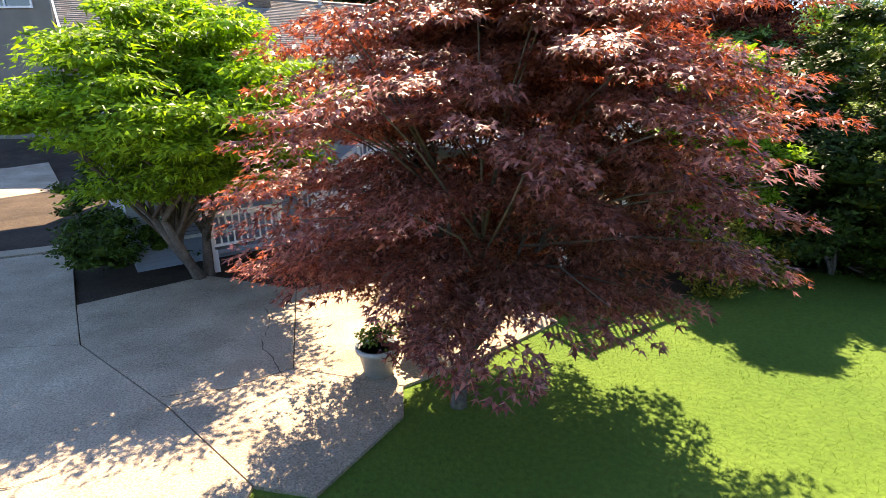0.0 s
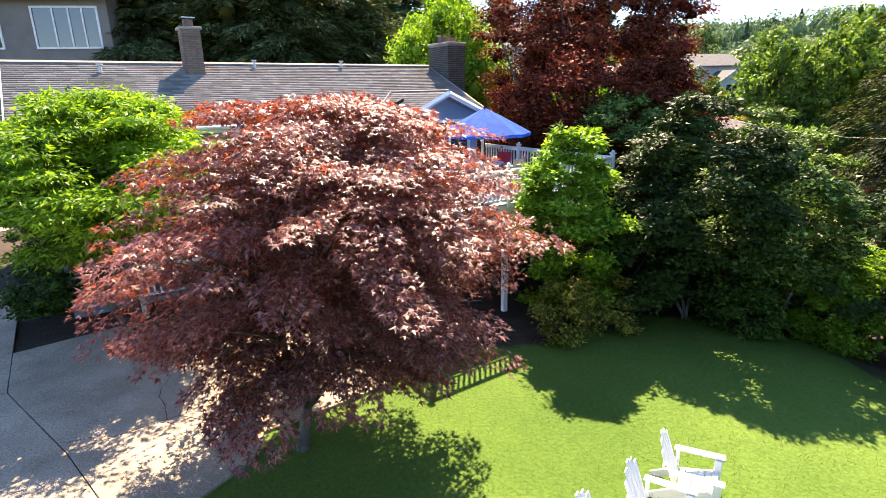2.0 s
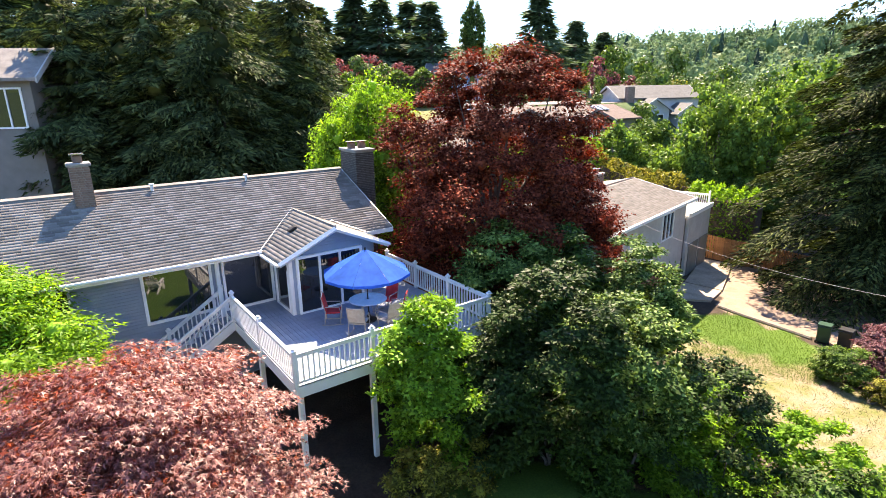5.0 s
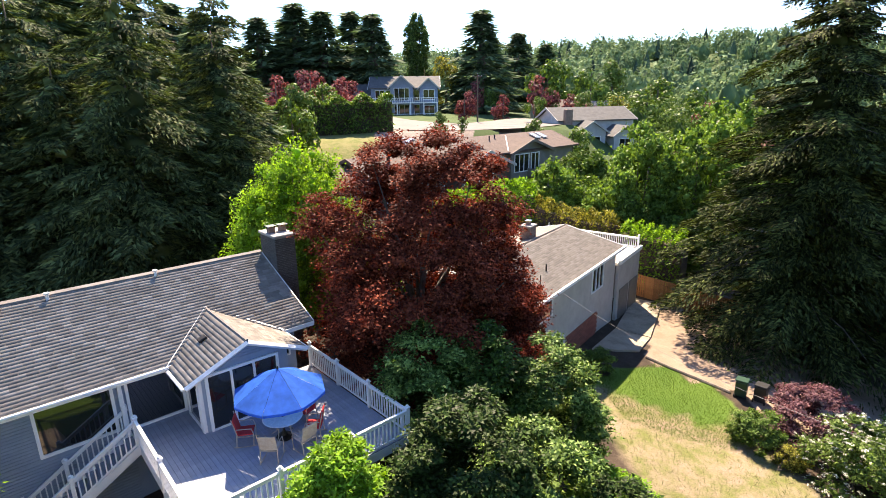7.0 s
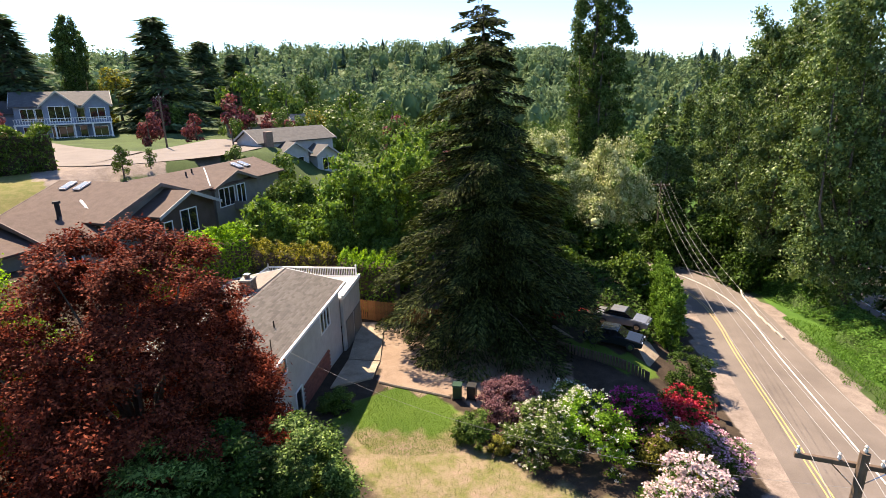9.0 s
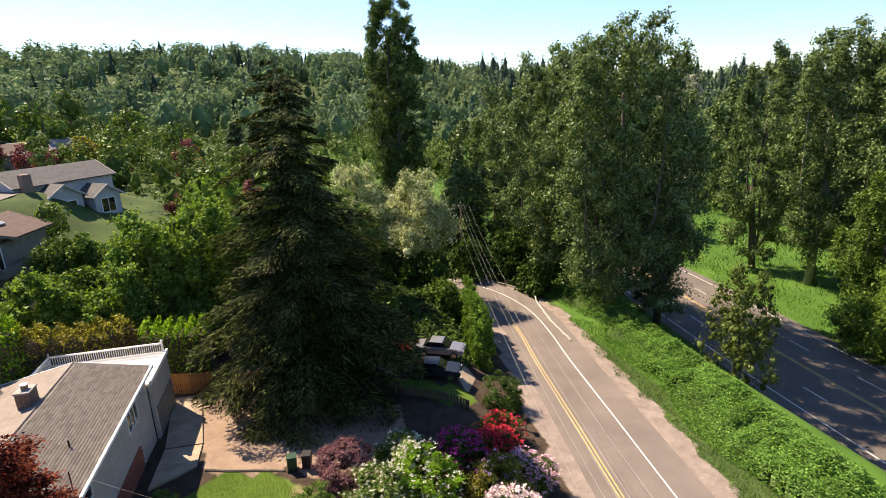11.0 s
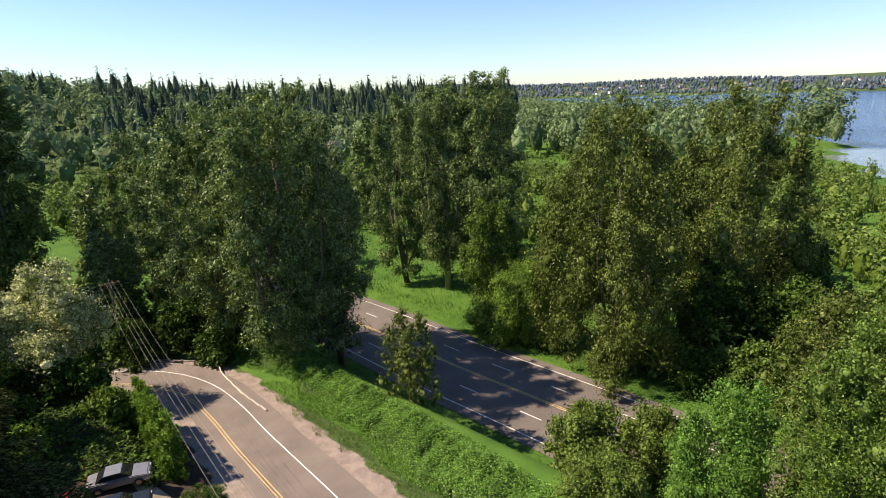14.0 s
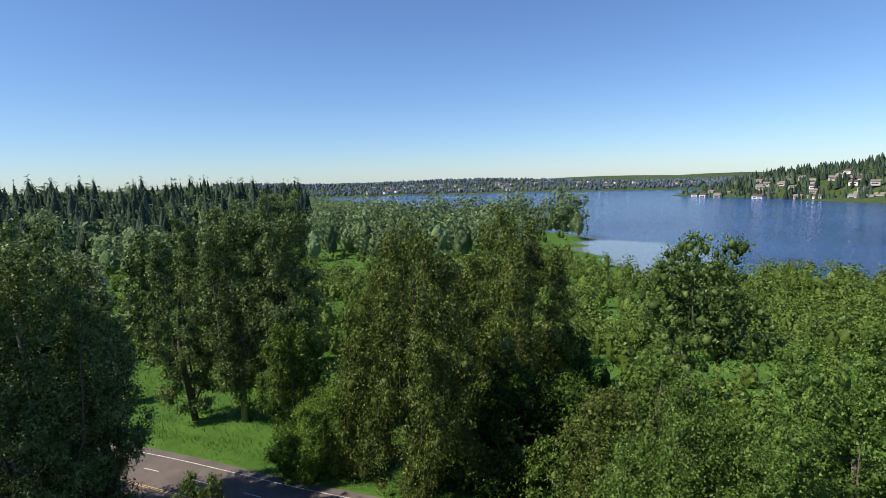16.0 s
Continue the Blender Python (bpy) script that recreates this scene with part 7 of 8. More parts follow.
cover("roadside_grass", "rough bright grass between the gravel and the ivy", roadside, 34000, 0.34, "l_meadow", (15, -24), (68, 24), 0.1, 307, BLADE, -0.9)


def meadow(x, y):
    d, s = line_dist(x, y, L_FAR)
    return (s < 0) & (d > 11) & (x + y * 0.4 > 70)


cover("meadow_grass", "bright green meadow grass", meadow, 40000, 0.8, "l_meadow", (80, -50), (230, 130), 0.3, 302, BLADE, -1.2)


def slope(x, y):
    d, s = line_dist(x, y, L_NEAR)
    return (s > 0) & (d > 5.2) & (d < 26) & (x > 45) & (y > 22)


cover("slope_plants", "low green ground plants under the roadside trees", slope, 26000, 0.34, "l_deep", (45, 22), (68, 60), 0.6, 306)


def lawn_in(x, y):
    return inside(x, y, LAWN)


cover("lawn_grass", "short sunlit lawn grass", lawn_in, 110000, 0.05, "l_grass", (-4, -6), (15, 13), 0.0, 303, BLADE, -0.9)
cover("dry_grass", "patchy green and straw-coloured grass", lambda x, y: inside(x, y, DRY_R), 9000, 0.12, "l_dry", (17, 8), (27, 26), 0.0, 304, BLADE, -0.7)
cover("green_grass", "short green grass beside the drive", lambda x, y: inside(x, y, GREEN_R), 16000, 0.11, "l_grass", (19, 19), (26, 28), 0.0, 305, BLADE, -0.8)

# ---- mid-distance trees ----
def far_tree_arrays(g, kind, n):
    """Leaf cards of one far tree of unit height, in unit metres."""
    if kind == "fir":
        f = g.random(n) ** 1.5
        a = g.random(n) * 6.283
        r_ = 0.22 * (1 - f) ** 0.9 * (0.5 + 0.5 * g.random(n)) * (0.75 + 0.25 * np.sin(f * 40))
        P = np.column_stack([r_ * np.cos(a), r_ * np.sin(a), 0.04 + 0.96 * f])
        D = np.column_stack([np.cos(a), np.sin(a), np.full(n, -0.5)]) + g.normal(0, 0.25, (n, 3))
    else:
        nc = max(9, n // 90)
        C = crown_centres(nc, [0.12, 0.4, 0.7, 0.95], [0.2, 0.34, 0.3, 0.1], g, 0.4, 0.3)
        idx = np.arange(n) % nc
        d = ball(n, g)
        P = C[idx] + d * (0.17 if nc < 12 else 0.12) * (0.75 + 0.3 * g.random(n))[:, None]
        N = unit(d + 0.8 * unit(P - np.array([0, 0, 0.45])) + np.array([0, 0, 0.25]))
        D = np.cross(N, ball(n, g)) - np.array([0, 0, 0.3])
        return P, D, N
    return P, D, unit(np.column_stack([np.cos(a), np.sin(a), np.full(n, 0.9)]))


def lump_body(g, fir=False, na=9, nz=6):
    """The solid leafy body of one far crown of unit height: a lumpy dome."""
    a = np.arange(na) * 2 * np.pi / na
    ph = g.random(6) * 6.28
    V = []
    for k in range(nz):
        f = k / (nz - 1)
        prof = (0.205 * (1 - f) ** 0.9 + 0.004) if fir else 0.30 * math.sqrt(max(0.01, 1 - (1.9 * f - 0.92) ** 2))
        w = 1 + 0.20 * np.sin(2 * a + ph[0] + 5 * f) + 0.16 * np.sin(3 * a + ph[1] - 7 * f) + g.normal(0, 0.08, na)
        V.append(np.column_stack([prof * w * np.cos(a + 0.3 * k), prof * w * np.sin(a + 0.3 * k), np.full(na, 0.08 + (0.90 if fir else 0.80) * f) + g.normal(0, 0.02, na)]))
    F = []
    for k in range(nz - 1):
        for i in range(na):
            q = [k * na + i, k * na + (i + 1) % na, (k + 1) * na + (i + 1) % na, (k + 1) * na + i]
            F += [(q[0], q[1], q[2]), (q[0], q[2], q[3])]
    return np.concatenate(V), np.array(F)


def woodland(name, label, spots, mat, kind, cards, rel, seed, core=1.0, category="woodland"):
    """Many far trees joined: spots are rows of x, y, height; a lumpy leafy body and loose sprays each."""
    g = np.random.default_rng(seed)
    zs = height_at(spots[:, 0], spots[:, 1])
    fir = kind == "fir"
    protos = [(*far_tree_arrays(g, kind, cards), *lump_body(g, fir, *((6, 4) if cards < 20 else (9, 6)))) for _ in range(6)]
    tv, tf = NEEDLE if fir else CHIP
    VV, FF, smooth, base = [], [], [], 0
    for i, (x, y, h) in enumerate(spots):
        P, D, N, BV, BF = protos[i % 6]
        a = g.random() * 6.283
        c, s = math.cos(a), math.sin(a)
        R_ = np.array([[c, -s, 0], [s, c, 0], [0, 0, 1]])
        sx = 0.8 + 0.5 * g.random()
        yv = unit(D)
        xv = unit(np.cross(yv, N + g.normal(0, 0.3, N.shape)))
        zv = np.cross(xv, yv)
        sz = (rel * (0.7 + 0.6 * g.random(len(P))))[:, None, None]
        LV = (P[:, None] + sz * (tv[None, :, 0:1] * xv[:, None] + tv[None, :, 1:2] * yv[:, None] + tv[None, :, 2:3] * zv[:, None])).reshape(-1, 3)
        LF = (tf[None] + (np.arange(len(P)) * len(tv))[:, None, None]).reshape(-1, 3)
        V = np.concatenate([BV * np.array([core, core, 0.5 + 0.5 * core]), LV]) @ R_.T * np.array([h * sx, h * sx, h]) + np.array([x, y, zs[i] - 0.3])
        VV.append(V)
        FF.append(np.concatenate([BF, LF + len(BV)]) + base)
        smooth += [True] * len(BF) + [False] * len(LF)
        base += len(V)
    me = array_mesh(name, np.concatenate(VV), np.concatenate(FF), M[mat], 3)
    me.polygons.foreach_set("use_smooth", smooth)
    return tagged(new(name, me), label, category, kind="stuff")


def polar(g, n, r0, r1, a0, a1, p=0.5):
    r_ = np.sqrt(r0 ** 2 + (r1 ** 2 - r0 ** 2) * g.random(n))
    a = np.radians(a0 + (a1 - a0) * g.random(n))
    return 8 + r_ * np.sin(a), r_ * np.cos(a)


g = np.random.default_rng(400)
x, y = polar(g, 1500, 280, 660, -12, 97)
k = np.interp(x, SHORE_X, SHORE_Y) < y - 10
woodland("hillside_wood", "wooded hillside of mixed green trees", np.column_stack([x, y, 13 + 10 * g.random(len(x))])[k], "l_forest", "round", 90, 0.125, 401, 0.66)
x, y = polar(g, 560, 330, 760, -60, 101)
k = np.interp(x, SHORE_X, SHORE_Y) < y - 10
woodland("hillside_firs", "dark firs scattered over the wooded hillside", np.column_stack([x, y, 13 + 12 * g.random(len(x))])[k], "l_forestdark", "fir", 90, 0.075, 402, 0.85)
x, y = polar(g, 600, 95, 300, 22, 100)
dd = line_dist(x, y, L_FAR)[0]
k = (dd > 14) & (np.interp(x, SHORE_X, SHORE_Y) < y - 10) & (line_dist(x, y, L_NEAR)[0] > 9) & (np.hypot((x - 126) / 24, (y - 6) / 16) > 1)
woodland("valley_thicket", "willow thicket and low green trees in the valley", np.column_stack([x, y, 5 + 6 * g.random(len(x))])[k], "l_willow", "round", 240, 0.075, 403, 0.45)
x, y = polar(g, 520, 380, 600, 62, 101)
k = np.interp(x, SHORE_X, SHORE_Y) < y - 6
woodland("lakeside_firs", "dark treeline of firs towards the lake", np.column_stack([x, y, 20 + 15 * g.random(len(x)) ** 1.5])[k], "l_forestdark", "fir", 110, 0.062, 404, 0.76)
x, y = polar(g, 820, 70, 250, 98, 160)
k = (np.interp(x, SHORE_X, SHORE_Y) < y - 8) & (line_dist(x, y, L_FAR)[0] > 15) & (np.hypot(x - 79, y + 29) > 14)
woodland("lakeside_thicket", "bright green willow thicket along the lake", np.column_stack([x, y, 6 + 5 * g.random(len(x))])[k], "l_willow", "round", 230, 0.08, 405, 0.5)
x, y = polar(g, 150, 290, 440, 101, 124)
k = np.interp(x, SHORE_X, SHORE_Y) < y - 3
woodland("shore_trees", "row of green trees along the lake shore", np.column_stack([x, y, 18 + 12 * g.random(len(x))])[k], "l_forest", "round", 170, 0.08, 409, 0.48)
x, y = polar(g, 330, 240, 400, 100, 150)
k = np.interp(x, SHORE_X, SHORE_Y) < y - 3
woodland("shore_thicket", "low green willows along the lake shore", np.column_stack([x, y, 4 + 3 * g.random(len(x))])[k], "l_willow", "round", 70, 0.12, 410, 0.6)
# trees on the spit
spots = np.array([(318, -252, 27), (325, -255, 31), (331, -252, 29), (338, -250, 32), (345, -248, 26), (310, -246, 15), (352, -247, 22), (372, -240, 26), (380, -242, 30), (388, -246, 27), (396, -246, 30), (404, -247, 26)], float)
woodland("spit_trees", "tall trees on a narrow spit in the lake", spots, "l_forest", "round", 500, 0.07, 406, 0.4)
# far shores
x = 330 + 560 * g.random(1500) ** 1.3
y = -830 - 0.18 * (x - 400) - 420 * g.random(1500)
x -= 60
woodland("far_peninsula_wood", "wooded far shore across the lake", np.column_stack([x, y, 9 + 12 * g.random(len(x))]), "l_forestdark", "fir", 12, 0.12, 407)
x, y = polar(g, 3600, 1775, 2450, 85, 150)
woodland("distant_shore_wood", "wooded hills across the lake with haze-tinted leaves", np.column_stack([x, y, 8 + 8 * g.random(len(x))]), "l_haze", "round", 8, 0.14, 408)
# garden trees in the neighbourhood up the hill
PR = [("round", "l_mid", 1200, 0.072), ("round", "l_willow", 1200, 0.072), ("round", "l_redtree", 1200, 0.072), ("fir", "l_conifer", 3600, 0.05), ("fir", "l_conifer", 3600, 0.05), ("round", "l_yellow", 1700, 0.064)]
proto = []
for i, (kd, mt_, n, rel) in enumerate(PR):
    gg = np.random.default_rng(500 + i)
    P, D, N = far_tree_arrays(gg, kd, n)
    proto.append(leaf_mesh("crown", P, D, rel * (0.7 + 0.6 * gg.random(len(P))), CHIP if kd == "round" else NEEDLE, M[mt_], 0.45, gg, N))
tm = link_bm("trunk", tube([(0, 0, -0.03), (0, 0, 0.5), (0, 0, 0.9)], [0.03, 0.02, 0.004], 6), M["bark"])
NAMES = [("garden_tree", "green garden tree on the hillside"), ("garden_tree", "fresh bright green garden tree"), ("purple_tree", "purple-leaved garden tree on the hillside"), ("conifer", "dark tall conifer on the hillside"), ("conifer", "green tall conifer on the hillside"), ("garden_tree", "pale yellow-green garden tree")]


def far_tree(x, y, h, i, w=1.0):
    nm, lab = NAMES[i]
    t = thing(nm, pose(x, y, gz(x, y) - 0.2, 0, 0, (x * 37 + y * 11) % 360), lab, "tree", "neighbourhood trees")
    t.scale = (h * w, h * w, h)
    mesh_part("trunk", tm, t)
    mesh_part("crown", proto[i], t)


for x, y, h, i in ((-2, 72, 7.5, 1), (0, 128, 9, 2), (36, 120, 7, 2), (42, 112, 9, 2), (-6, 128, 11, 2), (4, 136, 9, 2), (-1, 140, 10, 2), (-12, 118, 12, 2), (34, 148, 9, 2), (-10, 135, 12, 2), (39, 160, 28, 3), (8.3, 166, 27, 3), (-6, 168, 28, 3), (-14, 175, 31, 3), (-24, 170, 27, 3), (29.5, 166, 15, 5), (26, 112, 6.5, 2), (-34, 150, 27, 3), (-44, 160, 30, 4), (2, 185, 30, 3), (-18, 186, 28, 4), (60, 200, 27, 3), (72, 205, 24, 3), (62, 170, 18, 0), (72, 160, 16, 0), (84, 172, 18, 1), (96, 165, 16, 0), (60, 130, 10, 0), (72, 125, 12, 0), (82, 118, 10, 2), (90, 130, 14, 0), (105, 120, 15, 3), (110, 135, 14, 3), (118, 118, 12, 3), (70, 98, 9, 1), (80, 92, 12, 0), (66, 84, 10, 0), (74, 78, 10, 1), (90, 84, 12, 0), (-24, 62, 20, 4), (-34, 52, 22, 3), (-42, 66, 26, 4), (-30, 84, 22, 4), (-48, 90, 26, 3), (-18, 88, 16, 4), (44, 112, 6, 1), (36, 96, 5, 0), (46, 98, 5, 1), (-2, 66, 8, 0), (-6, 62, 12, 4), (16.4, 75, 3.6, 1), (19.6, 76, 2.4, 1), (30, 76, 5.5, 1), (26, 114, 5, 2)):
    far_tree(x, y, h, i, 1.0 if i not in (3, 4) else 2.5)
for i, (x, y, h, k_) in enumerate(((33, 62, 5.5, 0), (30, 46, 6, 0), (33, 43, 5, 0), (37, 47, 12.5, 1), (41, 50, 14, 1), (24.6, 50.5, 8.2, 1), (27.4, 48, 6.2, 1), (32.6, 48.5, 12, 1), (31, 57, 5, 0), (32, 64, 5, 2), (35, 52, 10, 1), (37, 57, 8, 0), (46, 58, 13, 1), (52, 64, 13, 0))):
    cottonwood("garden_tree", x, y, h * 1.05, 1.2 + h * 0.24, 700 + i, ("l_mid", "l_garden", "l_willow")[k_], 10000, 0.3, "leafy green garden tree between the houses", 0.05, leaders=7, dome=0.4, thick=0.40, group="neighbourhood trees")
cottonwood("lombardy_poplar", 21.7, 172, 30, 4.2, 790, "l_poplar", 26000, 0.5, "columnar poplar beside the blue house", 0.05, leaders=8, dome=0.25, thick=0.36, weep=0.0)
gq = np.random.default_rng(77)
for _ in range(125):
    x, y = -8 + 92 * gq.random(), 58 + 96 * gq.random()
    if (4 < x < 28 and 139 < y < 166) or (34 < x < 56 and 82 < y < 100) or line_dist(np.array([x]), np.array([y]), L_UP)[0][0] < 8 or (x < 34 and y < 74) or (2 < x < 46 and 74 < y < 150) or (-14 < x < 13 and 60 < y < 98):
        continue
    far_tree(x, y, 3 + 6 * gq.random() ** 1.5, int(gq.choice([0, 0, 1, 5, 2, 0])), 1.15)

# long hedges
def hedge(a, b, w, h, mat, n, size, label, seed):
    g = np.random.default_rng(seed)
    f = g.random(n)
    x, y = a[0] + (b[0] - a[0]) * f, a[1] + (b[1] - a[1]) * f
    d = Vector((b[0] - a[0], b[1] - a[1])).normalized()
    u = g.random(n) * 2 - 1
    top = g.random(n) < 0.5
    v = np.where(top, 1.0, g.random(n))
    u = np.where(top, u, np.sign(u))
    hh = h * (0.9 + 0.12 * np.sin(f * 37 + seed) + 0.08 * g.random(n))
    P = np.column_stack([x - d.y * u * w / 2, y + d.x * u * w / 2, height_at(x, y) + v * hh])
    D = g.normal(0, 1, (n, 3))
    bm = bmesh.new()
    t = thing("hedge", Matrix(), label, "hedge")
    k = 8
    vs = []
    for i in range(k + 1):
        p = (a[0] + (b[0] - a[0]) * i / k, a[1] + (b[1] - a[1]) * i / k)
        z = gz(*p)
        vs.append([bm.verts.new((p[0] - d.y * o * w * 0.42, p[1] + d.x * o * w * 0.42, z + zz)) for o, zz in ((-1, -0.3), (-1, h * 0.86), (1, h * 0.86), (1, -0.3))])
    for p, q in zip(vs, vs[1:]):
        for j in range(3):
            bm.faces.new((p[j], p[j + 1], q[j + 1], q[j]))
    bm.faces.new(vs[0])
    bm.faces.new(vs[-1][::-1])
    part("core", bm, M["soil"], t)
    mesh_part("foliage", leaf_mesh("foliage", P, D, size * (0.7 + 0.6 * g.random(n)), CHIP, M[mat], 1.0, g), t)


hedge((-11, 79.5), (10, 82), 4, 4.8, "l_mid", 14000, 0.42, "tall dark clipped hedge beside the pale lawn", 600)
hedge((11, 37.5), (20, 44.3), 2.2, 5.6, "l_bright", 11000, 0.28, "bright green hedge behind the garage house", 601)
hedge((20.4, 44.4), (28, 44.0), 2.6, 4.8, "l_yellow", 8000, 0.24, "olive shrubs of a mixed hedge", 602)
hedge((28.2, 42.5), (31.8, 39.0), 2.4, 4.8, "l_bright", 5000, 0.24, "bright green shrubs behind the fence", 603)
hedge((1, 35), (9.2, 33.8), 2.2, 3.4, "l_bright", 6000, 0.26, "bright green hedge behind the plum tree", 604)


# ---- neighbouring houses ----
def volume(parent, x0, x1, y0, y1, z0, z1, rise, wall, roof_m, ridge="x", over=0.5, th=0.18, wins=(), trim="cream"):
    """A gabled block as parts of a house: walls, gables, two roof slopes, bargeboards and windows."""
    cx, cy = (x0 + x1) / 2, (y0 + y1) / 2
    part("wall", box((cx, cy, (z0 + z1) / 2), (x1 - x0, y1 - y0, z1 - z0)), M[wall], parent)
    if ridge == "x":
        a0, a1, b0, b1 = y0, y1, x0, x1
        f = lambda p, q, t: (t, p, q)
    else:
        a0, a1, b0, b1 = x0, x1, y0, y1
        f = lambda p, q, t: (p, t, q)
    m_ = (a0 + a1) / 2
    slope = rise / ((a1 - a0) / 2)
    bm = bmesh.new()
    add_prism(bm, [(a0 + 0.01, z1), (m_, z1 + rise - 0.05), (a1 - 0.01, z1)], b0 + 0.01, b1 - 0.01, f)
    part("gable", bm, M[wall], parent)
    r_ = new("roof")
    r_.parent = parent
    for e, s in ((a0 - over, 1), (a1 + over, -1)):
        ze = z1 - over * slope
        bm = bmesh.new()
        add_prism(bm, [(e, ze + th), (m_, z1 + rise + th), (m_, z1 + rise), (e, ze)], b0 - over, b1 + over, f)
        part("roof_slope", bm, M[roof_m], r_)
        for bb in (b0 - over - 0.03, b1 + over + 0.03):
            bm = bmesh.new()
            add_prism(bm, [(e, ze + th + 0.03), (m_, z1 + rise + th + 0.03), (m_, z1 + rise - 0.12), (e, ze - 0.12)], bb - 0.04, bb + 0.04, f)
            part("bargeboard", bm, M[trim], r_)
    for side, u0, u1, w0, w1, mull in wins:
        if side == "front":
            window(parent, u0, u1, w0, w1, y0, 0.1, mull, 0.1, -1)
        elif side == "back":
            window(parent, u0, u1, w0, w1, y1, 0.1, mull, 0.1, 1)
        elif side == "left":
            window(parent, u0, u1, w0, w1, x0, 0.1, mull, 0.1, -1, "y")
        else:
            window(parent, u0, u1, w0, w1, x1, 0.1, mull, 0.1, 1, "y")


brown = thing("brown_house", pose(*BROWN, 0, 0, 0, 36), "long taupe house with brown shingle roofs and white windows", "house")
volume(brown, 1.0, 20.6, 0.3, 8.3, 1, 7.0, 1.45, "taupe", "shingle_brown", "x", 0.6, trim="brownedge")
volume(brown, -6.3, 6.3, 0.5, 12.0, 1, 6.2, 2.2, "taupe", "shingle_brown", "y", 0.6, wins=(("front", -5.0, -2.6, 4.2, 5.5, (-4.2, -3.4)),), trim="brownedge")
volume(brown, -2.8, 4.6, -2.1, 2.0, 1, 6.1, 1.5, "brownwall", "shingle_brown", "y", 0.6, wins=(("front", -0.2, 1.9, 3.7, 5.9, (0.85,)), ("front", -2.4, -1.5, 3.2, 5.2, ())), trim="cream")
volume(brown, 7.4, 14.6, -0.1, 5.0, 1, 6.85, 1.25, "taupe", "shingle_brown", "y", 0.6, wins=(("front", 8.1, 10.7, 4.5, 6.5, (8.95, 9.8)), ("front", 11.3, 12.7, 4.0, 6.5, (12.0,))), trim="brownedge")
volume(brown, -11.2, -3.0, 0.4, 10.9, 1, 5.2, 2.0, "taupe", "shingle_brown", "x", 0.5, wins=(("front", -10.6, -9.2, 3.2, 4.7, (-9.9,)),), trim="brownedge")
volume(brown, -16.4, -11.0, 2.0, 12.6, 1, 5.25, 1.45, "taupe", "shingle_brown", "x", 0.5, trim="brownedge")
for x, y, z in ((-1.2, 8.4, 8.15), (-1.2, 10.2, 8.15)):
    o = part("skylight", box((0, 0, 0), (1.6, 0.9, 0.14), bevel=0.03), M["roofedge"], brown)
    o.matrix_basis = pose(x, y, z + 0.14, 0, -19.3, 0)
    part("glass", box((0, 0, 0.08), (1.36, 0.66, 0.04)), M["skylight"], o)
for x in (15.6, 17.0):
    o = part("skylight", box((0, 0, 0), (0.9, 1.5, 0.14), bevel=0.03), M["roofedge"], brown)
    o.matrix_basis = pose(x, 2.8, 8.24, 20, 0, 0)
    part("glass", box((0, 0, 0.08), (0.66, 1.26, 0.04)), M["skylight"], o)
for x, y, z in ((-8.0, 3.6, 6.2), (-9.2, 1.6, 5.4), (7.0, 3.0, 7.9), (8.4, 3.4, 8.0)):
    part("vent_pipe", tube([(x, y, z - 0.3), (x, y, z + 0.75)], [0.09, 0.09], 8), M["rubber"], brown)
chim = part("chimney", tube([(-7.4, 4.2, 6.4), (-7.4, 4.2, 7.9)], [0.2, 0.2], 10), M["rubber"], brown, "dark metal flue")
part("cap", tube([(-7.4, 4.2, 7.9), (-7.4, 4.2, 8.1)], [0.34, 0.3], 10), M["rubber"], chim)
for a, b in (((-3.9, 5.65, 7.42), (-6.7, 0.0, 5.35)), ((11.0, 3.9, 8.42), (7.0, 0.0, 7.0))):
    part("valley_flashing", tube([a, b], [0.14, 0.14], 4), M["white"], brown, "white metal valley flashing")
balc = thing("railing", brown.matrix_basis.copy(), "taupe balcony wall of the brown house", "railing")
part("panel", box((12.6, -1.45, 4.3), (4.2, 0.1, 0.9)), M["taupe"], balc)
part("panel", box((14.65, -0.75, 4.3), (0.1, 1.3, 0.9)), M["taupe"], balc)
part("panel", box((10.55, -0.75, 4.3), (0.1, 1.3, 0.9)), M["taupe"], balc)
part("balcony_floor", box((12.6, -0.8, 3.8), (4.2, 1.36, 0.12)), M["taupe"], balc)

blue = thing("blue_house", pose(7.2, 150, 5.8, 0, 0, -6) @ Matrix.Scale(1.18, 4), "large pale blue three-storey house with white balconies", "house")
volume(blue, 0, 15, 0, 11, -1, 8.2, 2.4, "bluehouse", "shingle_dark", "x", 0.6, wins=(("front", 1, 3, 5.6, 7.6, (2,)), ("front", 1, 3, 2.4, 4.4, (2,)), ("front", 12, 14, 5.6, 7.6, (13,)), ("front", 12, 14, 2.4, 4.4, (13,))))
volume(blue, 4.5, 9.5, -2.2, 3, -1, 8.4, 2.2, "bluehouse", "shingle_dark", "y", 0.6, wins=(("front", 5.4, 8.6, 5.4, 8.0, (6.4, 7.6)), ("front", 5.4, 8.6, 1.8, 4.4, (6.4, 7.6))))
volume(blue, 11, 15, -1.6, 3, -1, 8.2, 1.8, "bluehouse", "shingle_dark", "y", 0.5, wins=(("front", 11.8, 14.2, 5.6, 7.6, (13,)), ("front", 11.8, 14.2, 2.2, 4.2, (13,))))
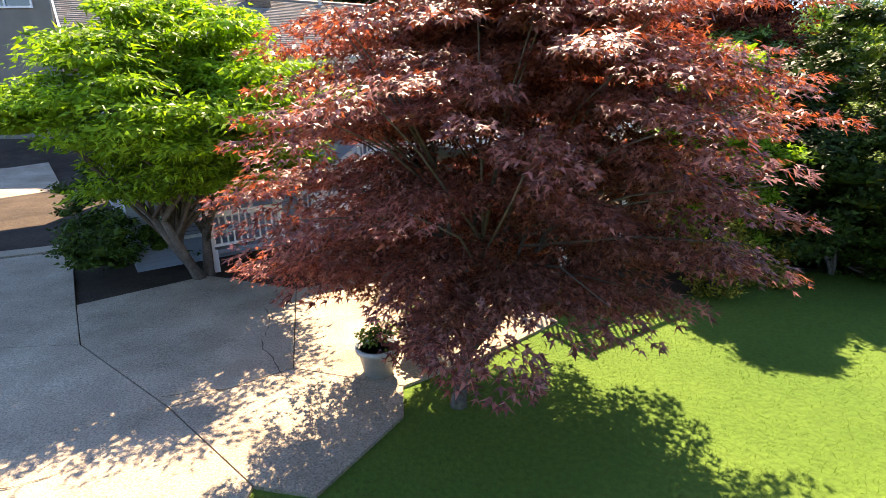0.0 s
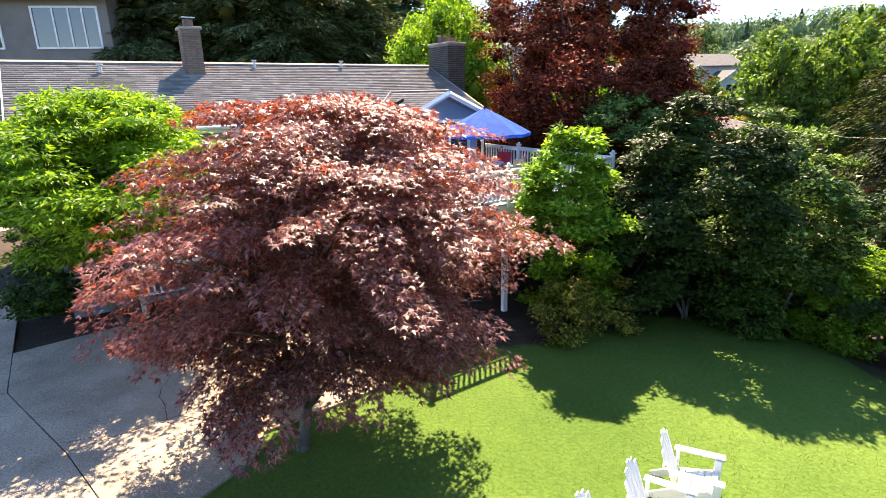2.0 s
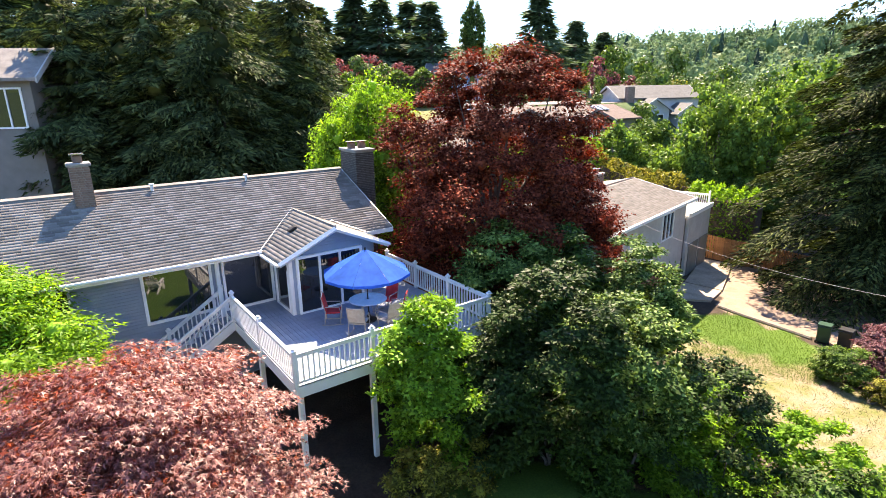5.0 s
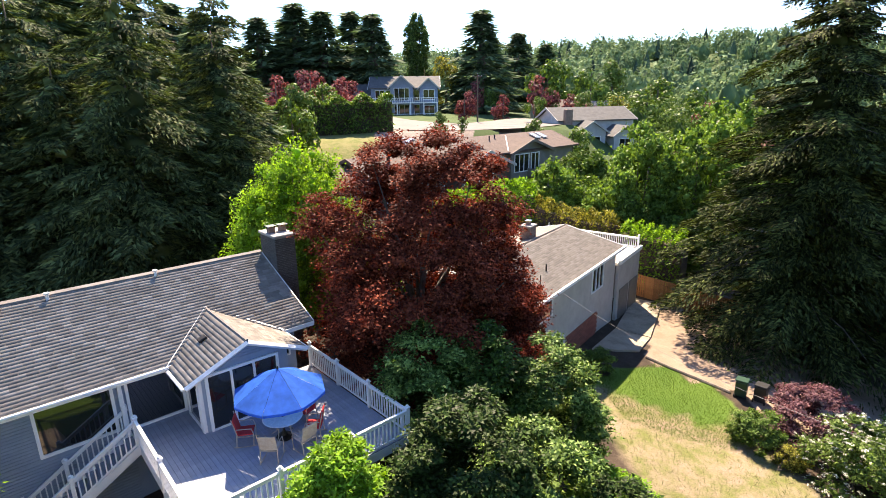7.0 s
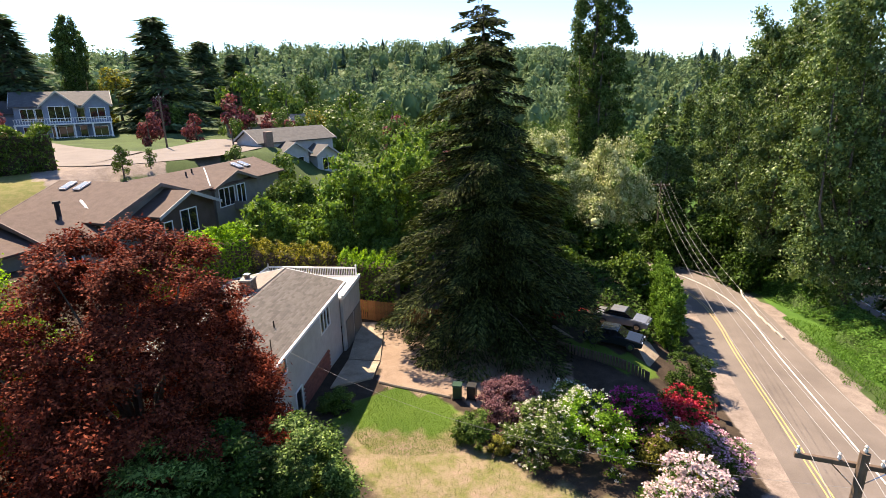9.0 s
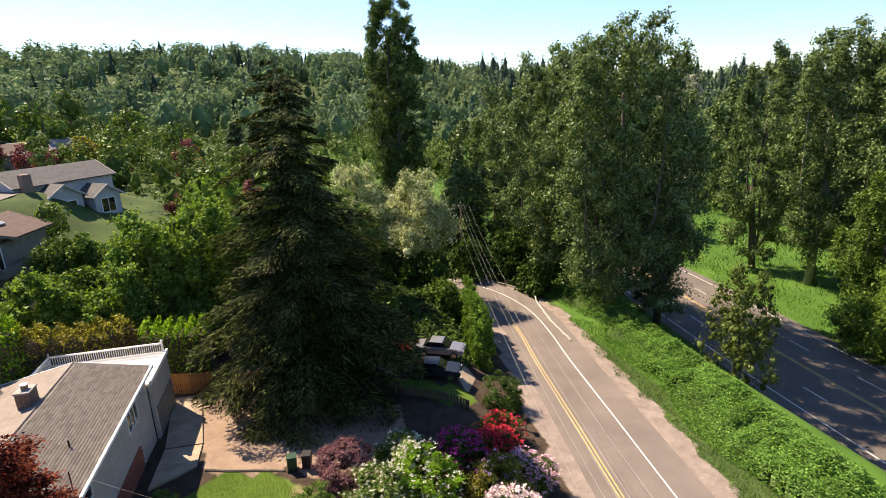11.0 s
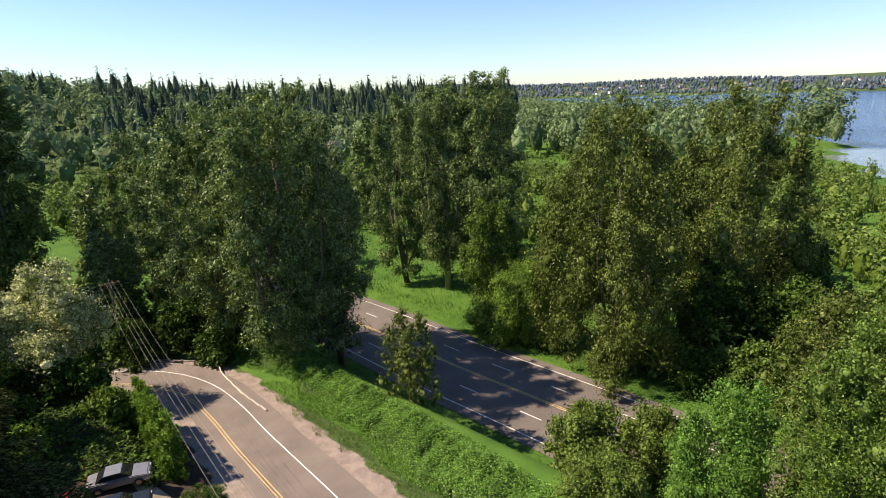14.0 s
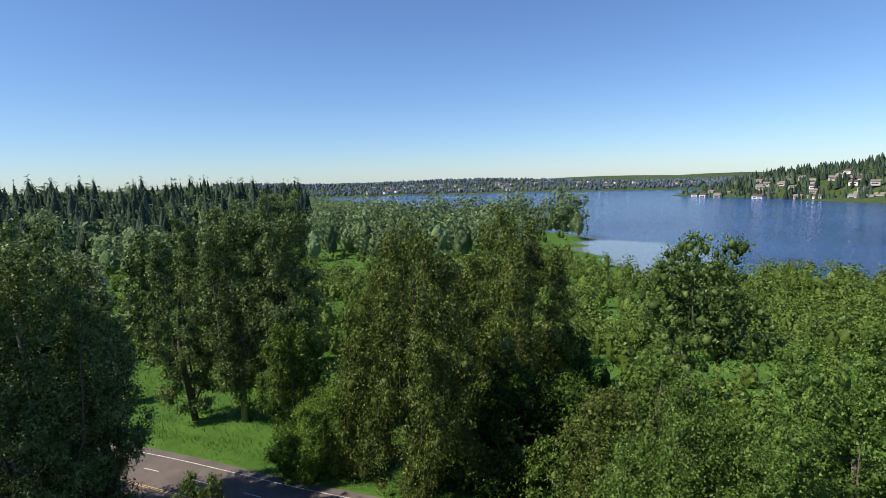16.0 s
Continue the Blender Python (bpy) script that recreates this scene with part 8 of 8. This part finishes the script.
for u0, u1 in ((3.3, 4.3), (9.7, 10.8)):
    for w0, w1 in ((5.4, 7.6), (2.0, 4.4)):
        window(blue, u0, u1, w0, w1, 0, 0.1, (), 0.1, -1)
volume(blue, -5.0, 0.2, 3.0, 10.5, -1, 7.0, 2.0, "bluehouse", "shingle_dark", "x", 0.6, wins=(("front", -4.0, -2.0, 4.4, 6.2, (-3,)), ("front", -4.0, -2.0, 1.2, 3.0, (-3,))))
brail = thing("railing", blue.matrix_basis.copy(), "white balcony railing on the blue house", "railing")
for z in (1.6, 5.0):
    part("balcony_floor", box((7.5, -3.0, z - 0.1), (15, 2.2, 0.2)), M["white"], brail)
    part("rail", box((7.5, -4.05, z + 0.95), (15, 0.1, 0.1)), M["white"], brail)
    for k in range(38):
        part("baluster", box((0.2 + k * 0.4, -4.05, z + 0.45), (0.08, 0.08, 0.95)), M["white"], brail)
    for k in range(6):
        part("column", box((0.2 + k * 2.92, -4.05, z - 1.7), (0.25, 0.25, 3.4)), M["white"], brail)

grey = thing("grey_house", pose(38, 86, 2.2, 0, 0, 8), "pale grey two-storey house with grey roof", "house")
volume(grey, 0, 14, 2, 10, -2, 7.0, 1.8, "greywall", "shingle_dark", "x", 0.5)
volume(grey, 2, 7, -1, 4, -2, 5.2, 1.6, "greywall", "shingle_dark", "y", 0.5, wins=(("front", 3, 6, 2.4, 4.4, (4, 5)),))
volume(grey, 8, 12, -2, 4, -2, 4.6, 1.4, "greywall", "shingle_dark", "y", 0.5, wins=(("front", 9, 11, 2.0, 4.0, (10,)),))
part("chimney", box((1.2, 1.2, 5.5), (1.2, 1.0, 6.5), bevel=0.03), M["brick"], grey)
for i, (x, y, a, wm_, rm_) in enumerate(((-12, 104, 10, "greywall", "shingle_tan"), (48, 136, -8, "taupe", "shingle_brown"), (62, 148, 14, "greywall", "shingle"), (-22, 50, 30, "greywall", "shingle_tan"))):
    hs = thing("small_house", pose(x, y, gz(x, y), 0, 0, a), "low pale house with pitched roof among trees" if i != 1 else "low brown-roofed house among trees", "house")
    volume(hs, 0, 14, 0, 8, -1, 3.4, 1.8, wm_, rm_, "x", 0.6, wins=(("front", 2, 4, 1.2, 2.6, (3,)), ("front", 9, 11, 1.2, 2.6, (10,))))
# house up behind the drive
back = thing("grey_house", pose(-24.4, 29.5, 3.4, 0, 0, 8), "grey house with white french windows behind the firs", "house")
volume(back, 0, 9, 0, 4, -3, 8.2, 1.3, "taupe", "shingle", "x", 0.6, wins=(("front", 5.2, 8.4, 5.4, 7.4, (6.2, 7.0, 7.7)), ("front", 1.0, 3.4, 5.4, 7.4, (2.2,))))
# houses on the far shore
g = np.random.default_rng(77)
fh = []
for wm_, rm_ in (("cream", "shingle_tan"), ("white", "shingle_brown"), ("greywall", "shingle")):
    b = box((0, 0, 3), (12, 9, 6))
    me_w = link_bm("wall", b, M[wm_])
    bm = bmesh.new()
    add_prism(bm, [(-5.2, 6), (0, 9), (5.2, 6)], -6.6, 6.6, lambda p, q, t: (t, p, q))
    fh.append((me_w, link_bm("roof", bm, M[rm_])))
for i in range(40):
    r_, a_ = 1790 + 330 * g.random(), radians(106 + 34 * g.random())
    x, y = r_ * math.sin(a_), r_ * math.cos(a_)
    t = thing("shore_house", pose(x, y, gz(x, y) + 3, 0, 0, 250 + 40 * g.random()), "pale house on the distant shore", "house", "houses across the lake")
    t.scale = (1.15, 1.15, 1.15)
    mesh_part("wall", fh[i % 2][0], t)
    mesh_part("roof", fh[i % 2][1], t)
winm = link_bm("window", box((0, -4.52, 3.4), (8, 0.06, 1.5)), M["glass"])
for i in range(64):
    x = 250 + 520 * g.random()
    y = -838 - 0.18 * (x - 400) - 150 * g.random() ** 1.6
    t = thing("shore_house", pose(x, y, gz(x, y), 0, 0, 170 + 30 * g.random()), "pale lakeside house on the wooded far shore", "house", "houses across the lake")
    w_, r_ = fh[i % 3]
    mesh_part("wall", w_, t)
    mesh_part("roof", r_, t)
    mesh_part("window", winm, t)


# ---- poles and wires ----
def pole(m, h, label, arm=2.4):
    t = thing("utility_pole", m, label, "utility pole")
    part("pole", tube([(0, 0, -0.5), (0, 0, h)], [0.16, 0.11], 10), M["polewood"], t)
    part("crossarm", box((0, 0.12, h - 0.45), (arm, 0.1, 0.13), bevel=0.01), M["polewood"], t)
    for s in (-1, 1):
        part("brace", tube([(s * 0.6, 0.14, h - 0.5), (0, 0.14, h - 1.1)], [0.015, 0.015], 4), M["metal"], t)
        for k in (0.32, 0.95):
            part("insulator", lathe([(0.03, 0), (0.05, 0.05), (0.03, 0.12), (0.045, 0.16), (0.01, 0.2)], 8), M["roofedge"], t).location = (s * arm / 2 * k, 0.12, h - 0.38)
    part("insulator", lathe([(0.03, 0), (0.05, 0.05), (0.03, 0.12), (0.045, 0.16), (0.01, 0.2)], 8), M["roofedge"], t).location = (0, 0, h)
    return t


PA, PB = (21.5, 2.65), (76.5, 40.4)
ZA, ZB = 8.2, 3.8
pole(pose(*PA, gz(*PA), 0, 0, -58), ZA - gz(*PA), "weathered wooden utility pole with crossarm by the road", 2.7)
pole(pose(26.4, 100, gz(26.4, 100), 0, 0, 20), 8.5, "wooden utility pole on the residential street", 1.8)
pole(pose(*PB, gz(*PB), 0, 0, -50), ZB - gz(*PB), "wooden utility pole at the bend of the road")


def wire(a, b, sag, r_=0.012):
    pts = [Vector(a).lerp(Vector(b), t / 24) - Vector((0, 0, sag * 4 * (t / 24) * (1 - t / 24))) for t in range(25)]
    bm = tube(pts, [r_] * 25, 4)
    return solid("overhead_wire", bm, M["wire"], Matrix(), "pale overhead electric wire between poles", "wire", "overhead wires")


for o in (-1.1, -0.4, 0.0, 0.4, 1.1):
    c, s = math.cos(radians(-58)), math.sin(radians(-58))
    wire((PA[0] + o * c, PA[1] + o * s, ZA - 0.2), (PB[0] + o * c, PB[1] + o * s, ZB - 0.2), 1.6, 0.009)
    wire((PA[0] + o * c, PA[1] + o * s, ZA - 0.2), (PA[0] - 48 + o * c, PA[1] - 34 + o * s, ZA + 2), 1.6, 0.009)
wire((15.5, 25.2, 4.5), (PA[0], PA[1], ZA - 1.0), 1.4, 0.005)

# ---- roadside barrier, mailbox, cars ----
bar = thing("roadside_barrier", Matrix(), "low pale timber barrier on short posts along the bend", "barrier")
BL = smooth_line([(72.0, 26.3), (69.0, 24.9), (66.3, 23.0), (62.5, 20.2), (58.4, 16.6)], 1.6)
for a, b in zip(BL, BL[1:]):
    d = math.degrees(math.atan2(b[1] - a[1], b[0] - a[0]))
    L = math.hypot(b[0] - a[0], b[1] - a[1])
    z = float(z_near(np.array([a[0]]), 0)[0])
    part("rail", box(((a[0] + b[0]) / 2, (a[1] + b[1]) / 2, z + 0.4), (L - 0.02, 0.16, 0.2), (0, 0, d), 0.03), M["palewood"], bar)
    part("post", box((a[0], a[1], z + 0.14), (0.2, 0.2, 0.5), (0, 0, d)), M["oldwood"], bar)
mb = thing("mailbox", pose(40.0, 13.8, gz(40.0, 13.8), 0, 0, 37), "dark mailbox on a wooden post by the road", "mailbox")
part("post", box((0, 0, 0.5), (0.1, 0.1, 1.1)), M["oldwood"], mb)
bm = bmesh.new()
add_prism(bm, [(-0.12, 1.0), (0.12, 1.0), (0.12, 1.18), (0.06, 1.27), (-0.06, 1.27), (-0.12, 1.18)], -0.28, 0.28, lambda p, q, t: (t, p, q))
part("box", bm, M["darkmetal"], mb)


def car(m, paint, label):
    t = thing("car", m, label, "car")
    bm = bmesh.new()
    add_prism(bm, [(-2.25, 0.3), (2.2, 0.3), (2.28, 0.62), (2.1, 0.78), (1.1, 0.92), (-1.6, 0.96), (-2.2, 0.9), (-2.3, 0.6)], -0.88, 0.88, lambda p, q, t_: (p, t_, q))
    bmesh.ops.bevel(bm, geom=bm.edges[:], offset=0.06, segments=2, affect='EDGES')
    part("body", bm, M[paint], t, smooth=False)
    bm = bmesh.new()
    add_prism(bm, [(-1.55, 0.94), (1.0, 0.92), (0.35, 1.36), (-0.95, 1.38)], -0.72, 0.72, lambda p, q, t_: (p, t_, q))
    part("window", bm, M["glass"], t)
    part("roof", box((-0.3, 0, 1.39), (1.2, 1.36, 0.05), bevel=0.02), M[paint], t)
    for x in (-1.4, 1.4):
        for y in (-0.86, 0.86):
            w = part("wheel", tube([(x, y - 0.1, 0.32), (x, y + 0.1, 0.32)], [0.32, 0.32], 16), M["rubber"], t)
            part("rim", tube([(x, y - 0.105, 0.32), (x, y + 0.105, 0.32)], [0.2, 0.2], 12), M["metal"], w)
    for y in (-0.6, 0.6):
        part("headlight", box((2.2, y, 0.66), (0.1, 0.3, 0.12), bevel=0.02), M["skylight"], t)
        part("tail_light", box((-2.27, y, 0.72), (0.06, 0.3, 0.12), bevel=0.01), M["carred"], t)
    return t


car(pose(41.5, 22.8, gz(41.5, 22.8) + 0.06, 0, 0, -66), "carpaint", "dark parked car beside the roadside hedge")
car(pose(44.9, 24.4, gz(44.9, 24.4) + 0.06, 0, 0, -70), "carsilver", "pale silver parked car under the trees")
car(pose(41.4, 28.2, gz(41.4, 28.2) + 0.06, 0, 0, -60), "carred", "red parked car under the fir")
lot = thing("pavement", Matrix(), "small concrete parking bay beside the hedge", "pavement", kind="structure")
part("slab", ground_slab(bmesh.new(), [(39.6, 26.0), (41.6, 19.6), (44.6, 20.6), (47.6, 25.6), (45, 31), (40, 31)], 0.05, 0.3), M["concrete"], lot)
gate = thing("fence", Matrix(), "dark weathered wooden fence by the parking bay", "fence")
FL2 = smooth_line([(37.4, 25.0), (38.2, 22.6), (38.9, 20.0), (39.3, 18.2)], 0.22)
bl = link_bm("board", box((0, 0, 0.4), (0.17, 0.025, 0.8)), M["polewood"])
for p, q in zip(FL2, FL2[1:]):
    b = new("board", bl)
    b.parent = gate
    b.matrix_basis = pose(p[0], p[1], gz(*p), 0, 0, math.degrees(math.atan2(q[1] - p[1], q[0] - p[0])))
